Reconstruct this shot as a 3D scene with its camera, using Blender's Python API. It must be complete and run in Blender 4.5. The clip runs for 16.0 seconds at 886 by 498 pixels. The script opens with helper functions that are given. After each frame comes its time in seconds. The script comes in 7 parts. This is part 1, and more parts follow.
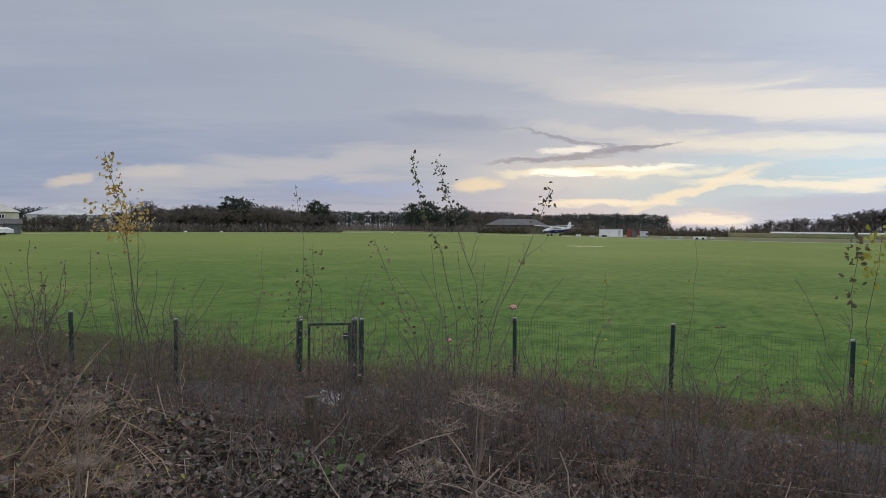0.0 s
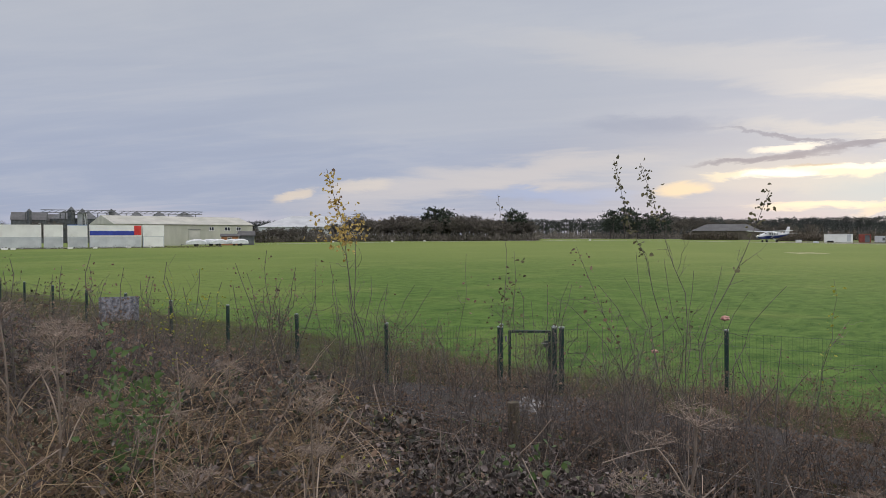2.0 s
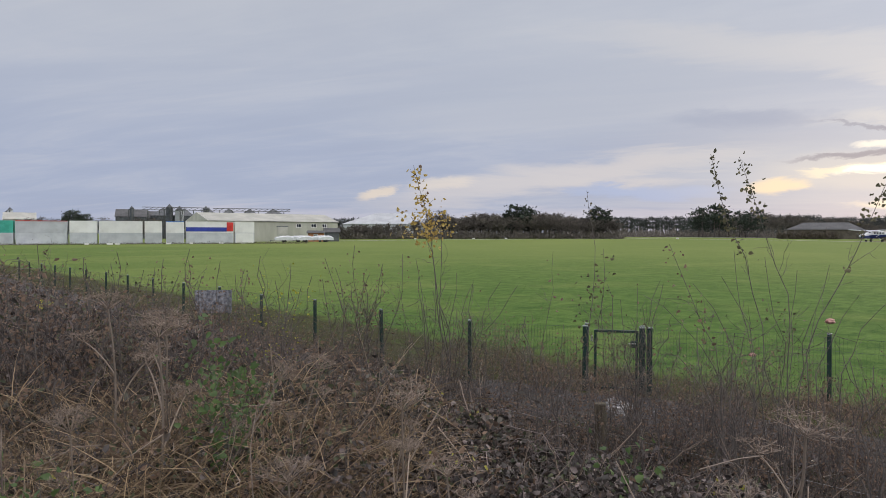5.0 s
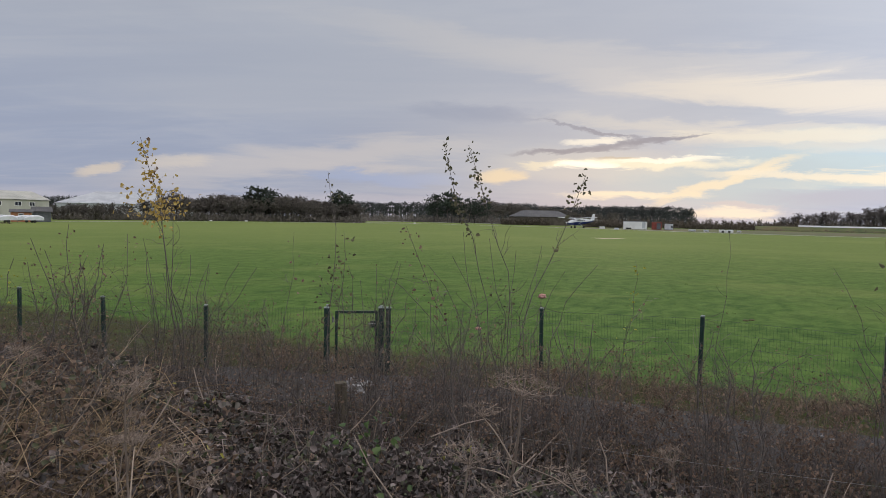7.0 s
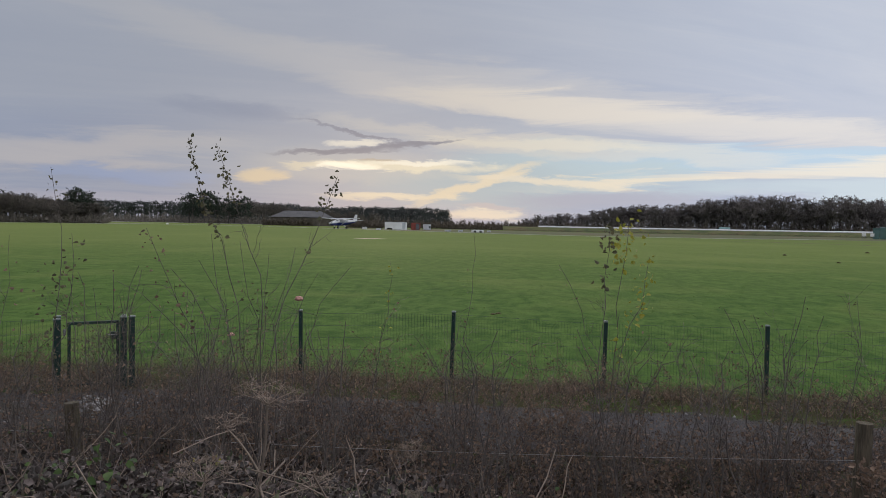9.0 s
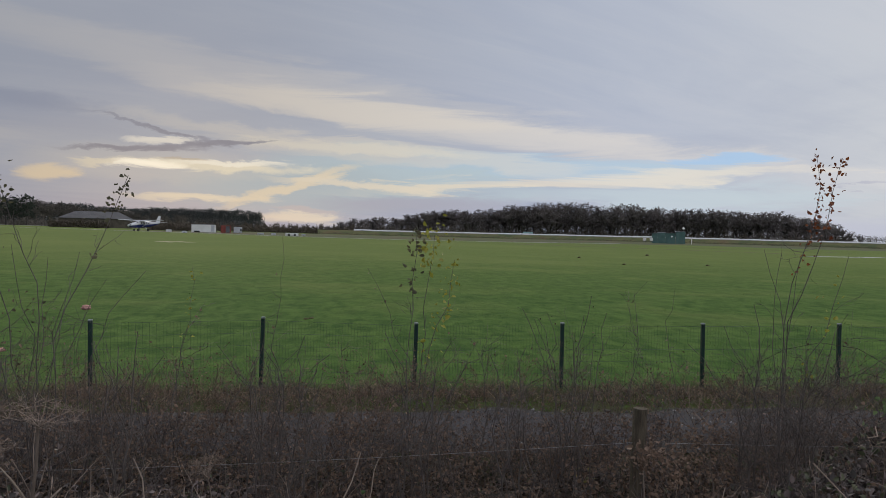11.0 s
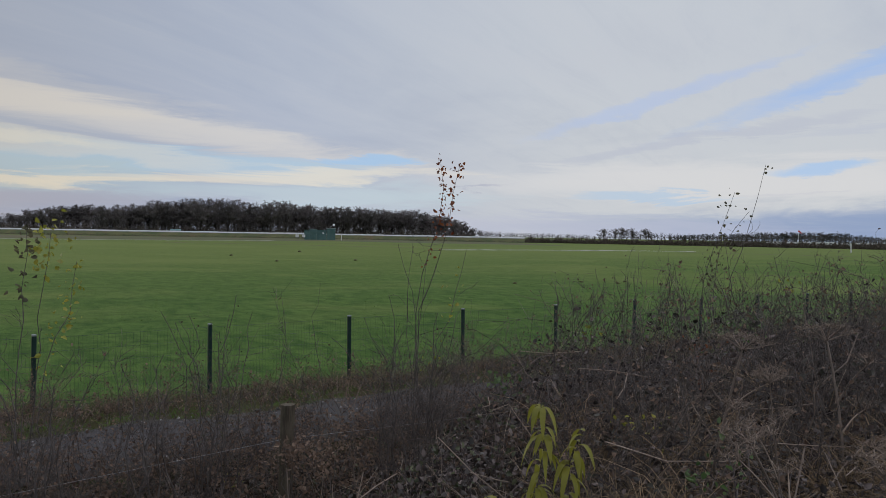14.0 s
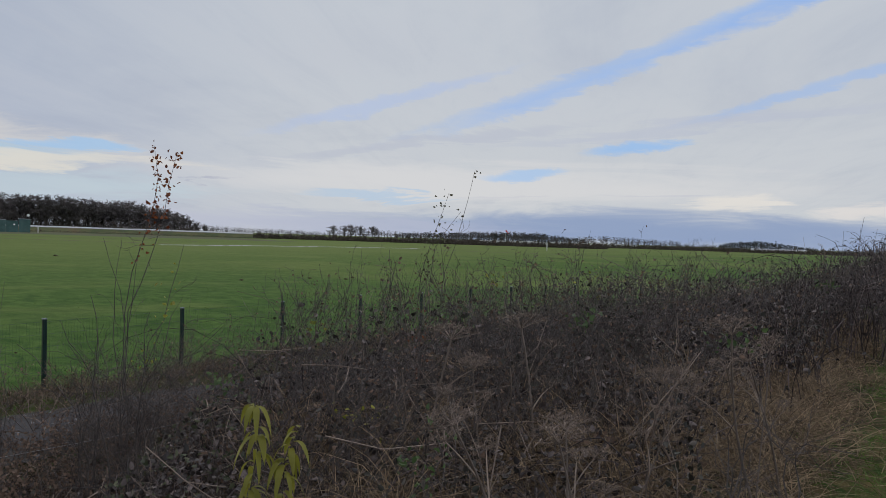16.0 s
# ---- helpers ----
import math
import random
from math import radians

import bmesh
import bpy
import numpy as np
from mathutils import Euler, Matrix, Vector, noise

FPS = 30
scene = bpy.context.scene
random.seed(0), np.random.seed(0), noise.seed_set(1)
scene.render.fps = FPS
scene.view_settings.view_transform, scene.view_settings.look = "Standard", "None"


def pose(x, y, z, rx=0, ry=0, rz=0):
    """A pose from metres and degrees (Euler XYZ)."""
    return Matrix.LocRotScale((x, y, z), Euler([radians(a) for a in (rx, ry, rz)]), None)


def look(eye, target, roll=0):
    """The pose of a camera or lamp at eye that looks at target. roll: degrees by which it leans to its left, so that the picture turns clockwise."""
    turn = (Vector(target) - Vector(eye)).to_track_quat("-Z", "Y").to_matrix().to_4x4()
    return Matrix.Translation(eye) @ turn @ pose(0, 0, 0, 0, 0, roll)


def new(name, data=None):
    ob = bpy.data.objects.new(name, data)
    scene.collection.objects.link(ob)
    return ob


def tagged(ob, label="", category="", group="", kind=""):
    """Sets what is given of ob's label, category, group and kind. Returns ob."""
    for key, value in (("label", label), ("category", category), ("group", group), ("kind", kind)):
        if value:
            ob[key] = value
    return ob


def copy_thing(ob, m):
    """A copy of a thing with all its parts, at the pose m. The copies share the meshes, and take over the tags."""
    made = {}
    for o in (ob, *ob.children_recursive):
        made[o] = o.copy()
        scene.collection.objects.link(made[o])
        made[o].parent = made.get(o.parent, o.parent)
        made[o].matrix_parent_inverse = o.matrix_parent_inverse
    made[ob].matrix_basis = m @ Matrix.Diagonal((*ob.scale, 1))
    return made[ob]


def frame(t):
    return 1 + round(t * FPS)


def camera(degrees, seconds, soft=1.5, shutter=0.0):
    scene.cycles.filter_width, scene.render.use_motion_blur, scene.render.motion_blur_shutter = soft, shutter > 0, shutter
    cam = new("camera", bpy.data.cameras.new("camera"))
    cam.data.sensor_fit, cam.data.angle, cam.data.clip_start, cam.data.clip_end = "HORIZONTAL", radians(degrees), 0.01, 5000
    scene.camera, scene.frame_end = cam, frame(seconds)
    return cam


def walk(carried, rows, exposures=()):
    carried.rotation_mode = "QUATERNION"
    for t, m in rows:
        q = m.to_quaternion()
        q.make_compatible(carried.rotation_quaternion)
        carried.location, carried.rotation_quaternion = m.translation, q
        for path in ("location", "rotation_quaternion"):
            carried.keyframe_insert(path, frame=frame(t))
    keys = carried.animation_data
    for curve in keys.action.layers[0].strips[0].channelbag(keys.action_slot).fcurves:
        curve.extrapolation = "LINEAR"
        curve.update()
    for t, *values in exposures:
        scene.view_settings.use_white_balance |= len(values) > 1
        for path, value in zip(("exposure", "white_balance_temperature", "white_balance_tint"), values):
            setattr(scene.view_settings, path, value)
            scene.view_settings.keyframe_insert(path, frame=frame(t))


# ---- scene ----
cam = camera(63.9, 16.0, soft=0.6)
EYE = 2.6
ROWS = [
    (0.0, -0.010, 0.011, 0.027, -0.11, -1.59, -0.53),
    (0.5, -0.009, 0.015, 0.035, 3.97, -1.36, -0.19),
    (1.0, -0.012, -0.005, 0.035, 8.06, -1.17, -0.10),
    (1.5, -0.030, -0.030, 0.031, 12.03, -1.07, -0.01),
    (2.0, -0.044, -0.031, 0.025, 15.69, -1.00, 0.11),
    (2.5, -0.051, -0.039, 0.024, 18.95, -1.05, 0.20),
    (3.0, -0.068, -0.052, 0.032, 21.97, -1.09, 0.33),
    (3.2, -0.069, -0.054, 0.032, 23.16, -1.13, 0.29),
    (3.6, -0.082, -0.052, 0.031, 24.98, -1.14, 0.30),
    (4.0, -0.089, -0.038, 0.027, 25.65, -1.13, 0.24),
    (4.4, -0.094, -0.019, 0.021, 25.17, -1.12, 0.12),
    (4.8, -0.098, -0.004, 0.015, 23.54, -1.14, -0.05),
    (5.3, -0.105, -0.002, 0.010, 19.90, -1.27, -0.29),
    (5.5, -0.088, -0.002, -0.000, 18.21, -1.25, -0.33),
    (6.0, -0.076, -0.022, -0.001, 13.56, -1.56, -0.66),
    (6.5, -0.091, -0.013, -0.005, 8.12, -1.95, -0.90),
    (7.0, -0.092, 0.014, -0.009, 1.71, -2.33, -0.97),
    (7.5, -0.091, 0.053, -0.009, -4.39, -2.39, -1.09),
    (8.0, -0.039, 0.025, -0.003, -9.30, -2.29, -1.17),
    (8.2, -0.040, 0.016, -0.003, -11.08, -2.22, -1.03),
    (8.7, -0.019, 0.024, -0.000, -15.18, -2.07, -0.99),
    (9.2, 0.000, 0.020, 0.004, -18.41, -1.89, -0.98),
    (9.7, 0.017, 0.015, 0.008, -21.46, -1.71, -1.01),
    (10.3, 0.037, 0.026, 0.009, -25.89, -1.54, -1.13),
    (10.5, 0.046, 0.024, 0.007, -27.54, -1.47, -1.22),
    (11.0, 0.053, 0.011, 0.004, -31.99, -1.38, -1.33),
    (11.5, 0.053, 0.016, 0.010, -36.21, -1.37, -1.41),
    (12.0, 0.062, 0.007, 0.007, -39.77, -1.34, -1.49),
    (12.5, 0.137, -0.026, 0.018, -43.70, -1.38, -1.39),
    (13.0, 0.139, -0.006, 0.015, -48.52, -1.26, -1.13),
    (13.5, 0.133, 0.001, 0.008, -53.83, -1.16, -0.92),
    (14.0, 0.160, 0.009, 0.007, -59.42, -1.08, -0.97),
    (14.5, 0.164, 0.001, 0.009, -65.07, -1.02, -1.12),
    (15.0, 0.176, -0.009, 0.012, -70.52, -0.99, -1.43),
    (15.5, 0.177, -0.009, 0.001, -75.95, -0.92, -1.65),
    (16.0, 0.184, -0.033, 0.007, -80.95, -0.86, -1.80),
]
walk(cam, [(t, pose(x, y, EYE + z, 90 + pitch, roll, yaw)) for t, x, y, z, yaw, pitch, roll in ROWS],
     exposures=[(0.0, 0.06, 6450, 10), (1.0, 0.14, 6550, 10), (2.5, 0.41, 6800, 11), (3.2, 0.46, 6850, 11), (5.5, 0.30, 6650, 11), (6.0, 0.20, 6650, 11), (6.5, 0.16, 6650, 11), (7.5, 0.05, 6650, 11), (8.2, -0.08, 6550, 11),
                (10.5, -0.28, 6450, 11), (11.2, -0.40, 6420, 11), (12.0, -0.43, 6400, 11), (14.0, -0.42, 6270, 10), (16.0, -0.44, 6250, 10)])

rng = np.random.default_rng(7)


# ---- node shorthand ----
def lin(r, g, b):
    return tuple(((c / 255) / 12.92 if c <= 10 else ((c / 255 + 0.055) / 1.055) ** 2.4) for c in (r, g, b))


class Net:
    """Writes shader nodes as plain arithmetic on sockets."""

    def __init__(self, tree):
        self.tree = tree
        tree.nodes.clear()

    def node(self, kind):
        return self.tree.nodes.new(kind)

    def put(self, socket, value):
        if isinstance(value, bpy.types.NodeSocket):
            self.tree.links.new(value, socket)
        elif isinstance(value, (tuple, list)) and len(value) == 3 and socket.type == "RGBA":
            socket.default_value = (*value, 1)
        else:
            socket.default_value = value

    def math(self, op, a, b=0.0, c=0.0, clamp=False):
        n = self.node("ShaderNodeMath")
        n.operation, n.use_clamp = op, clamp
        for s, v in zip(n.inputs, (a, b, c)):
            self.put(s, v)
        return n.outputs[0]

    def add(self, a, b):
        return self.math("ADD", a, b)

    def sub(self, a, b):
        return self.math("SUBTRACT", a, b)

    def mul(self, a, b):
        return self.math("MULTIPLY", a, b)

    def step(self, v, lo, hi):
        n = self.node("ShaderNodeMapRange")
        n.interpolation_type = "SMOOTHSTEP"
        self.put(n.inputs["Value"], v)
        self.put(n.inputs["From Min"], lo)
        self.put(n.inputs["From Max"], hi)
        return n.outputs["Result"]

    def mix(self, f, a, b, blend="MIX"):
        n = self.node("ShaderNodeMix")
        n.data_type, n.blend_type = "RGBA", blend
        self.put(n.inputs[0], f)
        self.put(n.inputs[6], a)
        self.put(n.inputs[7], b)
        return n.outputs[2]

    def noise(self, vec, scale, detail=4.0, rough=0.55, distortion=0.0):
        n = self.node("ShaderNodeTexNoise")
        if vec is not None:
            self.put(n.inputs["Vector"], vec)
        n.inputs["Scale"].default_value = scale
        n.inputs["Detail"].default_value = detail
        n.inputs["Roughness"].default_value = rough
        n.inputs["Distortion"].default_value = distortion
        return n.outputs["Fac"]

    def mapped(self, vec, scale=(1, 1, 1), turn=(0, 0, 0), loc=(0, 0, 0)):
        n = self.node("ShaderNodeMapping")
        self.put(n.inputs["Vector"], vec)
        n.inputs["Scale"].default_value = scale
        n.inputs["Rotation"].default_value = [radians(a) for a in turn]
        n.inputs["Location"].default_value = loc
        return n.outputs[0]

    def ramp(self, f, *stops):
        n = self.node("ShaderNodeValToRGB")
        self.put(n.inputs[0], f)
        e = n.color_ramp.elements
        while len(e) < len(stops):
            e.new(0.5)
        for el, (p, c) in zip(e, stops):
            el.position, el.color = p, (*c, 1)
        return n.outputs[0]

    def combine(self, x, y, z):
        n = self.node("ShaderNodeCombineXYZ")
        for s, v in zip(n.inputs, (x, y, z)):
            self.put(s, v)
        return n.outputs[0]

    def split(self, v):
        n = self.node("ShaderNodeSeparateXYZ")
        self.put(n.inputs[0], v)
        return n.outputs


# ---- world: broken evening cloud with the sun low behind it ----
SUN_AZ, SUN_EL = 11.5, 5.5
world = bpy.data.worlds.new("evening_sky")
scene.world = world
world.use_nodes = True
W = Net(world.node_tree)
way = W.node("ShaderNodeTexCoord").outputs["Generated"]
wx, wy, wz = W.split(way)
az = W.mul(W.math("ARCTAN2", wx, wy), 180 / math.pi)
el = W.mul(W.math("ARCSINE", wz), 180 / math.pi)
# cloud sheets seen in perspective: the direction thrown on to a flat layer
flat = W.math("ADD", W.math("MAXIMUM", wz, 0.0), 0.09)
layer = W.combine(W.math("DIVIDE", wx, flat), W.math("DIVIDE", wy, flat), 0.0)
streak = W.combine(W.mul(az, 0.045), W.mul(el, 0.34), 0.0)
n_sheet = W.noise(W.mapped(layer, (0.55, 1.0, 1), (0, 0, -32)), 0.9, 6, 0.6, 0.6)
n_fine = W.noise(streak, 1.6, 8, 0.62, 0.8)
n_fine2 = W.noise(W.mapped(streak, loc=(7, 3, 2)), 2.6, 8, 0.65, 0.5)
warp_a = W.add(az, W.mul(W.sub(n_fine2, 0.5), 13.0))
warp_e = W.add(el, W.mul(W.sub(n_fine, 0.5), 3.4))

sky = W.node("ShaderNodeTexSky")
sky.sky_type, sky.sun_disc = "NISHITA", False
sky.sun_elevation, sky.sun_rotation = radians(SUN_EL), radians(SUN_AZ)
clear = W.mix(1.0, sky.outputs[0], (0.09, 0.09, 0.09), "MULTIPLY")


n_wisp = W.noise(W.combine(W.mul(az, 0.16), W.mul(el, 0.55), 0.0), 1.5, 9, 0.66, 0.6)
n_wisp2 = W.noise(W.combine(W.mul(az, 0.13), W.mul(el, 0.50), 4.0), 1.8, 9, 0.66, 0.6)
calm_a = W.add(az, W.mul(W.sub(n_wisp2, 0.5), 5.0))
calm_e = W.add(el, W.mul(W.sub(n_wisp, 0.5), 1.5))


def ridge(a0, e0, wa, we, tilt=0.0, ragged=0.0, calm=False):
    """Weight of a long cloud streak round the direction a0, e0 (degrees), tilted in the sky."""
    c, s = math.cos(radians(tilt)), math.sin(radians(tilt))
    da, de = W.sub(calm_a if calm else warp_a, a0), W.sub(calm_e if calm else warp_e, e0)
    u = W.math("MULTIPLY_ADD", da, c / wa, W.mul(de, s / wa))
    v = W.math("MULTIPLY_ADD", de, c / we, W.mul(da, -s / we))
    d = W.math("MULTIPLY_ADD", u, u, W.mul(v, v))
    if ragged:
        d = W.add(d, W.mul(W.sub(n_wisp2 if calm else n_fine2, 0.5), ragged))
    return W.step(d, 1.9, 0.05)


high = W.step(el, 2.0, 16.0)
tone = W.mix(high, lin(165, 176, 200), lin(180, 188, 203))
east = W.step(az, 35.0, 75.0)
tone = W.mix(east, tone, W.mix(high, lin(212, 214, 215), lin(205, 209, 214)))
west = W.step(az, -28.0, 0.0)
tone = W.mix(W.mul(W.sub(1.0, west), 0.5), tone, W.mix(W.step(el, 4, 20), lin(153, 167, 197), lin(181, 187, 198)))
# soft modelling of the sheet overhead, with fibres in it
fibre = W.noise(W.mapped(layer, (0.35, 2.4, 1), (0, 0, -38)), 1.7, 9, 0.68, 0.9)
tone = W.mix(W.mul(W.step(n_sheet, 0.40, 0.74), 0.34), tone, lin(202, 204, 211))
tone = W.mix(W.mul(W.step(n_sheet, 0.56, 0.26), 0.30), tone, lin(162, 170, 191))
tone = W.mix(W.mul(W.step(fibre, 0.45, 0.80), 0.13), tone, lin(214, 213, 213))
tone = W.mix(W.mul(W.step(fibre, 0.52, 0.26), 0.11), tone, lin(160, 169, 188))


def cloud(a0, e0, wa, we, tilt, colour, share, ragged, calm=False):
    """Lays one streak of cloud or clear sky over the tone so far."""
    global tone
    tone = W.mix(W.mul(ridge(a0, e0, wa, we, tilt, ragged=ragged, calm=calm), share), tone, colour)


cloud(-3, 12, 24, 3.2, 6, lin(175, 183, 199), 0.6, 0.5)
cloud(-27.5, 3.3, 1.6, 0.45, 14, lin(240, 222, 196), 0.6, 1.6, True)
cloud(-22.5, 4.0, 2.2, 0.5, 4, lin(232, 220, 204), 0.5, 1.6, True)
cloud(-12, 4.6, 15, 1.2, 7, lin(222, 214, 208), 0.5, 0.6)
cloud(-6, 3.3, 5, 0.6, 0, lin(164, 182, 218), 0.7, 0.9)
cloud(-24, 1.2, 22, 0.8, 0, lin(194, 194, 207), 0.7, 0.6)
cloud(17, 5.0, 20, 4.4, 0, lin(198, 202, 207), 0.5, 0.5)
cloud(22, 10.6, 30, 1.5, -8, lin(212, 210, 209), 0.5, 1.0)
cloud(34, 8.2, 22, 1.2, -7, lin(228, 222, 214), 0.65, 1.2)
cloud(28, 4.6, 10, 1.7, -4, lin(190, 209, 217), 0.9, 1.0)
cloud(42, 5.2, 13, 0.8, -2, lin(186, 208, 224), 0.85, 1.3)
cloud(53, 5.7, 4, 0.35, 0, lin(160, 202, 240), 0.7, 1.2)
cloud(26, 6.4, 18, 0.6, -5, lin(232, 224, 210), 0.45, 1.0)
cloud(46, 4.4, 13, 0.45, 2, lin(238, 228, 210), 0.75, 1.3)
cloud(30, 3.4, 9, 0.3, 3, lin(244, 230, 206), 0.75, 1.3)
cloud(20, 3.2, 9, 1.8, 0, lin(184, 200, 208), 0.9, 0.8, True)
cloud(10, 4.6, 8, 1.3, 0, lin(226, 219, 206), 0.35, 0.8, True)
cloud(13.4, 4.6, 7.2, 0.40, 0, lin(248, 239, 214), 0.9, 1.5, True)
cloud(9.6, 4.45, 2.6, 0.36, -2, (1.30, 1.20, 0.98), 1.0, 0.9, True)
cloud(15.5, 4.9, 4.0, 0.22, 2, (1.08, 1.02, 0.86), 0.9, 1.0, True)
cloud(10.3, 6.35, 2.0, 0.24, 2, (0.98, 0.93, 0.82), 0.85, 0.8, True)
cloud(2.9, 3.55, 1.7, 0.55, 6, lin(240, 222, 194), 0.95, 0.8, True)
cloud(6.0, 4.55, 1.5, 0.22, 6, lin(240, 230, 208), 0.8, 0.8, True)
cloud(13.2, 2.2, 5.0, 0.30, 0, lin(246, 234, 210), 0.9, 1.2, True)
cloud(19.6, 3.2, 4.8, 0.42, 20, lin(240, 226, 200), 0.9, 1.1, True)
cloud(26, 3.6, 7.0, 0.28, -2, lin(240, 229, 208), 0.85, 1.1, True)
cloud(24, 6.5, 9.0, 0.42, -2, lin(238, 230, 212), 0.6, 1.0, True)
cloud(20.5, 0.9, 3.6, 0.40, 0, lin(244, 232, 212), 0.9, 0.6, True)
cloud(24, 9.4, 12, 0.9, -4, lin(232, 224, 212), 0.6, 1.0)
cloud(50, 3.0, 12, 1.0, 0, lin(200, 214, 220), 0.75, 0.8)
cloud(30.5, 2.2, 7.5, 0.65, 1, lin(178, 182, 198), 0.9, 1.1, True)
cloud(21.2, 1.45, 2.6, 0.22, -2, lin(204, 198, 200), 0.8, 1.0, True)
cloud(0.6, 8.5, 5.0, 0.7, -2, lin(158, 168, 190), 0.8, 0.8, True)
cloud(8.6, 5.70, 4.6, 0.20, 4, lin(150, 153, 168), 1.0, 0.8, True)
cloud(14.2, 6.38, 3.2, 0.18, 7, lin(146, 150, 166), 1.0, 0.8, True)
cloud(9.9, 7.15, 4.2, 0.15, -11, lin(150, 155, 172), 0.95, 0.9, True)
cloud(12.0, 5.0, 1.5, 0.12, 0, lin(196, 184, 168), 0.7, 0.8, True)
cloud(1, 7.4, 8, 1.0, -3, lin(172, 180, 198), 0.6, 0.8)
cloud(63.8, 4.0, 1.3, 0.22, 14, lin(170, 175, 194), 0.9, 0.5)
cloud(86, 3.6, 3.0, 0.16, 2, lin(182, 186, 202), 0.7, 0.8)
cloud(98, 3.8, 3.5, 0.18, 1, lin(180, 185, 202), 0.7, 0.8)
cloud(84, 4.4, 22, 1.4, 0, lin(228, 225, 222), 0.7, 0.7)
cloud(99, 15.4, 20, 0.6, 19, lin(166, 194, 236), 0.65, 2.4, True)
cloud(90, 11.6, 9, 0.6, 19, lin(170, 196, 236), 0.7, 1.5, True)
cloud(109, 11.6, 9, 0.4, 14, lin(164, 194, 238), 0.6, 2.2, True)
cloud(80, 7.6, 12, 0.5, 8, lin(190, 194, 208), 0.5, 2.0)
cloud(100, 9.0, 14, 0.5, 6, lin(192, 197, 212), 0.5, 2.0)
cloud(113, 19.5, 14, 0.9, 18, lin(150, 186, 240), 0.75, 1.5, True)
cloud(76, 10.6, 9, 0.5, 16, lin(184, 200, 232), 0.6, 1.5, True)
cloud(96, 7.5, 3.5, 0.4, 6, lin(152, 196, 244), 0.75, 1.5, True)
cloud(87, 5.2, 3, 0.4, 4, lin(172, 204, 240), 0.75, 1.5, True)
cloud(76, 3.2, 6, 0.2, 1, lin(180, 206, 230), 0.6, 1.0)
cloud(103, 3.2, 2.5, 0.6, 5, lin(242, 234, 222), 0.75, 1.0)
cloud(112, 3.0, 3.0, 0.6, 5, lin(238, 230, 222), 0.75, 1.0)
cloud(96, 1.0, 26, 1.25, 0, lin(146, 164, 197), 0.92, 0.35)
cloud(70, 0.9, 16, 0.8, 0, lin(194, 197, 212), 0.7, 0.5)
# sky dimmed over the yard, raised towards the field's open end, offsetting exposure
thin = W.math("POWER", 2.0, W.add(-0.29, W.add(W.mul(W.step(az, -8.0, 28.0), 0.22), W.mul(W.step(az, 14.0, 50.0), 0.40))))
# unseen sky behind the viewer raised as fill for surfaces facing it
thin = W.mul(thin, W.add(1.0, W.mul(W.step(W.math("ABSOLUTE", W.sub(az, 29.0)), 100.0, 150.0), 0.35)))
tone = W.mix(1.0, tone, W.combine(thin, thin, thin), "MULTIPLY")
# the unseen sky over and behind the viewer, brightened to lift the ground
over = W.step(el, 24.0, 60.0)
tone = W.mix(over, tone, (0.98, 0.97, 1.0))
tone = W.mix(W.step(el, 0.0, -3.0), tone, (0.06, 0.07, 0.05))
final = W.mix(0.03, tone, clear)
bg = W.node("ShaderNodeBackground")
W.put(bg.inputs["Color"], final)
bg.inputs["Strength"].default_value = 1.0
out = W.node("ShaderNodeOutputWorld")
W.tree.links.new(bg.outputs[0], out.inputs[0])

sun_data = bpy.data.lights.new("sun", "SUN")
sun_data.energy, sun_data.angle, sun_data.color = 0.3, radians(12), (1.0, 0.86, 0.66)
sun = new("sun", sun_data)
sun_way = Vector((math.sin(radians(SUN_AZ)) * math.cos(radians(SUN_EL)), math.cos(radians(SUN_AZ)) * math.cos(radians(SUN_EL)), math.sin(radians(SUN_EL))))
sun.matrix_world = look(sun_way * 50, (0, 0, 0))


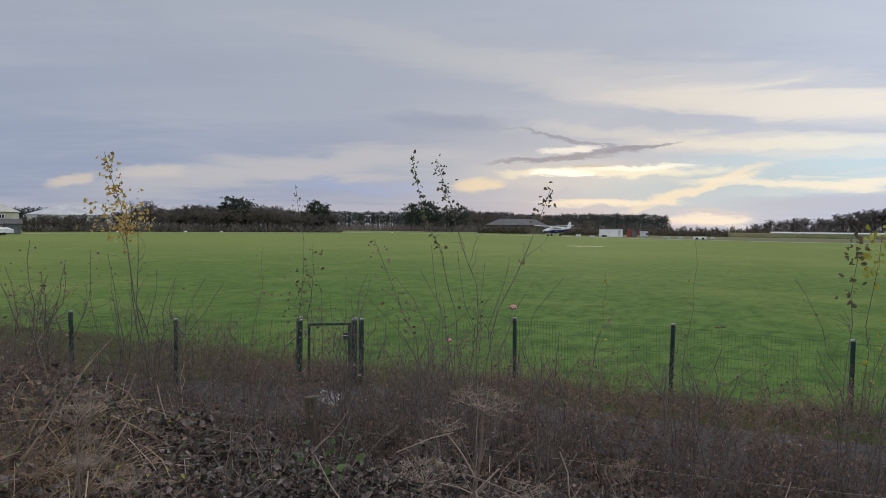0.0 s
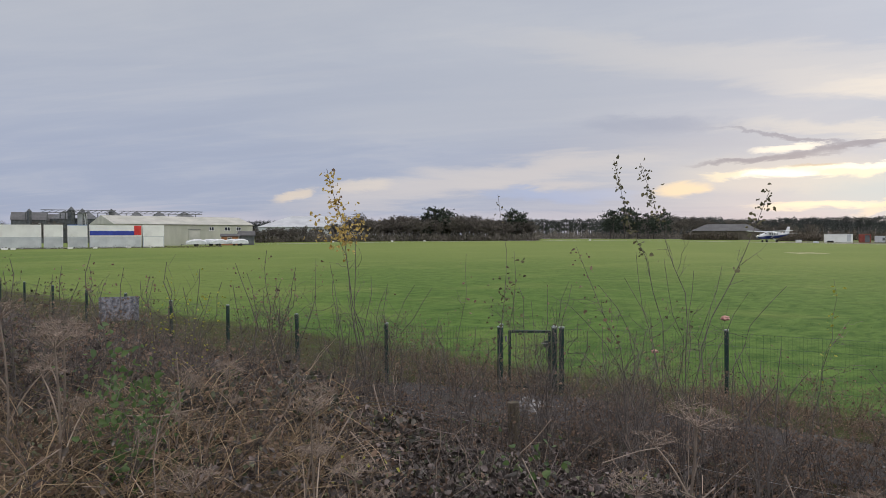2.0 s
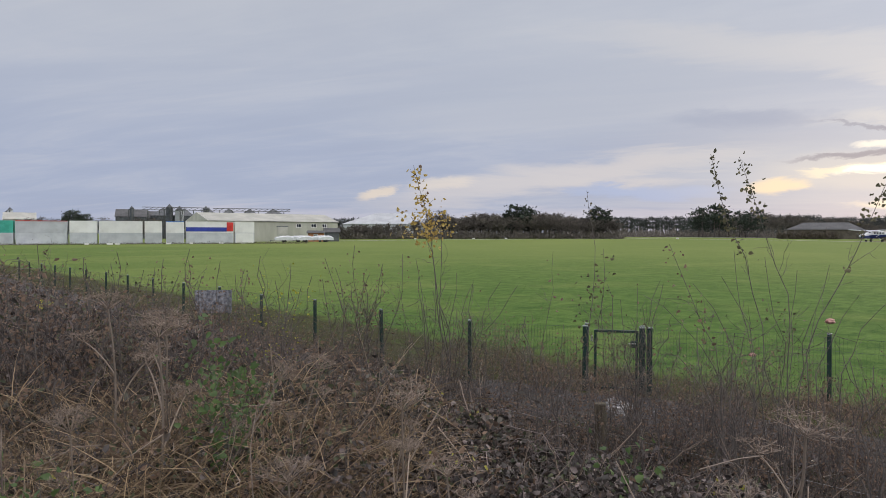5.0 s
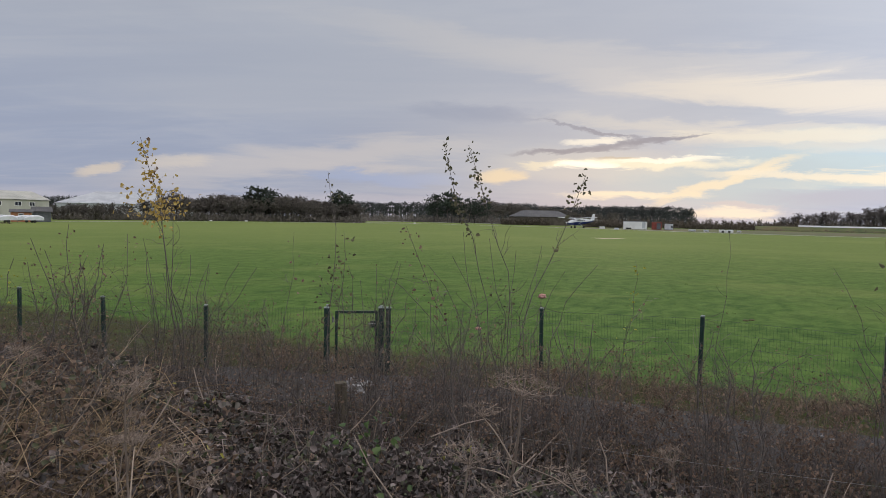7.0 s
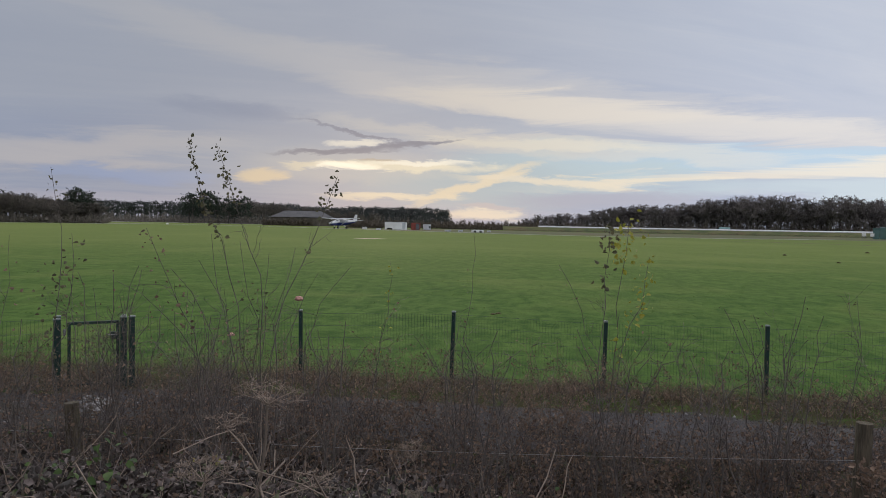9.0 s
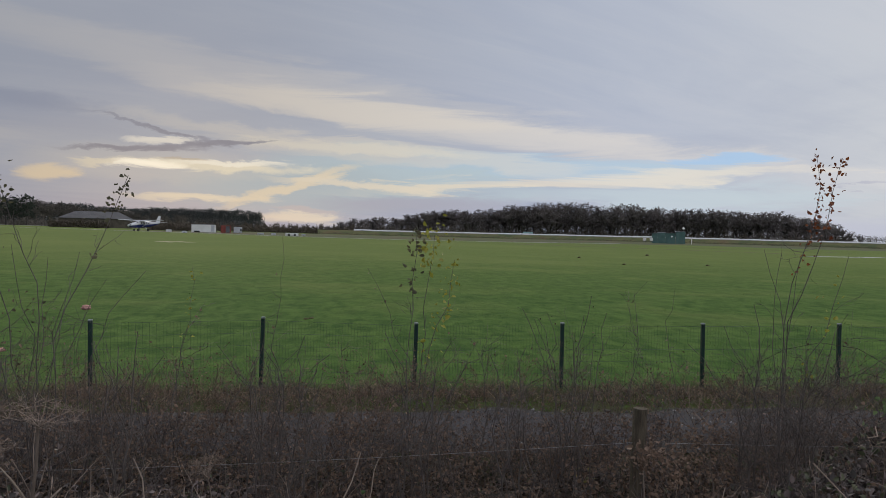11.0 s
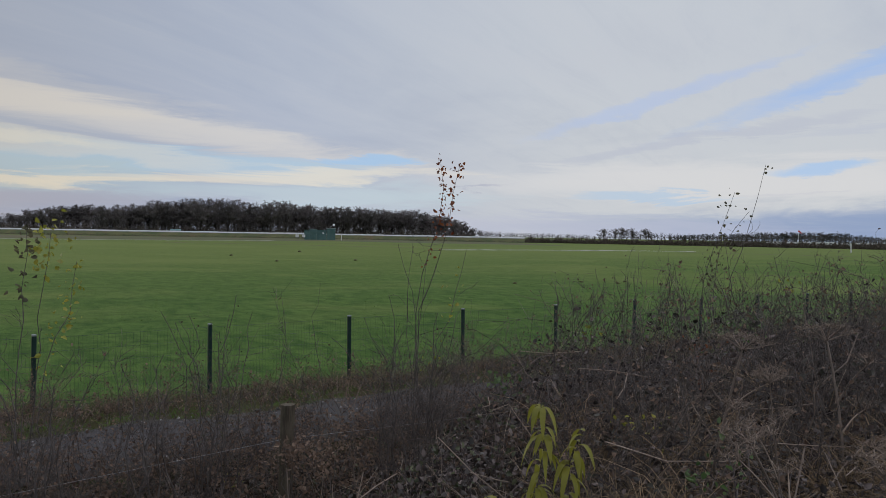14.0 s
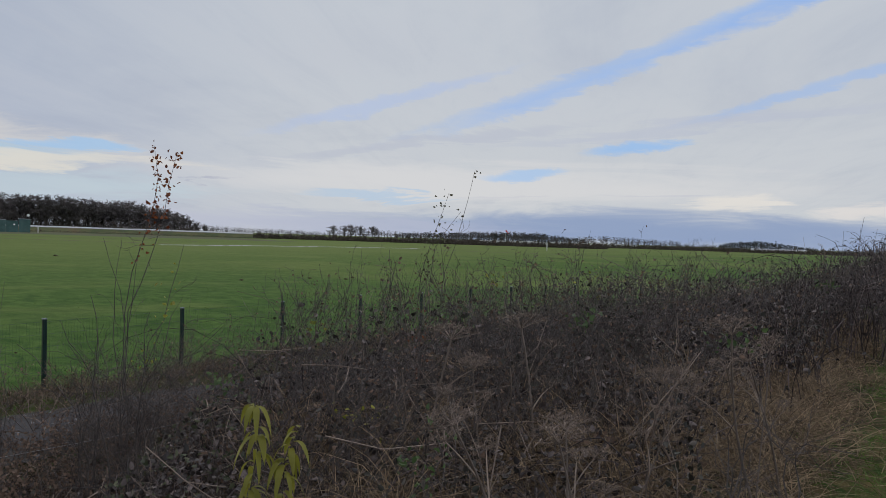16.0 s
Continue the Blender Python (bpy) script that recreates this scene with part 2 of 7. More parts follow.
# ---- materials ----
def material(name, low, high, scale=3.0, rough=0.8, metal=0.0, bump=0.0, bump_scale=40.0, detail=6.0, stretch=(1, 1, 1), wear=None,
             wear_scale=0.6, wear_share=0.35, island=0.0, objects=0.0, spec=0.5, coat=0.0, rare=1.0, thin=0.0):
    """A surface whose colour wanders between two tones, with a second scale of wear and fine relief."""
    m = bpy.data.materials.new(name)
    m.use_nodes = True
    N = Net(m.node_tree)
    b = N.node("ShaderNodeBsdfPrincipled")
    pos = N.node("ShaderNodeTexCoord").outputs["Object"]
    p = N.mapped(pos, stretch)
    f = N.step(N.noise(p, scale, detail, 0.6), 0.32, 0.68)
    if island:
        r = N.node("ShaderNodeNewGeometry").outputs["Random Per Island"]
        f = N.math("ADD", N.mul(f, 1 - island), N.mul(N.math("POWER", r, rare), island))
    colour = N.mix(f, low, high)
    if wear:
        w = N.mul(N.step(N.noise(N.mapped(pos, stretch, loc=(3, 5, 7)), wear_scale, 5, 0.65), 0.48, 0.70), wear_share)
        colour = N.mix(w, colour, wear)
    if objects:
        r = N.node("ShaderNodeObjectInfo").outputs["Random"]
        h = N.node("ShaderNodeHueSaturation")
        N.put(h.inputs["Value"], N.add(1 - objects / 2, N.mul(r, objects)))
        N.put(h.inputs["Color"], colour)
        colour = h.outputs[0]
    N.put(b.inputs["Base Color"], colour)
    N.put(b.inputs["Roughness"], N.add(rough - 0.08, N.mul(f, 0.14)) if rough > 0.1 else rough)
    b.inputs["Metallic"].default_value = metal
    b.inputs["Specular IOR Level"].default_value = spec
    b.inputs["Coat Weight"].default_value = coat
    if bump:
        bp = N.node("ShaderNodeBump")
        bp.inputs["Strength"].default_value = bump
        bp.inputs["Distance"].default_value = 0.02
        N.put(bp.inputs["Height"], N.noise(p, bump_scale, 5, 0.6))
        N.put(b.inputs["Normal"], bp.outputs[0])
    o = N.node("ShaderNodeOutputMaterial")
    surface = b.outputs[0]
    if thin:
        # thin leaves let some light through
        through_ = N.node("ShaderNodeBsdfTranslucent")
        N.put(through_.inputs["Color"], colour)
        both = N.node("ShaderNodeMixShader")
        both.inputs[0].default_value = thin
        N.tree.links.new(surface, both.inputs[1])
        N.tree.links.new(through_.outputs[0], both.inputs[2])
        surface = both.outputs[0]
    N.tree.links.new(surface, o.inputs[0])
    return m


def ground_material():
    """Mown airfield grass, which turns to leaf litter and rough turf on the bank."""
    m = bpy.data.materials.new("airfield_grass")
    m.use_nodes = True
    N = Net(m.node_tree)
    b = N.node("ShaderNodeBsdfPrincipled")
    pos = N.node("ShaderNodeNewGeometry").outputs["Position"]
    x, y, z = N.split(pos)
    across = N.math("MULTIPLY_ADD", x, 0.438, N.mul(y, 0.899))
    along = N.math("MULTIPLY_ADD", x, 0.899, N.mul(y, -0.438))
    broad = N.noise(N.mapped(pos, (1, 0.5, 0)), 0.028, 5, 0.6)
    swath = N.noise(N.mapped(N.combine(along, across, 0.0), (0.10, 0.9, 0)), 0.16, 4, 0.55)
    tuft = N.noise(N.mapped(N.combine(along, across, 0.0), (1.0, 0.55, 0)), 1.6, 8, 0.75, 0.6)
    blade = N.noise(pos, 26.0, 4, 0.7)
    c = N.mix(N.step(tuft, 0.35, 0.65), GRASS_DARK, GRASS_LIGHT)
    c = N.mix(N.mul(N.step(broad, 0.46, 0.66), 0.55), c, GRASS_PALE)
    c = N.mix(N.mul(N.step(swath, 0.50, 0.66), 0.18), c, GRASS_DEEP)
    c = N.mix(N.mul(N.step(blade, 0.40, 0.75), 0.35), c, GRASS_PALE)
    # worn: short dark strokes, the shade of grass tufts painted into the colour
    worn = N.noise(N.mapped(N.combine(along, across, 0.0), (0.26, 1.3, 0), loc=(4, 9, 0)), 1.25, 6, 0.72, 0.6)
    c = N.mix(N.mul(N.mul(N.step(worn, 0.53, 0.66), 0.42), N.step(across, 80.0, 18.0)), c, (0.018, 0.052, 0.014))
    # paler with distance: the light on far blade tips is put into the colour
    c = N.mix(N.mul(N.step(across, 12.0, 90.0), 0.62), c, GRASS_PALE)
    # extra brightness towards the yard, also put into the grass colour
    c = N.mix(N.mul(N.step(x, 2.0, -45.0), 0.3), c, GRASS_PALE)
    patchy = N.noise(pos, 0.11, 4, 0.6, 0.4)
    c = N.mix(N.mul(N.step(patchy, 0.50, 0.68), 0.45), c, GRASS_PALE)
    litter = N.mix(N.step(N.noise(pos, 9.0, 6, 0.7), 0.35, 0.65), (0.022, 0.017, 0.013), (0.075, 0.058, 0.042))
    turf = N.mix(N.step(N.noise(pos, 7.0, 6, 0.7), 0.35, 0.65), (0.035, 0.07, 0.015), (0.17, 0.13, 0.06))
    edge = N.add(across, N.mul(N.sub(N.noise(pos, 0.8, 4, 0.6), 0.5), 1.6))
    bank = N.step(edge, 8.3, 7.2)
    verge_ = N.mul(N.step(edge, 12.2, 11.2), N.step(N.noise(pos, 2.2, 5, 0.7), 0.22, 0.50))
    c = N.mix(N.mul(verge_, 0.9), c, (0.062, 0.052, 0.028))
    path = N.mul(N.step(edge, 1.1, 0.3), N.step(along, 2.0, 4.5))
    c = N.mix(bank, c, litter)
    c = N.mix(path, c, turf)
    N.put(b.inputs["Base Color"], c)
    b.inputs["Roughness"].default_value = 0.9
    b.inputs["Specular IOR Level"].default_value = 0.05
    bp = N.node("ShaderNodeBump")
    bp.inputs["Strength"].default_value = 0.9
    bp.inputs["Distance"].default_value = 0.05
    N.put(bp.inputs["Height"], N.add(N.mul(tuft, 0.8), N.mul(blade, 0.4)))
    N.put(b.inputs["Normal"], bp.outputs[0])
    o = N.node("ShaderNodeOutputMaterial")
    N.tree.links.new(b.outputs[0], o.inputs[0])
    return m


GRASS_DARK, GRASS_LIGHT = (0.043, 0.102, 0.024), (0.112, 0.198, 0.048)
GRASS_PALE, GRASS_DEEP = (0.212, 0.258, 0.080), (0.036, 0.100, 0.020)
M = dict(
    ground=ground_material(),
    tuft=material("grass_tuft", (0.05, 0.13, 0.014), (0.13, 0.23, 0.03), 2.0, 0.75, island=0.6, wear=(0.24, 0.20, 0.08), wear_share=0.5),
    gravel=material("wet_gravel", (0.021, 0.018, 0.021), (0.066, 0.058, 0.063), 14.0, 0.7, bump=0.9, bump_scale=30.0, wear=(0.050, 0.042, 0.030), wear_scale=0.9, wear_share=0.9),
    stone=material("pale_stone", (0.035, 0.033, 0.037), (0.46, 0.45, 0.46), 6.0, 0.7, island=0.85, rare=3.5),
    runway=material("worn_concrete", (0.30, 0.29, 0.28), (0.46, 0.45, 0.43), 0.2, 0.55, wear=(0.18, 0.17, 0.15), wear_scale=0.05),
    wet=material("wet_concrete", (0.42, 0.42, 0.43), (0.60, 0.60, 0.60), 0.3, 0.3),
    soil=material("bare_soil", (0.07, 0.05, 0.03), (0.16, 0.12, 0.07), 0.6, 0.95, wear=(0.08, 0.13, 0.03), wear_scale=0.2, wear_share=0.6),
    rough=material("rough_grass", (0.055, 0.085, 0.024), (0.135, 0.135, 0.055), 0.25, 0.95, wear=(0.16, 0.10, 0.055), wear_scale=0.06, wear_share=0.7),
    sand=material("pale_sand", (0.50, 0.42, 0.30), (0.72, 0.62, 0.46), 0.8, 0.9),
    fence_green=material("green_powder_coat", (0.004, 0.022, 0.019), (0.009, 0.04, 0.034), 9.0, 0.45, bump=0.1, wear=(0.05, 0.07, 0.05), wear_scale=3.0, wear_share=0.4),
    cap=material("grey_plastic_cap", (0.18, 0.22, 0.22), (0.34, 0.38, 0.38), 20.0, 0.5),
    steel=material("galvanised_wire", (0.28, 0.28, 0.29), (0.48, 0.48, 0.49), 12.0, 0.45, 0.7),
    post_wood=material("weathered_post", (0.070, 0.055, 0.038), (0.17, 0.14, 0.10), 10.0, 0.9, bump=0.7, bump_scale=26.0, stretch=(4, 4, 0.5), wear=(0.06, 0.09, 0.03), wear_scale=3.0),
    cane=material("bramble_cane", (0.026, 0.020, 0.021), (0.30, 0.235, 0.225), 5.0, 0.6, island=0.85, rare=2.5),
    dead_cane=material("dead_cane", (0.06, 0.046, 0.040), (0.52, 0.41, 0.32), 6.0, 0.75, island=0.85, rare=2.6),
    bark=material("sapling_bark", (0.042, 0.035, 0.033), (0.205, 0.175, 0.160), 14.0, 0.8, island=0.4, bump=0.3),
    leaf=material("bramble_leaf", (0.024, 0.021, 0.020), (0.275, 0.222, 0.208), 1.6, 0.55, island=0.85, rare=2.6, wear=(0.052, 0.074, 0.036), wear_scale=0.5, wear_share=0.6, spec=0.35),
    brown_leaf=material("dead_leaf", (0.07, 0.047, 0.037), (0.38, 0.265, 0.195), 3.0, 0.7, island=0.8, thin=0.45),
    olive_leaf=material("olive_leaf", (0.040, 0.055, 0.028), (0.21, 0.225, 0.13), 3.0, 0.5, island=0.85, rare=1.6, thin=0.3),
    green_leaf=material("fresh_green_leaf", (0.050, 0.100, 0.035), (0.175, 0.265, 0.095), 5.0, 0.45, island=0.7, thin=0.45),
    yellow_leaf=material("yellow_leaf", (0.4, 0.27, 0.07), (0.74, 0.56, 0.19), 7.0, 0.55, island=0.7, thin=0.45),
    lime_leaf=material("yellow_green_leaf", (0.22, 0.25, 0.035), (0.55, 0.52, 0.09), 4.0, 0.4, island=0.6, wear=(0.55, 0.40, 0.10), wear_scale=6.0, thin=0.45),
    long_leaf=material("long_yellow_green_leaf", (0.11, 0.15, 0.025), (0.46, 0.42, 0.06), 4.0, 0.4, island=0.75, thin=0.45),
    red_leaf=material("russet_leaf", (0.16, 0.045, 0.030), (0.40, 0.14, 0.05), 7.0, 0.55, island=0.7, thin=0.45),
    grey_leaf=material("dull_leaf", (0.075, 0.08, 0.048), (0.23, 0.205, 0.115), 7.0, 0.6, island=0.8, thin=0.45),
    straw=material("dry_grass", (0.10, 0.072, 0.048), (0.68, 0.51, 0.33), 3.0, 0.7, island=0.85, rare=1.8, thin=0.45),
    weed=material("brown_weed", (0.055, 0.038, 0.031), (0.32, 0.235, 0.18), 3.0, 0.85, island=0.8),
    fern_leaf=material("dead_fern", (0.16, 0.105, 0.075), (0.40, 0.29, 0.22), 4.0, 0.8, island=0.7, thin=0.3),
    umbel=material("dead_umbel", (0.10, 0.075, 0.062), (0.46, 0.365, 0.295), 8.0, 0.9, island=0.7),
    # twig colour lightened and cooled to paint in the distance haze
    twig=material("hazed_bare_twigs", (0.105, 0.096, 0.096), (0.235, 0.205, 0.195), 0.3, 0.9, island=0.5, objects=0.7),
    # copy of the twig colour, retoned to match the light on these trees
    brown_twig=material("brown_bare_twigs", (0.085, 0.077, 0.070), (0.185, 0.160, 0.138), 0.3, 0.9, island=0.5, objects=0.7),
    trunk=material("tree_bark", (0.055, 0.048, 0.044), (0.13, 0.112, 0.098), 1.5, 0.9, objects=0.6),
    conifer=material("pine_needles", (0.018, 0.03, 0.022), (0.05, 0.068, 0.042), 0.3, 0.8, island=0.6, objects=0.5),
    # paler, bluer copy of the pine needles with distance haze painted in
    hazed_conifer=material("hazed_conifer_needles", (0.045, 0.054, 0.054), (0.085, 0.094, 0.088), 0.2, 0.9, island=0.6, objects=0.4),
    scrub=material("rough_scrub", (0.055, 0.046, 0.038), (0.145, 0.115, 0.085), 0.3, 0.9, island=0.8),
    white_paint=material("white_painted_steel", (0.78, 0.78, 0.77), (0.88, 0.88, 0.87), 0.4, 0.45, wear=(0.55, 0.53, 0.50), wear_scale=0.25, wear_share=0.3, objects=0.1),
    grey_paint=material("grey_painted_steel", (0.5, 0.52, 0.56), (0.62, 0.64, 0.68), 0.4, 0.5, wear=(0.30, 0.29, 0.28), wear_scale=0.3, objects=0.15),
    pale_grey=material("pale_grey_steel", (0.46, 0.48, 0.52), (0.60, 0.62, 0.65), 0.4, 0.5, wear=(0.34, 0.33, 0.32), wear_scale=0.3, objects=0.2),
    blue_paint=material("blue_paint", (0.015, 0.035, 0.30), (0.03, 0.06, 0.42), 0.8, 0.4),
    sky_paint=material("mid_blue_paint", (0.05, 0.16, 0.52), (0.09, 0.24, 0.64), 0.8, 0.4),
    red_paint=material("red_paint", (0.55, 0.02, 0.02), (0.72, 0.05, 0.04), 0.8, 0.4),
    dull_red=material("dull_red_paint", (0.20, 0.035, 0.028), (0.30, 0.07, 0.05), 0.8, 0.6),
    teal_paint=material("teal_paint", (0.03, 0.34, 0.26), (0.06, 0.46, 0.36), 0.8, 0.5),
    cladding=material("beige_cladding", (0.40, 0.40, 0.34), (0.52, 0.52, 0.45), 0.3, 0.6, stretch=(1, 1, 0.3), wear=(0.34, 0.36, 0.30), wear_scale=0.4),
    roof=material("pale_sheet_roof", (0.42, 0.42, 0.38), (0.56, 0.55, 0.50), 0.3, 0.6, wear=(0.33, 0.34, 0.28), wear_scale=0.2),
    white_roof=material("white_sheet_roof", (0.42, 0.44, 0.48), (0.55, 0.57, 0.60), 0.3, 0.5),
    dark_roof=material("dark_slate_roof", (0.07, 0.07, 0.075), (0.13, 0.13, 0.135), 0.4, 0.7),
    dark_metal=material("dull_grey_steel", (0.07, 0.078, 0.088), (0.155, 0.165, 0.18), 0.8, 0.5, 0.3),
    timber=material("dark_timber_wall", (0.06, 0.05, 0.04), (0.13, 0.11, 0.09), 0.6, 0.85),
    brick=material("orange_brick", (0.32, 0.13, 0.06), (0.46, 0.22, 0.12), 1.0, 0.85),
    # cabin green lightened and greyed to carry the haze in its colour
    green_cabin=material("hazed_green_cabin_paint", (0.06, 0.135, 0.125), (0.105, 0.195, 0.18), 0.6, 0.55, wear=(0.10, 0.15, 0.13), wear_scale=0.5),
    plane_white=material("white_aircraft_paint", (0.62, 0.64, 0.68), (0.72, 0.74, 0.78), 0.5, 0.25, coat=0.4),
    navy=material("navy_aircraft_paint", (0.01, 0.02, 0.10), (0.02, 0.035, 0.16), 0.5, 0.25, coat=0.4),
    glass=material("dark_window_glass", (0.012, 0.014, 0.018), (0.03, 0.034, 0.04), 0.5, 0.06),
    rubber=material("black_rubber", (0.012, 0.012, 0.012), (0.03, 0.03, 0.03), 4.0, 0.8),
    pale_teal=material("pale_teal_paint", (0.26, 0.44, 0.46), (0.36, 0.54, 0.56), 0.8, 0.4),
    rubble=material("pale_rubble", (0.20, 0.20, 0.21), (0.44, 0.43, 0.43), 9.0, 0.8, bump=0.5, objects=0.5),
    barrier=material("pale_barrier", (0.5, 0.51, 0.53), (0.66, 0.67, 0.69), 0.2, 0.5, wear=(0.34, 0.34, 0.36), wear_scale=0.1),
    pink=material("faded_pink_plastic", (0.55, 0.25, 0.22), (0.72, 0.42, 0.36), 20.0, 0.45, bump=0.6, bump_scale=60.0),
    sign_back=material("grey_sign_board", (0.05, 0.055, 0.075), (0.36, 0.36, 0.40), 11.0, 0.6),
    bare_metal=material("painted_steel_frame", (0.08, 0.085, 0.09), (0.16, 0.165, 0.17), 3.0, 0.5, 0.4),
)


# ---- geometry helpers ----
def mesh_from(name, verts, tris, mats, index=None, smooth=False):
    """One mesh from arrays of corners and triangles."""
    me = bpy.data.meshes.new(name)
    verts, tris = np.asarray(verts, np.float32), np.asarray(tris, np.int32)
    me.vertices.add(len(verts))
    me.vertices.foreach_set("co", verts.ravel())
    me.loops.add(tris.size)
    me.loops.foreach_set("vertex_index", tris.ravel())
    me.polygons.add(len(tris))
    me.polygons.foreach_set("loop_start", np.arange(0, tris.size, tris.shape[1], dtype=np.int32))
    me.polygons.foreach_set("loop_total", np.full(len(tris), tris.shape[1], np.int32))
    for m in mats if isinstance(mats, (list, tuple)) else [mats]:
        me.materials.append(m)
    if index is not None:
        me.polygons.foreach_set("material_index", np.asarray(index, np.int32))
    if smooth:
        me.polygons.foreach_set("use_smooth", np.ones(len(tris), bool))
    me.update(calc_edges=True)
    return me


def piece(name, verts, tris, mats, parent=None, label="", kind="", index=None, smooth=False):
    ob = new(name, mesh_from(name, verts, tris, mats, index, smooth))
    ob.parent = parent
    return tagged(ob, label=label, kind=kind)


def part(name, bm, mat, parent=None, label="", smooth=False):
    """Links a bmesh as one mesh object under a thing or a part."""
    me = bpy.data.meshes.new(name)
    if smooth:
        for f in bm.faces:
            f.smooth = True
    bm.to_mesh(me)
    bm.free()
    for m in mat if isinstance(mat, (list, tuple)) else [mat]:
        me.materials.append(m)
    ob = new(name, me)
    ob.parent = parent
    return tagged(ob, label=label)


def thing(name, m, label, category, group=""):
    ob = new(name)
    ob.empty_display_size = 0.2
    ob.matrix_world = m
    return tagged(ob, label=label, category=category, group=group)


def tubes(paths, radii, sides=3):
    """Corners and triangles of many thin tubes; paths is (count, points, 3)."""
    P = np.asarray(paths, float)
    n, k, _ = P.shape
    R = np.broadcast_to(np.asarray(radii, float), (n, k))
    t = np.gradient(P, axis=1)
    t /= np.linalg.norm(t, axis=2, keepdims=True) + 1e-9
    ref = np.where(np.abs(t[..., 2:3]) > 0.9, np.array([1.0, 0, 0]), np.array([0, 0, 1.0]))
    u = np.cross(t, ref)
    u /= np.linalg.norm(u, axis=2, keepdims=True) + 1e-9
    w = np.cross(t, u)
    ang = np.arange(sides) * 2 * np.pi / sides
    V = P[:, :, None, :] + R[:, :, None, None] * (u[:, :, None, :] * np.cos(ang)[:, None] + w[:, :, None, :] * np.sin(ang)[:, None])
    base = (np.arange(n) * k * sides)[:, None, None]
    ring = (np.arange(k - 1) * sides)[None, :, None]
    i = np.arange(sides)[None, None, :]
    j = (np.arange(sides) + 1) % sides
    a, b = base + ring + i, base + ring + j[None, None, :]
    c, d = b + sides, a + sides
    T = np.concatenate([np.stack([a, b, c], -1).reshape(-1, 3), np.stack([a, c, d], -1).reshape(-1, 3)])
    return V.reshape(-1, 3), T


def unit(v):
    return v / (np.linalg.norm(v, axis=-1, keepdims=True) + 1e-9)


def leaves(at, way, size, width=0.55, fold=0.25, r=rng):
    """Corners and triangles of folded, pointed leaves."""
    n = len(at)
    way = unit(way)
    side = unit(np.cross(way, r.normal(size=(n, 3))))
    up = np.cross(side, way)
    size = np.broadcast_to(size, n)[:, None]
    low, high = at + way * size * 0.28, at + way * size * 0.68
    w = side * size * width * 0.5
    lift = up * size * fold * 0.5
    V = np.stack([at, low + w * 0.95 + lift, high + w * 0.72 + lift * 0.6, at + way * size - up * size * fold * 0.4, high - w * 0.72 + lift * 0.6, low - w * 0.95 + lift], 1)
    b = (np.arange(n) * 6)[:, None]
    return V.reshape(-1, 3), np.concatenate([b + [0, 1, 2], b + [0, 2, 3], b + [0, 3, 4], b + [0, 4, 5]])


def joined(*bits):
    """Joins (corners, triangles) pairs, with a material number for each."""
    V, T, I, off = [], [], [], 0
    for k, (v, t) in enumerate(bits):
        V.append(v)
        T.append(np.asarray(t) + off)
        I.append(np.full(len(t), k))
        off += len(v)
    return np.concatenate(V), np.concatenate(T), np.concatenate(I)


def box(bm, cx, cy, cz, sx, sy, sz, bevel=0.0, mat=0):
    made = bmesh.ops.create_cube(bm, size=1, matrix=Matrix.LocRotScale((cx, cy, cz), None, (sx, sy, sz)))["verts"]
    faces = {f for v in made for f in v.link_faces}
    for f in faces:
        f.material_index = mat
    if bevel:
        bmesh.ops.bevel(bm, geom=list({e for v in made for e in v.link_edges}), offset=bevel, segments=1, affect="EDGES")


def cyl(bm, a, b, r1, r2=None, sides=10, mat=0):
    a, b = Vector(a), Vector(b)
    m = Matrix.Translation((a + b) / 2) @ (b - a).to_track_quat("Z", "Y").to_matrix().to_4x4()
    made = bmesh.ops.create_cone(bm, cap_ends=True, segments=sides, radius1=r1, radius2=r1 if r2 is None else r2, depth=(b - a).length, matrix=m)["verts"]
    for f in {f for v in made for f in v.link_faces}:
        f.material_index = mat


def smooth01(v):
    v = np.clip(v, 0, 1)
    return v * v * (3 - 2 * v)


def polar(azimuth, r):
    return r * math.sin(radians(azimuth)), r * math.cos(radians(azimuth))


def to_sn(x, y):
    return 0.899 * x - 0.438 * y, 0.438 * x + 0.899 * y


def from_sn(s, n):
    return 0.899 * s + 0.438 * n, -0.438 * s + 0.899 * n


def height(x, y):
    """The lie of the land: a bank beside the airfield, and the field's slow swell."""
    x, y = np.asarray(x, float), np.asarray(y, float)
    s, n = to_sn(x, y)
    bank = (1.0 + 0.55 * smooth01((s - 9) / 8)) * smooth01((6.9 - n) / 5.6) * smooth01((n + 60) / 30)
    swell = 1.5 * np.exp(-((x + 40) ** 2 + (y - 330) ** 2) / (2 * 115.0 ** 2)) + 0.45 * np.exp(-((x - 190) ** 2 + (y - 170) ** 2) / (2 * 60.0 ** 2))
    dip = -0.45 * smooth01((s - 17) / 22) * smooth01((n - 7) / 3) * smooth01((60 - n) / 40) * smooth01((110 - s) / 40)
    rough = 0.03 * np.sin(x * 1.9 + np.sin(y * 1.3)) * np.sin(y * 1.7 + x * 0.4) * smooth01((40 - np.hypot(x, y)) / 20)
    return bank + swell + dip + rough


def ground_at(x, y):
    return float(height(x, y))


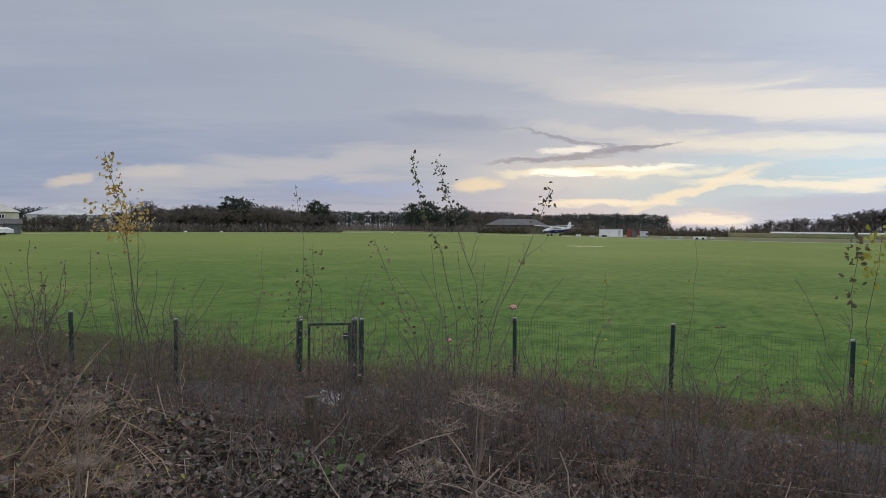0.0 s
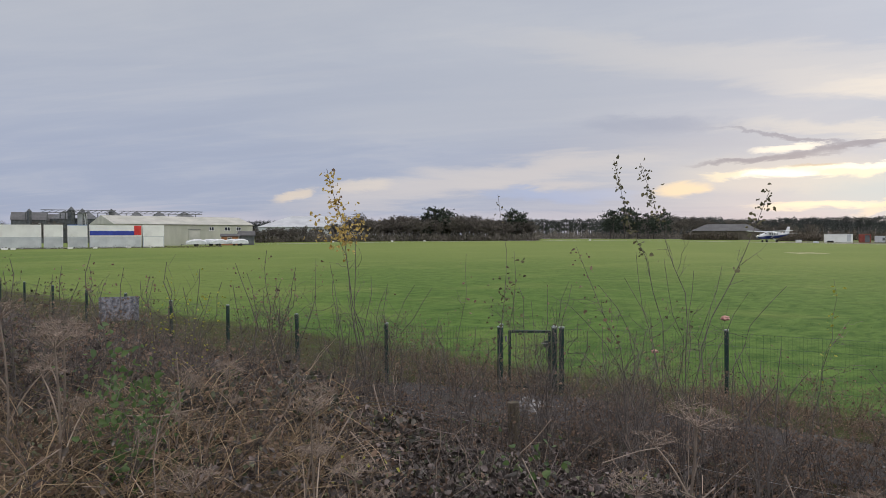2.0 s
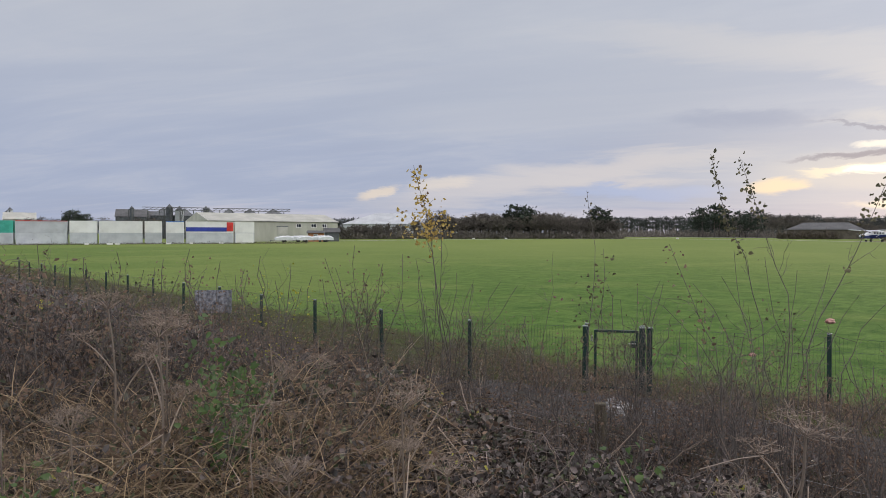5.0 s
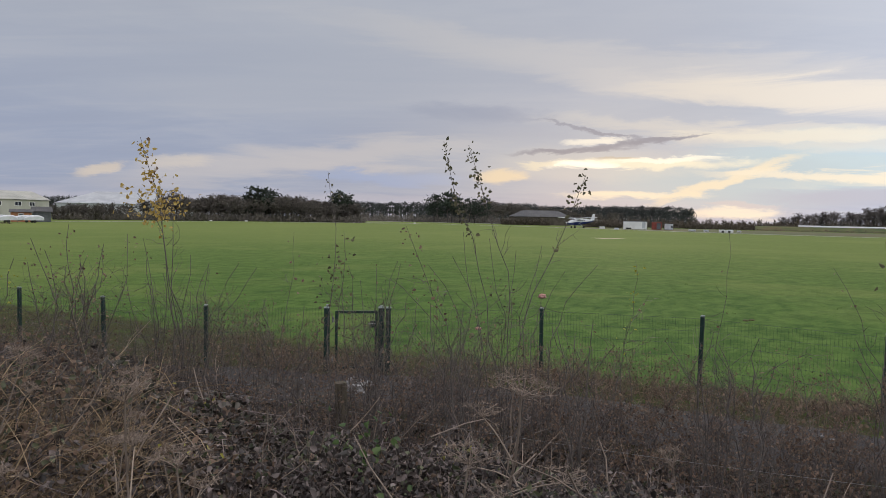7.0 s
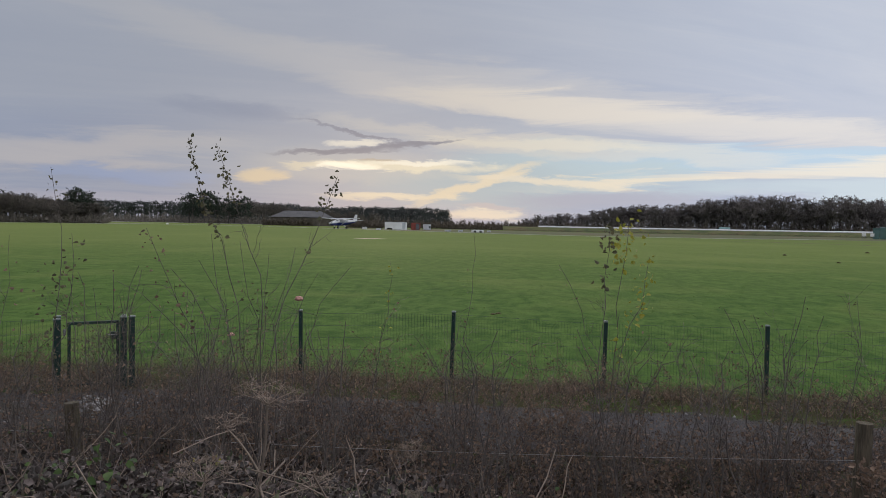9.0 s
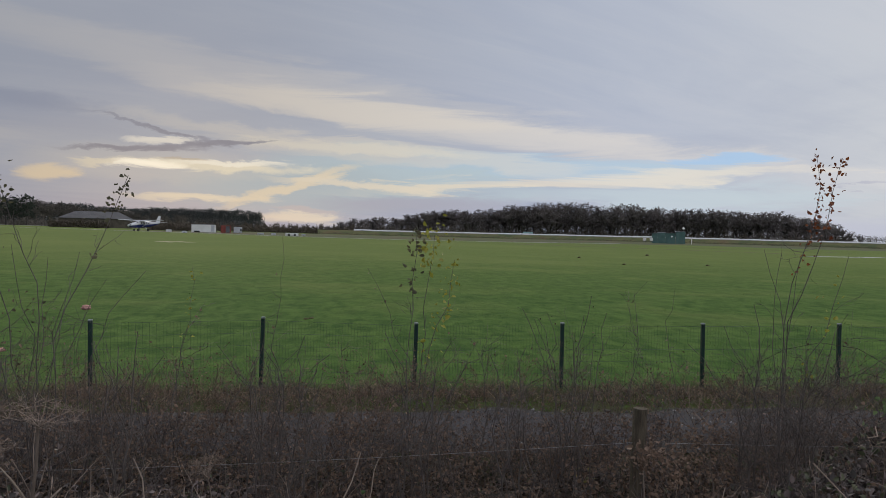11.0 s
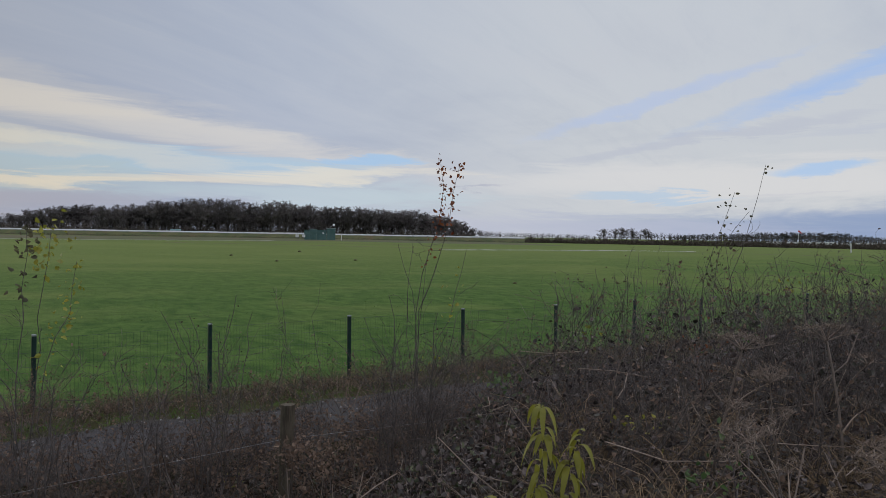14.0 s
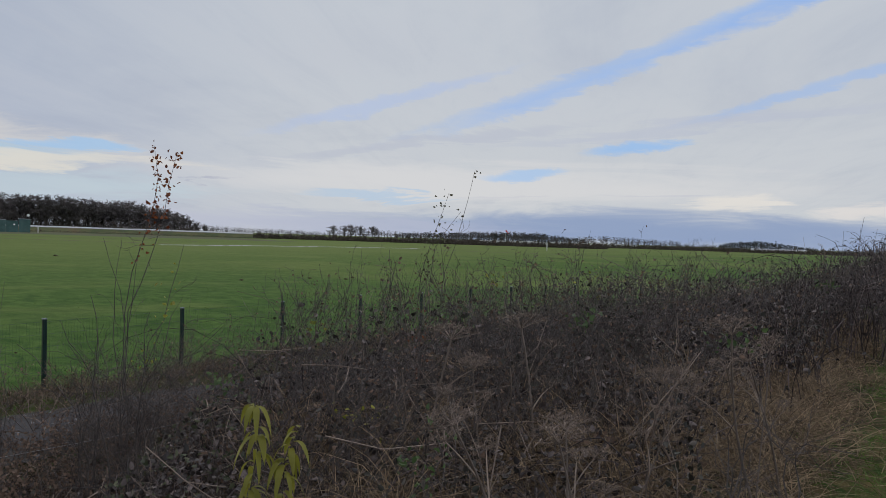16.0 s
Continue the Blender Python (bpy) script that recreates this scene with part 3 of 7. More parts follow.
# ---- ground ----
radius = np.concatenate([[0.0], np.geomspace(0.35, 4500, 150)])
turn = np.linspace(0, 2 * np.pi, 320, endpoint=False)
rr, aa = np.meshgrid(radius[1:], turn, indexing="ij")
gx, gy = rr * np.sin(aa), rr * np.cos(aa)
gv = np.concatenate([[[0, 0, ground_at(0, 0)]], np.stack([gx, gy, height(gx, gy)], -1).reshape(-1, 3)])
na = len(turn)
i = np.arange(na)
fan = np.stack([np.zeros(na, int), 1 + (i + 1) % na, 1 + i], -1)
k = np.arange(len(radius) - 2)[:, None]
a, b = 1 + k * na + i, 1 + k * na + (i + 1) % na
quads = np.concatenate([np.stack([a, b, b + na], -1).reshape(-1, 3), np.stack([a, b + na, a + na], -1).reshape(-1, 3)])
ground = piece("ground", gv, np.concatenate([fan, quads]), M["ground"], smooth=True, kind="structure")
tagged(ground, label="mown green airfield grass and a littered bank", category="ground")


def strip(name, points, width, mat, label, category, lift=0.02, ragged=0.0, across=6):
    """A band laid on the land along points."""
    pts = []
    for (x0, y0), (x1, y1) in zip(points, points[1:]):
        m = max(2, int(math.hypot(x1 - x0, y1 - y0) / (width * 0.35)))
        pts += [(x0 + (x1 - x0) * q / m, y0 + (y1 - y0) * q / m) for q in range(m)]
    pts = np.array(pts + [points[-1]], float)
    d = unit(np.gradient(pts, axis=0))
    side = np.stack([-d[:, 1], d[:, 0]], -1)
    lanes = np.linspace(-0.5, 0.5, across)
    w = width * (1 + ragged * np.stack([rng.normal(size=len(pts)), rng.normal(size=len(pts))], -1))
    span = np.where(lanes[None, :] < 0, w[:, :1], w[:, 1:]) * lanes[None, :]
    P = pts[:, None, :] + side[:, None, :] * span[..., None]
    z = height(P[..., 0], P[..., 1]) + lift
    V = np.concatenate([P, z[..., None]], -1).reshape(-1, 3)
    q = np.arange(len(pts) - 1)[:, None] * across + np.arange(across - 1)[None, :]
    T = np.concatenate([np.stack([q, q + across, q + across + 1], -1).reshape(-1, 3), np.stack([q, q + across + 1, q + 1], -1).reshape(-1, 3)])
    ob = piece(name, V, T, mat, kind="structure", smooth=True)
    return tagged(ob, label=label, category=category)


def ribbon(name, az0, r0, az1, r1, width, mat, label, category, ragged=0.0):
    m = 14
    return strip(name, [polar(az0 + (az1 - az0) * q / m, r0 + (r1 - r0) * q / m) for q in range(m + 1)], width, mat, label, category, ragged=ragged)


strip("track", [from_sn(-60, 7.5), from_sn(-16, 7.2), from_sn(-9, 7.6), from_sn(-5.5, 9.0), from_sn(0, 9.1), from_sn(14, 9.1), from_sn(70, 9.0)], 1.9, M["gravel"],
      "wet grey gravel track along the fence", "track", lift=0.015, ragged=0.12, across=8)
ribbon("runway", -22, 345, 6, 330, 26, M["runway"], "pale worn concrete runway across the grass", "runway")
strip("taxiway", [polar(-8, 262), polar(4, 240), polar(12, 215), polar(20, 192), polar(30, 178), polar(38, 186), polar(46, 205)], 2.6, M["runway"], "pale narrow taxiway at the field's edge", "taxiway")
strip("rough_ground", [polar(13, 262), polar(20, 240), polar(30, 232), polar(38, 238), polar(46, 250), polar(56, 252), polar(66, 262)], 84, M["rough"], "rough brown grass beyond the mown field", "ground", lift=0.01, ragged=0.1)
ribbon("perimeter_road", -58, 164, -6, 250, 3, M["runway"], "pale perimeter road before the buildings", "road")
ribbon("wet_strip", 59.5, 125, 79, 165, 2.6, M["wet"], "wet shining strip of concrete in grass", "strip", 0.1)
ribbon("wheel_rut", 38, 158, 60, 136, 1.8, M["soil"], "brown worn rut across the grass", "rut", 0.3)
ribbon("wheel_rut", 38, 190, 62, 168, 1.4, M["soil"], "brown worn rut across the grass", "rut", 0.3)
ribbon("wheel_rut", 78, 152, 112, 142, 1.9, M["soil"], "brown worn rut across the grass", "rut", 0.3)
strip("sand_patch", [(20.0, 108.5), (23.8, 110.2)], 3.4, M["sand"], "pale sandy patch worn in the grass", "patch", ragged=0.2)


# ---- near boundary: green mesh fence, gate, wooden posts and wire ----
def fence_post(bm_height, parent, m):
    bm = bmesh.new()
    box(bm, 0, 0, (bm_height - 0.15) / 2 - 0.075, 0.06, 0.06, bm_height + 0.15, 0.006)
    p = part("post", bm, M["fence_green"], parent)
    p.matrix_local = m
    bm = bmesh.new()
    box(bm, 0, 0, bm_height - 0.062, 0.066, 0.066, 0.026, 0.008)
    part("post_cap", bm, M["cap"], p, "pale grey plastic cap")
    return p


def mesh_panel(length, high, parent, m):
    """Welded wire mesh: close uprights, and pairs of level wires."""
    xs = np.arange(0.03, length, 0.05)
    up = np.stack([np.stack([xs, np.zeros_like(xs), np.full_like(xs, 0.03)], -1), np.stack([xs, np.zeros_like(xs), np.full_like(xs, high)], -1)], 1)
    zs = np.arange(0.05, high, 0.2)
    zs = np.concatenate([zs, zs + 0.0])
    off = np.where(np.arange(len(zs)) < len(zs) / 2, -0.005, 0.005)
    level = np.stack([np.stack([np.zeros_like(zs), off, zs], -1), np.stack([np.full_like(zs, length), off, zs], -1)], 1)
    v, t, _ = joined(tubes(up, 0.0011), tubes(level, 0.0015))
    p = piece("mesh_panel", v, t, M["fence_green"], parent)
    p.matrix_local = m
    return p


def run_of_fence(points, label, skip=()):
    x0, y0 = points[0]
    origin = Matrix.Translation((x0, y0, 0))
    fence = thing("mesh_fence", origin, label, "fence", "green boundary fence")
    for (x, y), nxt in zip(points, points[1:] + [None]):
        z = ground_at(x, y)
        turn_z = math.atan2(nxt[1] - y, nxt[0] - x) if nxt else turn_z
        m = Matrix.Translation((x - x0, y - y0, z)) @ Matrix.Rotation(turn_z, 4, "Z") @ Matrix.Rotation(rng.normal() * 0.012, 4, "X") @ Matrix.Rotation(rng.normal() * 0.012, 4, "Y")
        fence_post(1.16, fence, m)
        if nxt:
            z1 = ground_at(*nxt)
            d = math.hypot(nxt[0] - x, nxt[1] - y)
            m = Matrix.Translation((x - x0, y - y0, z)) @ Matrix.Rotation(turn_z, 4, "Z") @ Matrix.Rotation(-math.atan2(z1 - z, d), 4, "Y")
            mesh_panel(d, 1.06, fence, m)
    return fence


STEP = Vector((0.899, -0.438)) * 2.51
STEP_WEST = Vector((0.899, -0.438)) * 2.48
G1, G2 = (-2.34, 11.79), (-1.45, 11.94)
left_end = Vector((-4.236, 11.336))
run_of_fence([tuple(left_end - STEP_WEST * q) for q in range(14, -1, -1)] + [G1], "green welded mesh fence on slim square posts")
first = Vector((1.24, 11.90))
run_of_fence([G2, tuple(first), (3.66, 11.24), (5.78, 9.96), (8.09, 9.02)] + [tuple(Vector((10.38, 7.98)) + STEP * q) for q in range(24)],
             "green welded mesh fence beside the gravel track")


def build_gate():
    gate = thing("pedestrian_gate", Matrix.Translation((*G1, 0)) @ Matrix.Rotation(math.atan2(G2[1] - G1[1], G2[0] - G1[0]), 4, "Z") @ Matrix.Diagonal((1, 1, 0.92, 1)),
                 "green steel mesh gate with heavy square posts", "gate")
    w = math.hypot(G2[0] - G1[0], G2[1] - G1[1])
    for x, label in ((-0.02, ""), (w - 0.02, ""), (w + 0.10, "")):
        bm = bmesh.new()
        box(bm, x, -0.06, 0.52, 0.09 if x < w else 0.08, 0.09, 1.34, 0.006)
        p = part("gate_post", bm, M["fence_green"], gate)
        bm = bmesh.new()
        box(bm, x, -0.06, 1.20, 0.1, 0.1, 0.025, 0.008)
        part("post_cap", bm, M["cap"], p, "pale plastic cap")
    bm = bmesh.new()
    for z in (0.10, 1.12):
        box(bm, w / 2 + 0.03, -0.06, z, w - 0.22, 0.045, 0.045, 0.005)
    for x in (0.14, w - 0.10):
        box(bm, x, -0.06, 0.61, 0.045, 0.045, 1.06, 0.005)
    part("gate_frame", bm, M["fence_green"], gate)
    v, t = tubes(np.array([[[x, -0.06, 0.1], [x, -0.06, 1.12]] for x in np.arange(0.2, w - 0.12, 0.05)]), 0.0016)
    piece("gate_mesh", v, t, M["fence_green"], gate)
    bm = bmesh.new()
    box(bm, w - 0.14, -0.085, 0.90, 0.12, 0.045, 0.12, 0.006)
    part("lock_box", bm, M["fence_green"], gate)
    bm = bmesh.new()
    cyl(bm, (w - 0.24, -0.15, 0.92), (w - 0.12, -0.15, 0.92), 0.011)
    cyl(bm, (w - 0.13, -0.15, 0.92), (w - 0.13, -0.10, 0.92), 0.009)
    part("handle", bm, M["steel"], gate, "small steel lever handle")
    for z in (0.25, 0.98):
        bm = bmesh.new()
        cyl(bm, (0.08, -0.06, z - 0.05), (0.08, -0.06, z + 0.05), 0.018)
        part("hinge", bm, M["steel"], gate)


build_gate()


def wooden_post(s, n, top, lean, label="weathered round wooden stake in the brambles"):
    x, y = from_sn(s, n)
    z = ground_at(x, y)
    h = top - z
    bm = bmesh.new()
    rings = []
    for q in range(9):
        f = q / 8
        r = 0.066 * (1 + 0.05 * math.sin(q * 2.3 + s)) * (0.94 if q == 8 else 1)
        rings.append([bm.verts.new((r * (1 + 0.06 * math.sin(3 * a + s)) * math.cos(a), r * math.sin(a), -0.2 + f * (h + 0.2))) for a in np.linspace(0, 2 * math.pi, 12, endpoint=False)])
    for lo, hi in zip(rings, rings[1:]):
        for q in range(12):
            bm.faces.new((lo[q], lo[(q + 1) % 12], hi[(q + 1) % 12], hi[q]))
    bm.faces.new(rings[-1])
    p = part("fence_stake", bm, M["post_wood"])
    p.matrix_world = Matrix.Translation((x, y, z)) @ Matrix.Rotation(radians(lean), 4, "Y")
    tagged(p, label=label, category="post", group="wooden stakes of the wire fence")
    return Vector((x, y, top - 0.12))


stakes = [wooden_post(s, n, top, lean) for s, n, top, lean in ((-14.2, 5.2, 1.15, 2), (-4.6, 6.3, 0.80, -3), (2.52, 6.23, 1.04, 1.5), (8.2, 6.3, 0.98, -2), (14.0, 6.2, 1.0, 2))]


def fence_wire(drop):
    paths = []
    for p, q in zip(stakes, stakes[1:]):
        f = np.linspace(0, 1, 14)[:, None]
        w = np.array(p)[None] * (1 - f) + np.array(q)[None] * f
        w[:, 2] -= drop + 0.05 * np.sin(np.pi * f[:, 0])
        paths.append(w)
    v, t = tubes(np.array(paths), 0.0017, 4)
    return v, t


for drop in (0.19,):
    v, t = fence_wire(drop)
    tagged(piece("fence_wire", v, t, M["steel"]), label="thin galvanised wire strung between wooden stakes", category="wire")


# ---- trees ----
def bare_tree_mesh(seed, h, spread, limbs=18, twigs=28, subs=12):
    """Trunk and limbs as tapered tubes, the crown as a haze of fine bare twigs."""
    r = np.random.default_rng(seed)
    f = np.linspace(0, 1, 6)
    sway = np.cumsum(r.normal(0, 0.03 * h / 10, (6, 2)), 0)
    trunk = np.stack([sway[:, 0], sway[:, 1], f * h * 0.62 - 0.2], -1)
    tv = tubes(trunk[None], (np.linspace(0.017, 0.007, 6) * h)[None], 6)
    at = r.uniform(0.3, 1.0, limbs)
    start = np.stack([np.interp(at, f, trunk[:, c]) for c in range(3)], -1)
    a = np.arange(limbs) * 2.4 + r.uniform(0, 1.2, limbs)
    lean = np.linspace(0.05, 1.75, limbs) + r.normal(0, 0.12, limbs)
    reach = spread * r.uniform(0.75, 1.05, limbs)
    end = np.stack([np.cos(a) * reach * np.sin(lean), np.sin(a) * reach * np.sin(lean), h * (0.50 + 0.38 * np.cos(lean)) + r.normal(0, 0.02 * h, limbs)], -1)
    q = np.linspace(0, 1, 5)[None, :, None]
    limb = start[:, None] * (1 - q) + end[:, None] * q + r.normal(0, 0.018 * h, (limbs, 5, 3)) * q
    limb[..., 2] += 0.03 * h * np.sin(q[..., 0] * 3.1)
    lv = tubes(limb, np.linspace(0.007, 0.002, 5)[None] * h * np.ones((limbs, 1)), 3)
    pick = r.uniform(0.12, 1.0, (limbs, subs)) * 4
    lo = np.minimum(pick.astype(int), 3)
    fr = (pick - lo)[..., None]
    s0 = np.take_along_axis(limb, lo[..., None], 1) * (1 - fr) + np.take_along_axis(limb, lo[..., None] + 1, 1) * fr
    s0 = s0.reshape(-1, 3)
    n = len(s0)
    d = unit(r.normal(size=(n, 3)) * [1, 1, 0.8] + [0, 0, 0.35])
    s1 = s0 + d * (spread * r.uniform(0.12, 0.30, n))[:, None]
    sub = np.stack([s0, (s0 + s1) / 2 + r.normal(0, 0.02 * h, (n, 3)), s1], 1)
    sv = tubes(sub, np.array([[0.0032, 0.0022, 0.0014]]) * h, 3)
    t0 = np.repeat(s0, twigs, 0) + (np.repeat(s1 - s0, twigs, 0)) * r.uniform(0.1, 1.05, (n * twigs, 1))
    td = unit(r.normal(size=(n * twigs, 3)) + [0, 0, 0.35])
    ln = r.uniform(0.020, 0.055, n * twigs)[:, None] * h
    side = unit(np.cross(td, r.normal(size=td.shape))) * 0.0019 * h
    tw = np.stack([t0 - side, t0 + side, t0 + td * ln], 1).reshape(-1, 3)
    tt = np.arange(len(tw)).reshape(-1, 3)
    wood = joined(tv, lv)
    crown = joined(sv, (tw, tt))
    return wood, crown


def pine_mesh(seed, h, spread, low=0.3, clumps=26, blades=46, peak=False):
    """A trunk, limbs and separate uneven clumps of needles."""
    r = np.random.default_rng(seed)
    f = np.linspace(0, 1, 5)
    trunk = np.stack([f * r.normal(0, 0.03 * h), f * r.normal(0, 0.03 * h), f * h * 0.9 - 0.2], -1)
    tv = tubes(trunk[None], (np.linspace(0.022, 0.006, 5) * h)[None], 6)
    u = r.uniform(0, 1, clumps) ** 0.8
    zc = (low + (1 - low) * u) * h * 0.95
    if peak:
        rad = spread * (1.03 - u) * r.uniform(0.4, 1.0, clumps)
    else:
        rad = spread * np.sqrt(np.clip(1 - (2 * u - 0.9) ** 2 * 0.8, 0.1, 1)) * r.uniform(0.25, 1.0, clumps)
    a = r.uniform(0, 2 * np.pi, clumps)
    c = np.stack([np.cos(a) * rad, np.sin(a) * rad, zc], -1)
    base = np.stack([np.zeros(clumps), np.zeros(clumps), zc * 0.8], -1)
    lv = tubes(np.stack([base, (base + c) / 2 + [0, 0, 0.02 * h], c], 1), np.array([[0.007, 0.005, 0.003]]) * h, 3)
    n = clumps * blades
    size = spread * r.uniform(0.16, 0.34, clumps)
    p = np.repeat(c, blades, 0) + r.normal(size=(n, 3)) * np.repeat(size, blades)[:, None] * [0.7, 0.7, 0.42]
    d = unit(r.normal(size=(n, 3)) + [0, 0, 0.3])
    side = unit(np.cross(d, r.normal(size=(n, 3))))
    s = np.repeat(size, blades)[:, None] * r.uniform(0.25, 0.55, (n, 1))
    tri = np.stack([p - side * s * 0.5, p + side * s * 0.5, p + d * s * 1.3], 1).reshape(-1, 3)
    return joined(tv, lv), (tri, np.arange(len(tri)).reshape(-1, 3), None)


def plant_tree(meshes, leafmat, label, category, group):
    (wv, wt, _), (cv, ct, *_) = meshes
    t = thing("tree", Matrix.Translation((0, 0, -500)), label, category, group)
    piece("trunk", wv, wt, M["trunk"], t)
    piece("crown", cv, ct, leafmat, t)
    return t


BARE = [plant_tree(bare_tree_mesh(30 + q, 10.0, sp, lb), M["twig"], "bare winter tree with a haze of brown twigs", "tree", "bare trees of the far woods")
        for q, (sp, lb) in enumerate(((3.6, 20), (3.0, 17), (4.3, 22), (2.6, 16)))]
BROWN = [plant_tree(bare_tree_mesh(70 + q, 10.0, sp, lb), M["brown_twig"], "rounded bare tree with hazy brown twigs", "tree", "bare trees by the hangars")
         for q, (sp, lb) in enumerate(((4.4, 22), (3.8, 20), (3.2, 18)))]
PINE = [plant_tree(pine_mesh(50 + q, 10.0, sp, low, 30), M["conifer"], "dark evergreen pine with clumped needles", "tree", "dark pines")
        for q, (sp, low) in enumerate(((3.6, 0.30), (2.7, 0.15)))]
used = set()


def plant(kinds, az_, r, h, wide=1.0, sink=0.0):
    src = kinds[int(rng.integers(len(kinds)))]
    x, y = polar(az_, r)
    k = h / 10.0
    m = Matrix.Translation((x, y, ground_at(x, y) - sink)) @ Matrix.Rotation(rng.uniform(0, 6.28), 4, "Z")
    t = src if src.name not in used else copy_thing(src, m)
    used.add(src.name)
    t.matrix_basis = m @ Matrix.Diagonal((k * wide, k * wide, k, 1))
    return t


def far_trees(name, meshes, mat, az0, az1, r, spread_r, count, tops, wide, jitter, label):
    """A distant belt too far to count: many trees in one mesh."""
    V, T, off = [], [], 0
    xs, ys = zip(*tops)
    for q in range(count):
        a_ = az0 + (az1 - az0) * (q + rng.uniform(0, 1)) / count
        rr_ = r + rng.uniform(-0.5, 0.5) * spread_r
        x, y = polar(a_, rr_)
        z = ground_at(x, y)
        k = (rr_ * math.tan(radians(float(np.interp(a_, xs, ys)))) + EYE - z) * (1 - abs(rng.normal(0, jitter))) / 10.0
        (wv, wt, _), (cv, ct, *_) = meshes[int(rng.integers(len(meshes)))]
        c_, s_ = math.cos(q * 2.4), math.sin(q * 2.4)
        for v, t in ((wv, wt), (cv, ct)):
            p = v * [k * wide, k * wide, k]
            V.append(np.stack([p[:, 0] * c_ - p[:, 1] * s_ + x, p[:, 0] * s_ + p[:, 1] * c_ + y, p[:, 2] + z], -1))
            T.append(np.asarray(t) + off)
            off += len(v)
    ob = piece(name, np.concatenate(V), np.concatenate(T), mat, kind="stuff")
    return tagged(ob, label=label, category="woods")


def row_of_trees(kinds, az0, az1, r, spread_r, count, tops, wide=1.0, jitter=0.12):
    """Trees along a bearing range; tops gives the tree tops' elevation in degrees along it."""
    xs, ys = zip(*tops)
    for q in range(count):
        a_ = az0 + (az1 - az0) * (q + rng.uniform(0.1, 0.9)) / count
        rr_ = r + rng.uniform(-0.5, 0.5) * spread_r
        e_ = float(np.interp(a_, xs, ys))
        x, y = polar(a_, rr_)
        h = (rr_ * math.tan(radians(e_)) + EYE - ground_at(x, y)) * (1 - abs(rng.normal(0, jitter)))
        plant(kinds, a_, rr_, max(h, 2.5), wide)


def scrub_band(name, az0, az1, r, depth, tall, count, mat, label, tops=None, share=0.7):
    """Uncountable low scrub: many slivers rising from the ground along a bearing range."""
    count = int(count * 2.4)
    a_ = rng.uniform(az0, az1, count)
    if tops:
        xs, ys = zip(*tops)
        tall = np.minimum(tall, share * (r * np.tan(np.radians(np.interp(a_, xs, ys))) + EYE))
    d_ = r + rng.uniform(-0.5, 0.5, count) * depth
    x, y = d_ * np.sin(np.radians(a_)), d_ * np.cos(np.radians(a_))
    lump = 0.55 + 0.45 * np.sin(a_ * 9.1 + np.sin(a_ * 23)) * np.sin(a_ * 3.7 + 1)
    top = tall * (0.35 + 0.65 * lump) * rng.uniform(0.25, 1.0, count)
    base = np.stack([x, y, height(x, y) + top * rng.uniform(0, 0.8, count)], -1)
    way_ = unit(rng.normal(size=(count, 3)) + [0, 0, 0.7])
    side = unit(np.cross(way_, rng.normal(size=(count, 3)))) * (np.minimum(tall, 4.0) * rng.uniform(0.015, 0.055, count))[:, None]
    tip = base + way_ * (np.minimum(tall, 3.4) * rng.uniform(0.2, 0.5, count))[:, None]
    V = np.stack([base - side, base + side, tip], 1).reshape(-1, 3)
    ob = piece(name, V, np.arange(len(V)).reshape(-1, 3), mat, kind="stuff")
    return tagged(ob, label=label, category="scrub")


# the wood beyond the road
FAR_BARE = [bare_tree_mesh(130 + q, 10.0, 4.4, 11, 9, 9) for q in range(3)]
FAR_SPRUCE = [pine_mesh(150 + q, 10.0, 2.6, 0.05, 18, 22, True) for q in range(3)]
WOOD = [(23, 0.5), (25.2, 1.4), (28.2, 1.3), (30.9, 2.0), (33.3, 2.3), (35.3, 2.1), (38, 2.8), (44.5, 3.0), (50.3, 2.6), (54, 2.5), (57.3, 2.55), (60, 1.8), (62.8, 0.7)]
row_of_trees(BARE, 23.8, 62.5, 345, 30, 90, WOOD, 1.55, 0.16)
far_trees("woodland", FAR_BARE, M["twig"], 23.5, 62.5, 395, 50, 110, [(a_, e_ * 0.86) for a_, e_ in WOOD], 1.3, 0.18, "deep bare woodland behind the road")
scrub_band("undergrowth", 23, 62, 350, 26, 12.5, 20000, M["twig"], "tangled bare saplings under the wood", WOOD, 0.78)
row_of_trees(PINE, 30, 60, 365, 30, 10, [(30, 1.5), (45, 2.1), (60, 1.3)], 1.2)
scrub_band("undergrowth", 21, 64, 338, 34, 7.0, 9000, M["scrub"], "dark bare undergrowth along the wood's edge", WOOD, 0.6)
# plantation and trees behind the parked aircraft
far_trees("plantation", FAR_SPRUCE, M["hazed_conifer"], -3, 17.6, 470, 60, 240, [(-3, 1.35), (4, 1.5), (8, 1.3), (12, 1.45), (16.4, 1.35), (17.8, 1.25)], 1.2, 0.07, "dark conifer plantation behind the airfield")
scrub_band("undergrowth", -4, 17.9, 446, 20, 11.5, 12000, M["hazed_conifer"], "dark low growth under the plantation")
far_trees("plantation", FAR_SPRUCE, M["hazed_conifer"], -32, -1.5, 590, 40, 230, [(-32, 1.25), (-20, 1.4), (-10, 1.4), (-1, 1.4)], 1.4, 0.05, "distant dark conifer plantation on the skyline")
row_of_trees(BROWN, -0.5, 12, 385, 40, 30, [(-1, 1.5), (2, 1.95), (5, 1.5), (12, 1.0)], 1.4)
row_of_trees(PINE, -2.9, 1.9, 335, 10, 8, [(-3, 1.75), (-1.6, 2.35), (0, 1.75), (1.9, 1.95)], 1.05, 0.05)
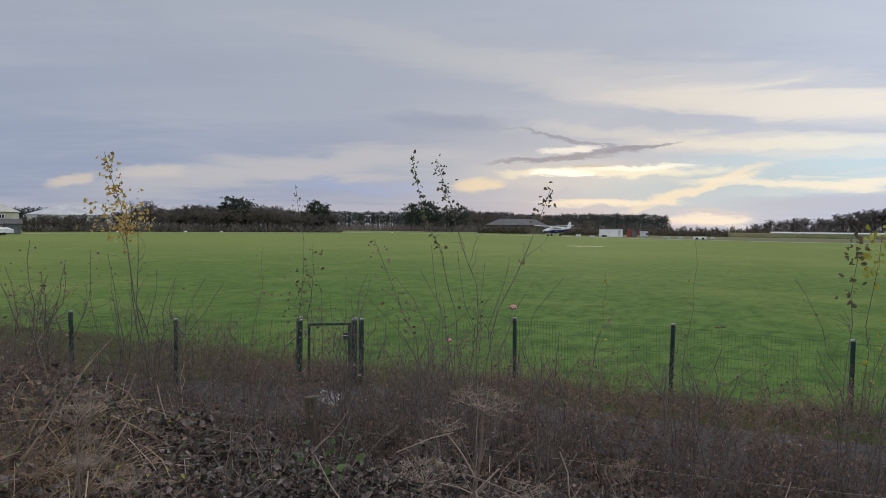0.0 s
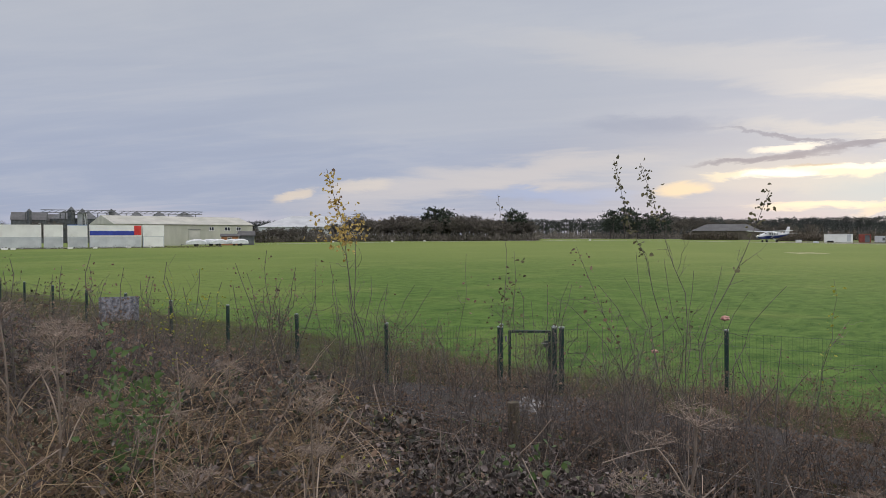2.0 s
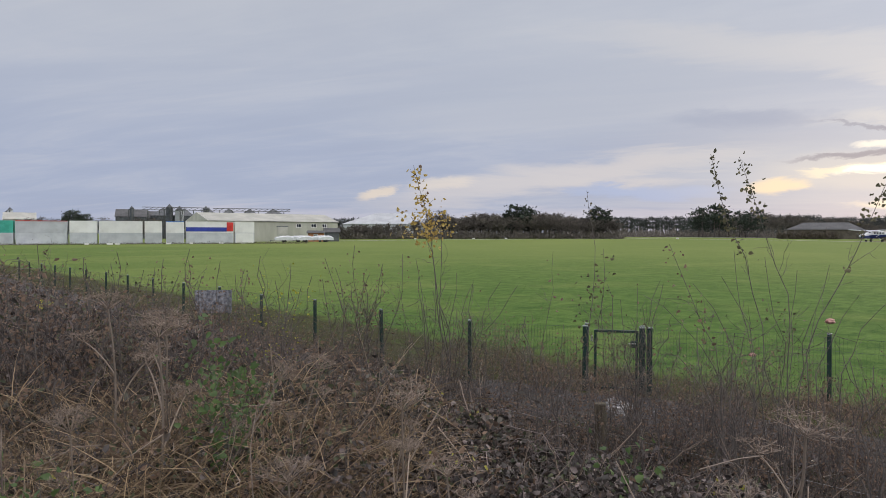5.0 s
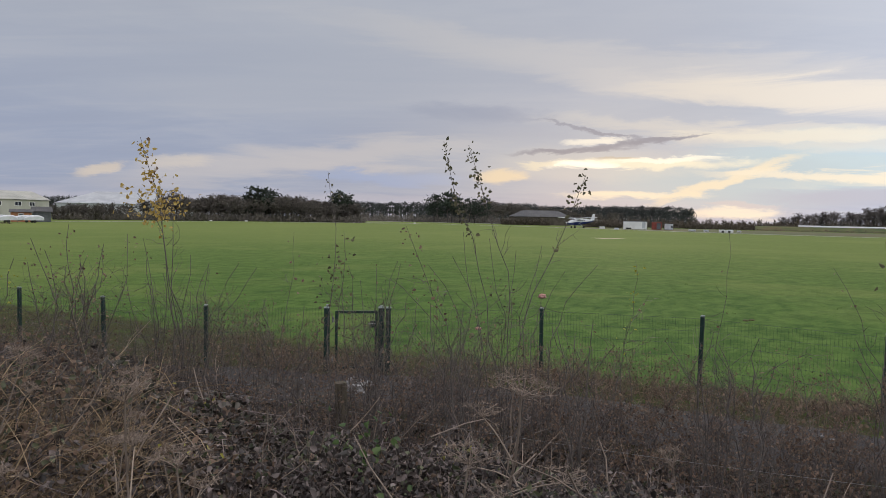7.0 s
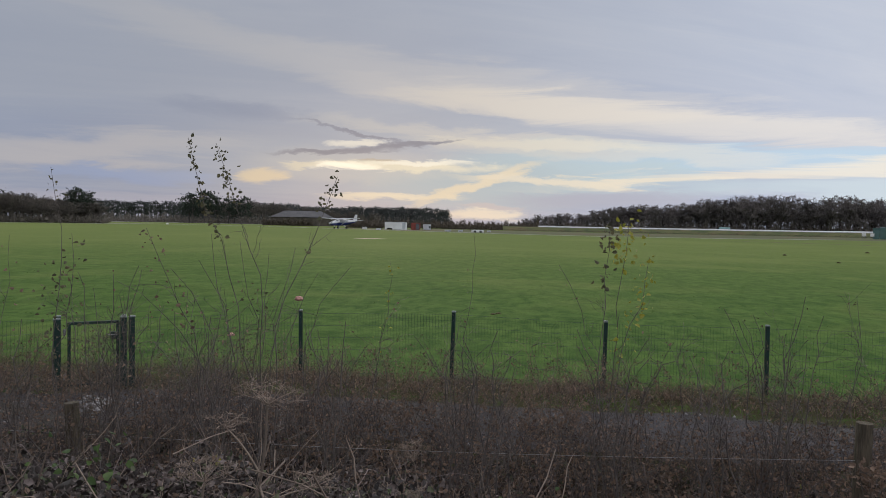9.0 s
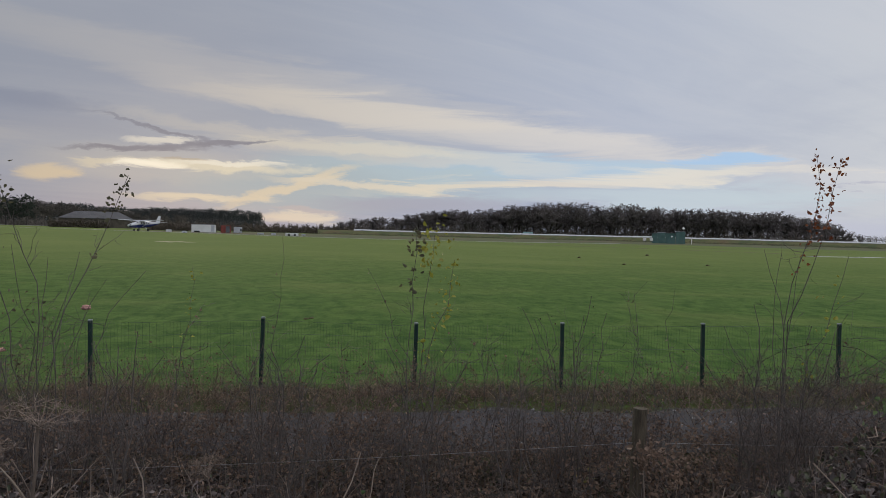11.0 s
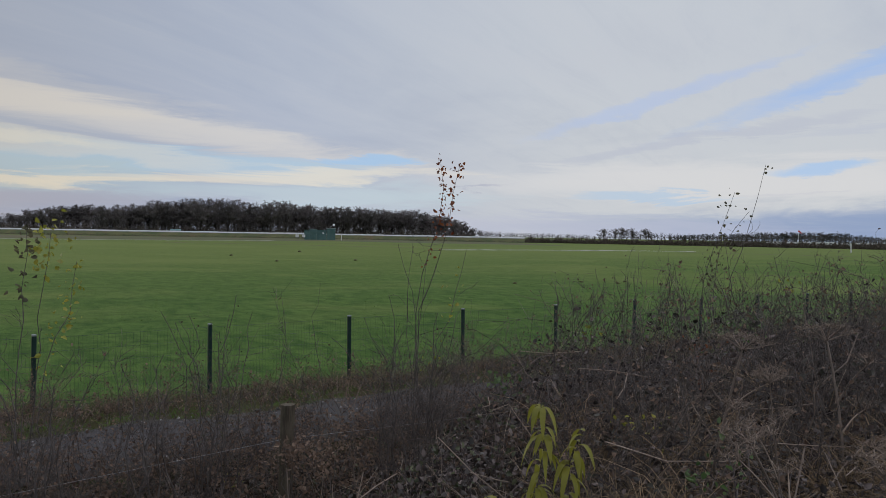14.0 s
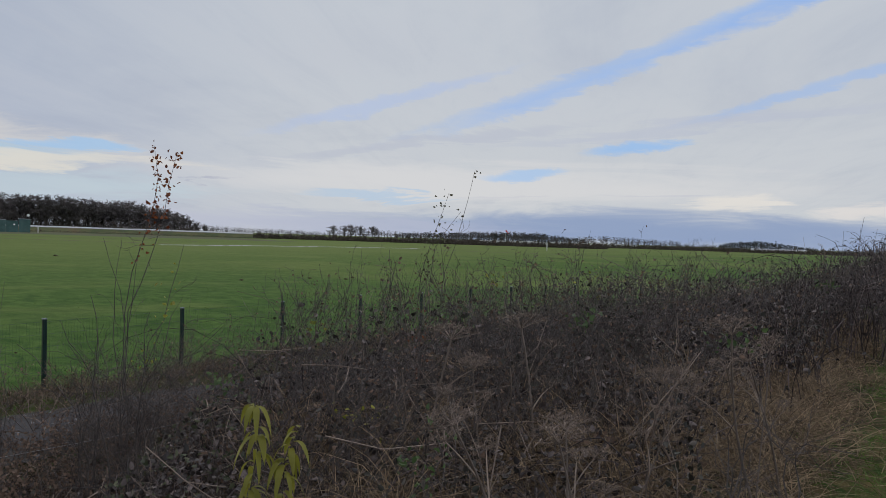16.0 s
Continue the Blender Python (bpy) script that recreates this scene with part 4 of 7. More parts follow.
scrub_band("scrub", 3.0, 6.8, 284, 6, 4.2, 1500, M["scrub"], "dark round bushes before the low hangar")
scrub_band("scrub", 9.6, 12.4, 262, 8, 3.4, 900, M["scrub"], "dark low bushes beside the parked aircraft")
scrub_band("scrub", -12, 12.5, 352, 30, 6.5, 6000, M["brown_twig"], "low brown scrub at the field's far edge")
scrub_band("scrub", 10, 25, 320, 30, 6.0, 7000, M["scrub"], "low dark hedge under the pale horizon")
# trees before the pale hangars
row_of_trees(BROWN, -21.9, -8.5, 262, 24, 58, [(-22, 1.75), (-20.8, 1.45), (-19.4, 2.1), (-17.8, 1.8), (-13.6, 2.05), (-11.4, 1.55), (-9, 1.5)], 1.6, 0.11)
row_of_trees(BROWN, -30, -22, 262, 20, 16, [(-30, 0.8), (-27, 1.0), (-25, 1.15), (-23.6, 1.5), (-22.8, 2.4), (-22, 1.9)], 1.4, 0.12)
row_of_trees(PINE, -17.0, -15.0, 257, 5, 4, [(-17.5, 1.9), (-16.2, 2.45), (-14.8, 1.9)], 1.3, 0.02)
row_of_trees(PINE, -10.6, -9.2, 257, 5, 4, [(-11, 1.95), (-10, 2.15), (-9, 1.75)], 0.95, 0.02)
row_of_trees(PINE, -28.6, -27.6, 255, 3, 2, [(-30, 0.75), (-26, 0.75)], 1.0)
row_of_trees(BROWN, -31.2, -26.5, 250, 8, 12, [(-31.2, 0.75), (-29, 0.95), (-26.5, 0.85)], 1.5, 0.12)
scrub_band("yard_edge_growth", -58, -33, 167, 3, 0.7, 3500, M["scrub"], "dark low growth along the yard's edge")
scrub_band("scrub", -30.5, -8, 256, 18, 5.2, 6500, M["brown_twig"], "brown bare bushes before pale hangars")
# hedges and trees towards the open end of the field
far_trees("hedgerow_trees", FAR_BARE, M["twig"], 62.5, 104, 720, 90, 190, [(62, 0.6), (66, 0.4), (71, 0.4), (76, 0.6), (80, 0.5), (84, 0.85), (88, 0.9), (91, 0.5), (93, 0.7), (96, 0.6), (99, 0.45), (101, 0.2), (104, 0.35)], 1.9, 0.18, "far hedgerow trees along the skyline")
row_of_trees(BARE, 71.8, 76.2, 690, 20, 6, [(71, 0.85), (74, 1.05), (76, 0.85)], 1.6, 0.05)
far_trees("plantation", FAR_SPRUCE, M["hazed_conifer"], 77, 92.5, 740, 30, 130, [(77, 0.3), (80, 0.5), (85, 0.65), (88, 0.7), (91, 0.45), (93, 0.25)], 1.6, 0.12, "small dark plantation beyond the hedges")
far_trees("plantation", FAR_SPRUCE, M["hazed_conifer"], 102.2, 108.8, 620, 30, 70, [(102, 0.15), (103, 0.42), (105, 0.55), (108, 0.2), (109, 0.05)], 1.6, 0.08, "small dark copse at the far hedge")
scrub_band("hedge", 57, 94, 326, 14, 3.7, 12000, M["scrub"], "long dark hedge at the field's end")
scrub_band("hedge", 90, 114, 430, 20, 3.6, 7000, M["scrub"], "low dark hedge across the field's end")
scrub_band("hedge", 81, 113, 620, 14, 6.0, 7000, M["scrub"], "long dark hedge at the field's end")
# evergreens behind the stacked containers
row_of_trees(PINE, -56, -54.8, 232, 5, 3, [(-57, 1.75), (-54, 1.75)], 1.25, 0.03)
row_of_trees(PINE, -50.3, -48.7, 225, 6, 5, [(-51, 1.4), (-49.5, 1.75), (-48, 1.4)], 1.1, 0.06)
row_of_trees(BROWN, -62, -44, 300, 20, 26, [(-62, 1.4), (-44, 1.35)], 1.6)
far_trees("woodland", FAR_BARE, M["twig"], -80, -57, 260, 20, 24, [(-80, 1.4), (-57, 1.3)], 1.6, 0.1, "bare woodland beyond the container yard")


# ---- buildings and yard ----
def wall_frame(x, y, bearing):
    """A frame at x, y whose local x runs along the compass bearing, local y to its left."""
    return Matrix.Translation((x, y, ground_at(x, y))) @ Matrix.Rotation(radians(90 - bearing), 4, "Z")


def container(az0, az1, r_mid, level, mat, label, stripe=()):
    p0, p1 = (Vector(polar(a_, r_mid / math.cos(radians(a_ + 45)))) for a_ in (az0, az1))
    length = (p1 - p0).length - 0.12
    z = min(ground_at(*p0), ground_at(*p1)) - 0.25 + 0.15 + level * 2.6
    t = thing("shipping_container", Matrix.Translation((*p0, z)) @ Matrix.Rotation(math.atan2(p1.y - p0.y, p1.x - p0.x), 4, "Z"), label, "container", "stacked containers")
    bm = bmesh.new()
    box(bm, length / 2, 1.22, 1.30, length - 0.1, 2.36, 2.4, 0.02)
    n = int(length / 0.45)
    for q in range(n):
        box(bm, 0.3 + (length - 0.6) * (q + 0.5) / n, 0.03, 1.3, 0.2, 0.05, 2.28)
    part("corrugated_body", bm, mat, t)
    for x, yy in ((0.08, 0.06), (0.08, 2.38), (length - 0.08, 0.06), (length - 0.08, 2.38)):
        bm = bmesh.new()
        box(bm, x, yy, 1.3, 0.16, 0.16, 2.59)
        part("corner_post", bm, M["grey_paint"] if level == 0 else mat, t)
    for z in (0.07, 2.53):
        bm = bmesh.new()
        box(bm, length / 2, 0.06, z, length - 0.33, 0.13, 0.13)
        part("side_rail", bm, M["grey_paint"] if level == 0 else mat, t)
    for x0, x1, z0, z1, m in stripe:
        bm = bmesh.new()
        box(bm, (x0 + x1) / 2 * length, -0.02, (z0 + z1) / 2, (x1 - x0) * length, 0.06, z1 - z0)
        part("painted_stripe", bm, m, t, "flat band of bright paint")


YARD = 172
for lv in (0, 1):
    # the lower tier gets a greyer tone than the white boxes above
    w, g, low_ = M["white_paint"], M["grey_paint"], M["pale_grey"]
    top = lv == 1
    container(-60.5, -57.0, YARD, lv, M["teal_paint"] if top else low_, "teal steel container stacked on another" if top else "pale grey steel container on the ground")
    container(-56.9, -53.4, YARD, lv, M["teal_paint"] if top else low_, "teal steel container stacked on another" if top else "pale grey steel container on the ground")
    container(-53.3, -50.1, YARD, lv, g if top else low_, "grey steel container stacked on another" if top else "pale grey steel container on the ground",
              ((0, 1, 2.45, 2.58, M["red_paint"]),) if top else ())
    container(-50.0, -48.2, YARD, lv, w if top else low_, "cream white steel container in a stack" if top else "pale grey steel container on the ground")
    container(-48.1, -45.15, YARD, lv, w if top else low_, "white steel container with a plain side" if top else "pale grey steel container on the ground")
    container(-45.05, -43.8, YARD, lv, w if top else low_, "cream white steel container in a stack" if top else "pale grey steel container on the ground")
    container(-43.55, -42.25, YARD, lv, w if top else low_, "white container edged with blue on top" if top else "pale grey steel container on the ground",
              ((0, 1, 2.45, 2.6, M["sky_paint"]),) if top else ())
    container(-42.15, -38.68, YARD, lv, w if top else low_, "white container with a broad blue stripe" if top else "pale grey steel container on the ground",
              ((0.0, 0.86, 0.3, 1.25, M["blue_paint"]), (0.86, 1.0, 0.35, 2.45, M["red_paint"])) if top else ())
    container(-38.6, -37.1, YARD, lv, w, "white steel container at the stack's end")


def shed(name, x, y, bearing, length, depth, eave, ridge_h, wall_mat, roof_mat, label, hip=0.0, doors=(), windows=(), eaves=0.35):
    """A long shed with a pitched roof; x, y is its near left corner, bearing the way its front runs."""
    t = thing(name, wall_frame(x, y, bearing), label, "building")
    bm = bmesh.new()
    box(bm, length / 2, depth / 2, eave / 2 - 0.3, length, depth, eave + 0.6)
    if not hip:
        for x0 in (0.0, length):
            tri = [bm.verts.new((x0 + s_, yy, zz)) for s_ in (-0.001, 0.001) for yy, zz in ((0, eave), (depth, eave), (depth / 2, ridge_h - 0.05))]
            bm.faces.new(tri[:3])
            bm.faces.new(tri[3:][::-1])
    part("wall", bm, wall_mat, t)
    bm = bmesh.new()
    e = eaves
    drop = (ridge_h - eave) / (depth / 2) * e
    lo = [(-e, -e), (length + e, -e), (length + e, depth + e), (-e, depth + e)]
    for off in (0.0, 0.14):
        b = [bm.verts.new((px, py, eave - drop + off)) for px, py in lo]
        u0, u1 = bm.verts.new((hip - (0 if hip else e), depth / 2, ridge_h + off)), bm.verts.new((length - hip + (0 if hip else e), depth / 2, ridge_h + off))
        for f in ((b[0], b[1], u1, u0), (b[2], b[3], u0, u1)):
            bm.faces.new(f)
        if hip or off == 0.14:
            bm.faces.new((b[1], b[2], u1))
            bm.faces.new((b[3], b[0], u0))
    roof_part = part("roof", bm, roof_mat, t)
    bm = bmesh.new()
    for q in range(int(length / 1.0)):
        xx = 0.5 + q
        if hip < xx < length - hip:
            cyl(bm, (xx, -e, eave - drop + 0.16), (xx, depth / 2, ridge_h + 0.16), 0.035, sides=3)
    part("roof_ribs", bm, roof_mat, roof_part)
    for x0, w, h, m in doors:
        bm = bmesh.new()
        box(bm, x0 + w / 2, -0.06, h / 2 - 0.1, w, 0.12, h + 0.2, 0.02)
        d = part("door", bm, m, t, "large sliding door")
        bm = bmesh.new()
        box(bm, x0 + w / 2, -0.15, h + 0.1, w + 0.4, 0.14, 0.2)
        part("door_track", bm, M["dark_metal"], d)
    for x0, z0, w, h in windows:
        bm = bmesh.new()
        for px, pz, sx, sz in ((0, h / 2, w + 0.2, 0.1), (0, -h / 2, w + 0.2, 0.1), (-w / 2, 0, 0.1, h), (w / 2, 0, 0.1, h), (0, 0, 0.07, h)):
            box(bm, x0 + px, -0.06, z0 + pz, sx, 0.14, sz)
        win = part("window", bm, M["white_paint"], t)
        bm = bmesh.new()
        box(bm, x0, -0.02, z0, w, 0.06, h)
        part("pane", bm, M["glass"], win, "dark glass pane")
    return t


shed("long_shed", -129.9, 152.1, 30, 39, 18, 5.7, 8.0, M["cladding"], M["roof"], "long beige clad shed with a pale pitched roof",
     doors=((19.5, 3.2, 4.2, M["roof"]),), windows=((26.2, 4.6, 1.4, 1.0), (31.0, 4.6, 1.6, 1.0), (34.5, 4.6, 1.4, 1.0)))
shed("brick_store", -106.2, 163.5, 55, 4.2, 3.0, 2.4, 2.9, M["brick"], M["dark_roof"], "low orange brick store beside the shed", windows=((2.0, 1.6, 1.0, 0.8),))
shed("small_dark_shed", -104.0, 168.5, 55, 3.8, 4.0, 2.6, 3.6, M["dark_metal"], M["dark_roof"], "small dark metal shed with pitched roof")
x0, y0 = polar(-30.3, 305)
shed("white_hangar", x0, y0, 66, 49, 26, 6.0, 10.8, M["white_roof"], M["white_roof"], "large pale hangar with a hipped sheet roof", hip=13, doors=((18, 10, 4.6, M["grey_paint"]),))
x0, y0 = polar(3.6, 300)
shed("low_hangar", x0, y0, 98, 25, 16, 3.4, 6.0, M["timber"], M["dark_roof"], "low dark hangar with a weathered grey roof", hip=5)
x0, y0 = polar(-47.0, 330)
shed("grain_store", x0, y0, 47, 12, 14, 9.5, 12.6, M["dark_metal"], M["dark_roof"], "tall grey grain store with dark roof", windows=((8.0, 7.0, 4.5, 2.0),))
x0, y0 = polar(-44.9, 335)
shed("grain_store", x0, y0, 47, 7, 14, 9.0, 12.0, M["dark_metal"], M["dark_roof"], "tall grey grain store with dark roof")
x0, y0 = polar(-54.0, 300)
shed("grey_barn", x0, y0, 38, 10, 12, 7.4, 9.9, M["grey_paint"], M["roof"], "grey barn with a pale pitched roof")
for a0, w in ((-44.6, 9.0), (-43.0, 8.0), (-41.3, 9.0), (-39.7, 8.0), (-38.2, 8.5), (-36.6, 11.0)):
    x0, y0 = polar(a0, 335)
    shed("silo_house", x0, y0, 52, w, 10, 10.2, 13.4, M["dark_metal"], M["dark_metal"], "grey silo house with a pyramid roof", hip=w * 0.48)


def silo_tower(a0, r, h, wide, mat):
    x, y = polar(a0, r)
    t = thing("elevator_tower", Matrix.Translation((x, y, ground_at(x, y))), "grey steel grain elevator tower with pipes", "tower", "elevator towers")
    bm = bmesh.new()
    box(bm, 0, 0, h / 2, wide, wide, h, 0.05)
    part("shaft", bm, mat, t)
    bm = bmesh.new()
    cyl(bm, (0, 0, h), (0, 0, h + wide * 0.8), wide * 0.75, 0.1, 8)
    part("cap", bm, M["dark_metal"], t)
    bm = bmesh.new()
    for dx in (-0.8, 0.8):
        cyl(bm, (dx * wide, -wide * 0.7, 0), (dx * wide, -wide * 0.7, h * 0.95), 0.22, sides=8)
        cyl(bm, (dx * wide, -wide * 0.7, h * 0.95), (0, 0, h), 0.22, sides=8)
    part("pipe", bm, M["bare_metal"], t)


for a0, h, w, m in ((-45.9, 12.8, 1.2, M["dark_metal"]), (-43.3, 13.2, 2.0, M["dark_metal"]), (-42.6, 12.0, 2.6, M["grey_paint"]), (-40.7, 12.8, 1.6, M["dark_metal"]), (-53.6, 11.5, 1.3, M["grey_paint"])):
    silo_tower(a0, 325, h, w, m)


def conveyor(az0, az1, r, z):
    p, q = Vector((*polar(az0, r), 0)), Vector((*polar(az1, r), 0))
    length = (q - p).length
    g = ground_at(p.x, p.y)
    t = thing("conveyor_gantry", Matrix.Translation((p.x, p.y, g)) @ Matrix.Rotation(math.atan2(q.y - p.y, q.x - p.x), 4, "Z"), "long grey lattice conveyor gantry over the silos", "conveyor")
    bm = bmesh.new()
    for zz in (z, z + 1.1):
        box(bm, length / 2, 0, zz, length, 0.5, 0.22)
    n = int(length / 2.2)
    for k_ in range(n):
        xx, x2 = length * k_ / n, length * (k_ + 1) / n
        cyl(bm, (xx, 0, z), (x2, 0, z + 1.1), 0.09, sides=4)
    part("gantry", bm, M["bare_metal"], t)
    for k_ in range(6):
        bm = bmesh.new()
        xx = length * (k_ + 0.5) / 6
        for d in (-0.8, 0.8):
            cyl(bm, (xx + d * 1.3, 0, 0), (xx, 0, z), 0.13, sides=5)
        part("trestle", bm, M["bare_metal"], t)


conveyor(-45.2, -40.4, 322, 12.2)
conveyor(-40.2, -34.4, 322, 11.9)


def glider_trailer(a0, r, length, yaw):
    x, y = polar(a0, r)
    t = thing("glider_trailer", Matrix.Translation((x, y, ground_at(x, y))) @ Matrix.Rotation(radians(yaw), 4, "Z"), "long white glider trailer parked by the shed", "trailer", "parked trailers")
    bm = bmesh.new()
    rings = []
    for fx, w, zt in ((0, 0.35, 1.0), (0.06, 0.6, 1.35), (0.35, 0.7, 1.7), (0.7, 0.62, 1.75), (0.96, 0.5, 1.35), (1.0, 0.3, 1.1)):
        rings.append([bm.verts.new((fx * length, sx * w, zz)) for sx, zz in ((-1, 0.55), (-1, zt - 0.3), (-0.5, zt), (0.5, zt), (1, zt - 0.3), (1, 0.55))])
    for lo, hi in zip(rings, rings[1:]):
        for q in range(6):
            bm.faces.new((lo[q], lo[(q + 1) % 6], hi[(q + 1) % 6], hi[q]))
    bm.faces.new(rings[0])
    bm.faces.new(rings[-1][::-1])
    part("body", bm, M["plane_white"], t)
    for sy in (-0.72, 0.72):
        bm = bmesh.new()
        cyl(bm, (length * 0.5, sy - 0.1, 0.32), (length * 0.5, sy + 0.1, 0.32), 0.32, sides=14)
        part("wheel", bm, M["rubber"], t)
    bm = bmesh.new()
    cyl(bm, (-1.2, 0, 0.5), (0.1, 0, 0.6), 0.06)
    cyl(bm, (-1.1, 0, 0.0), (-1.1, 0, 0.5), 0.05)
    part("drawbar", bm, M["bare_metal"], t)


for a0, r_, ln, yw in ((-35.6, 184, 5.0, 52), (-34.7, 189, 6.2, 20), (-33.9, 183, 4.6, 60), (-33.0, 188, 6.0, 30), (-32.3, 184, 4.4, 55)):
    glider_trailer(a0, r_, ln, yw)


def small_box_thing(name, a0, r, w, d, h, mat, label, category, parts=(), yaw=0.0, group=""):
    x, y = polar(a0, r)
    t = thing(name, Matrix.Translation((x, y, ground_at(x, y))) @ Matrix.Rotation(radians(-a0 + yaw), 4, "Z"), label, category, group)
    bm = bmesh.new()
    box(bm, 0, 0, h / 2, w, d, h, 0.04)
    part("body", bm, mat, t)
    for nm, cx, cy, cz, sx, sy, sz, m in parts:
        bm = bmesh.new()
        box(bm, cx, cy, cz, sx, sy, sz, 0.01)
        part(nm, bm, m, t)
    return t


for a0, r_, w_ in ((-48.9, 164, 0.9), (-47.4, 164, 1.2), (-46.9, 164, 0.9), (-43.4, 165, 1.0), (-41.8, 166, 0.9), (-39.6, 167, 1.0), (-38.0, 168, 0.9), (-24.5, 240, 0.8), (-19.8, 244, 0.9), (-17.2, 246, 0.9), (-8.9, 250, 1.0), (-4.0, 252, 0.8)):
    small_box_thing("marker_board", a0, r_, w_, 0.5, 0.35, M["white_paint"], "low white airfield edge marker on grass", "marker", (("foot", 0, 0, 0.04, w_ * 0.8, 0.7, 0.08, M["white_paint"]),), group="white edge markers")


def aircraft():
    """A single-engined high-wing turboprop on fixed gear."""
    x, y = polar(9.15, 226)
    heading = radians(180 + 46 - 9)
    t = thing("aircraft", Matrix.Translation((x, y, ground_at(x, y) + 0.03)) @ Matrix.Rotation(heading, 4, "Z"), "white and navy high-wing propeller aircraft parked on the edge", "aircraft")
    bm = bmesh.new()
    prof = ((5.6, 0.28, 1.55, 0.28), (5.2, 0.48, 1.55, 0.5), (4.2, 0.62, 1.6, 0.65), (3.2, 0.75, 1.75, 0.85), (2.4, 0.82, 1.9, 1.0), (0, 0.85, 1.95, 1.02), (-2.2, 0.74, 2.0, 0.9), (-4.4, 0.42, 2.2, 0.55), (-6.2, 0.15, 2.35, 0.28), (-6.5, 0.05, 2.4, 0.1))
    rings = []
    for px, w, zc, h in prof:
        rings.append([bm.verts.new((px, w * math.copysign(abs(math.cos(a)) ** 0.6, math.cos(a)), zc + h * math.copysign(abs(math.sin(a)) ** 0.7, math.sin(a)))) for a in np.linspace(0, 2 * math.pi, 16, endpoint=False)])
    for lo, hi in zip(rings, rings[1:]):
        for q in range(16):
            f = bm.faces.new((lo[q], hi[q], hi[(q + 1) % 16], lo[(q + 1) % 16]))
            f.material_index = 1 if q >= 8 and q <= 15 else 0
    bm.faces.new(rings[0])
    bmesh.ops.recalc_face_normals(bm, faces=bm.faces)
    fus = part("fuselage", bm, [M["plane_white"], M["navy"]], t, smooth=True)

    def aerofoil(name, root, tip, chord0, chord1, thick, label=""):
        bm = bmesh.new()
        ends = []
        for p, c in ((root, chord0), (tip, chord1)):
            v_ = Vector(tip) - Vector(root)
            lift = Vector((0, 0, 1)) if abs(v_.z) < abs(v_.y) else Vector((0, 1, 0))
            ends.append([bm.verts.new(Vector(p) + Vector((c * fx, 0, 0)) + lift * (c * thick * fz)) for fx, fz in ((0.5, 0), (0.3, 0.6), (-0.1, 0.5), (-0.5, 0.0), (-0.1, -0.25), (0.3, -0.4))])
        for q in range(6):
            bm.faces.new((ends[0][q], ends[0][(q + 1) % 6], ends[1][(q + 1) % 6], ends[1][q]))
        bm.faces.new(ends[0])
        bm.faces.new(ends[1][::-1])
        bmesh.ops.recalc_face_normals(bm, faces=bm.faces)
        return part(name, bm, M["plane_white"], t, label)

    for sgn in (-1, 1):
        aerofoil("wing", (1.3, 0, 2.95), (1.1, sgn * 7.95, 3.25), 2.0, 1.35, 0.17)
        aerofoil("tailplane", (-6.0, 0, 2.55), (-6.1, sgn * 3.1, 2.6), 1.4, 0.95, 0.1)
        bm = bmesh.new()
        cyl(bm, (1.2, sgn * 0.75, 1.25), (1.25, sgn * 4.0, 3.02), 0.07, sides=6)
        part("wing_strut", bm, M["plane_white"], t)
        bm = bmesh.new()
        cyl(bm, (0.2, sgn * 0.7, 1.05), (0.1, sgn * 1.75, 0.35), 0.09, sides=6)
        part("gear_leg", bm, M["plane_white"], t)
        bm = bmesh.new()
        cyl(bm, (0.1, sgn * 1.7, 0.35), (0.1, sgn * 1.95, 0.35), 0.35, sides=14)
        part("wheel", bm, M["rubber"], t)
        for wx in (1.6, 0.7, -0.2, -1.1):
            bm = bmesh.new()
            box(bm, wx, sgn * 0.84, 2.35, 0.45, 0.05, 0.42, 0.01)
            part("cabin_window", bm, M["glass"], fus)
    aerofoil("tail_fin", (-5.6, 0, 2.5), (-6.35, 0, 4.5), 2.0, 1.0, 0.08)
    bm = bmesh.new()
    box(bm, 2.75, 0, 2.42, 0.9, 1.3, 0.5, 0.08)
    part("windscreen", bm, M["glass"], fus)
    bm = bmesh.new()
    cyl(bm, (3.6, 0, 1.1), (3.6, 0, 0.3), 0.08, sides=6)
    part("nose_leg", bm, M["plane_white"], t)
    bm = bmesh.new()
    cyl(bm, (3.6, -0.1, 0.3), (3.6, 0.1, 0.3), 0.3, sides=14)
    part("nose_wheel", bm, M["rubber"], t)
    bm = bmesh.new()
    cyl(bm, (5.6, 0, 1.55), (6.1, 0, 1.55), 0.24, 0.04, 12)
    spin = part("spinner", bm, M["plane_white"], t)
    for q in range(3):
        bm = bmesh.new()
        a = radians(120 * q + 20)
        v_ = Vector((0, math.cos(a), math.sin(a)))
        cyl(bm, Vector((5.75, 0, 1.55)), Vector((5.75, 0, 1.55)) + v_ * 1.3, 0.09, 0.05, 5)
        part("propeller_blade", bm, M["dark_metal"], spin)


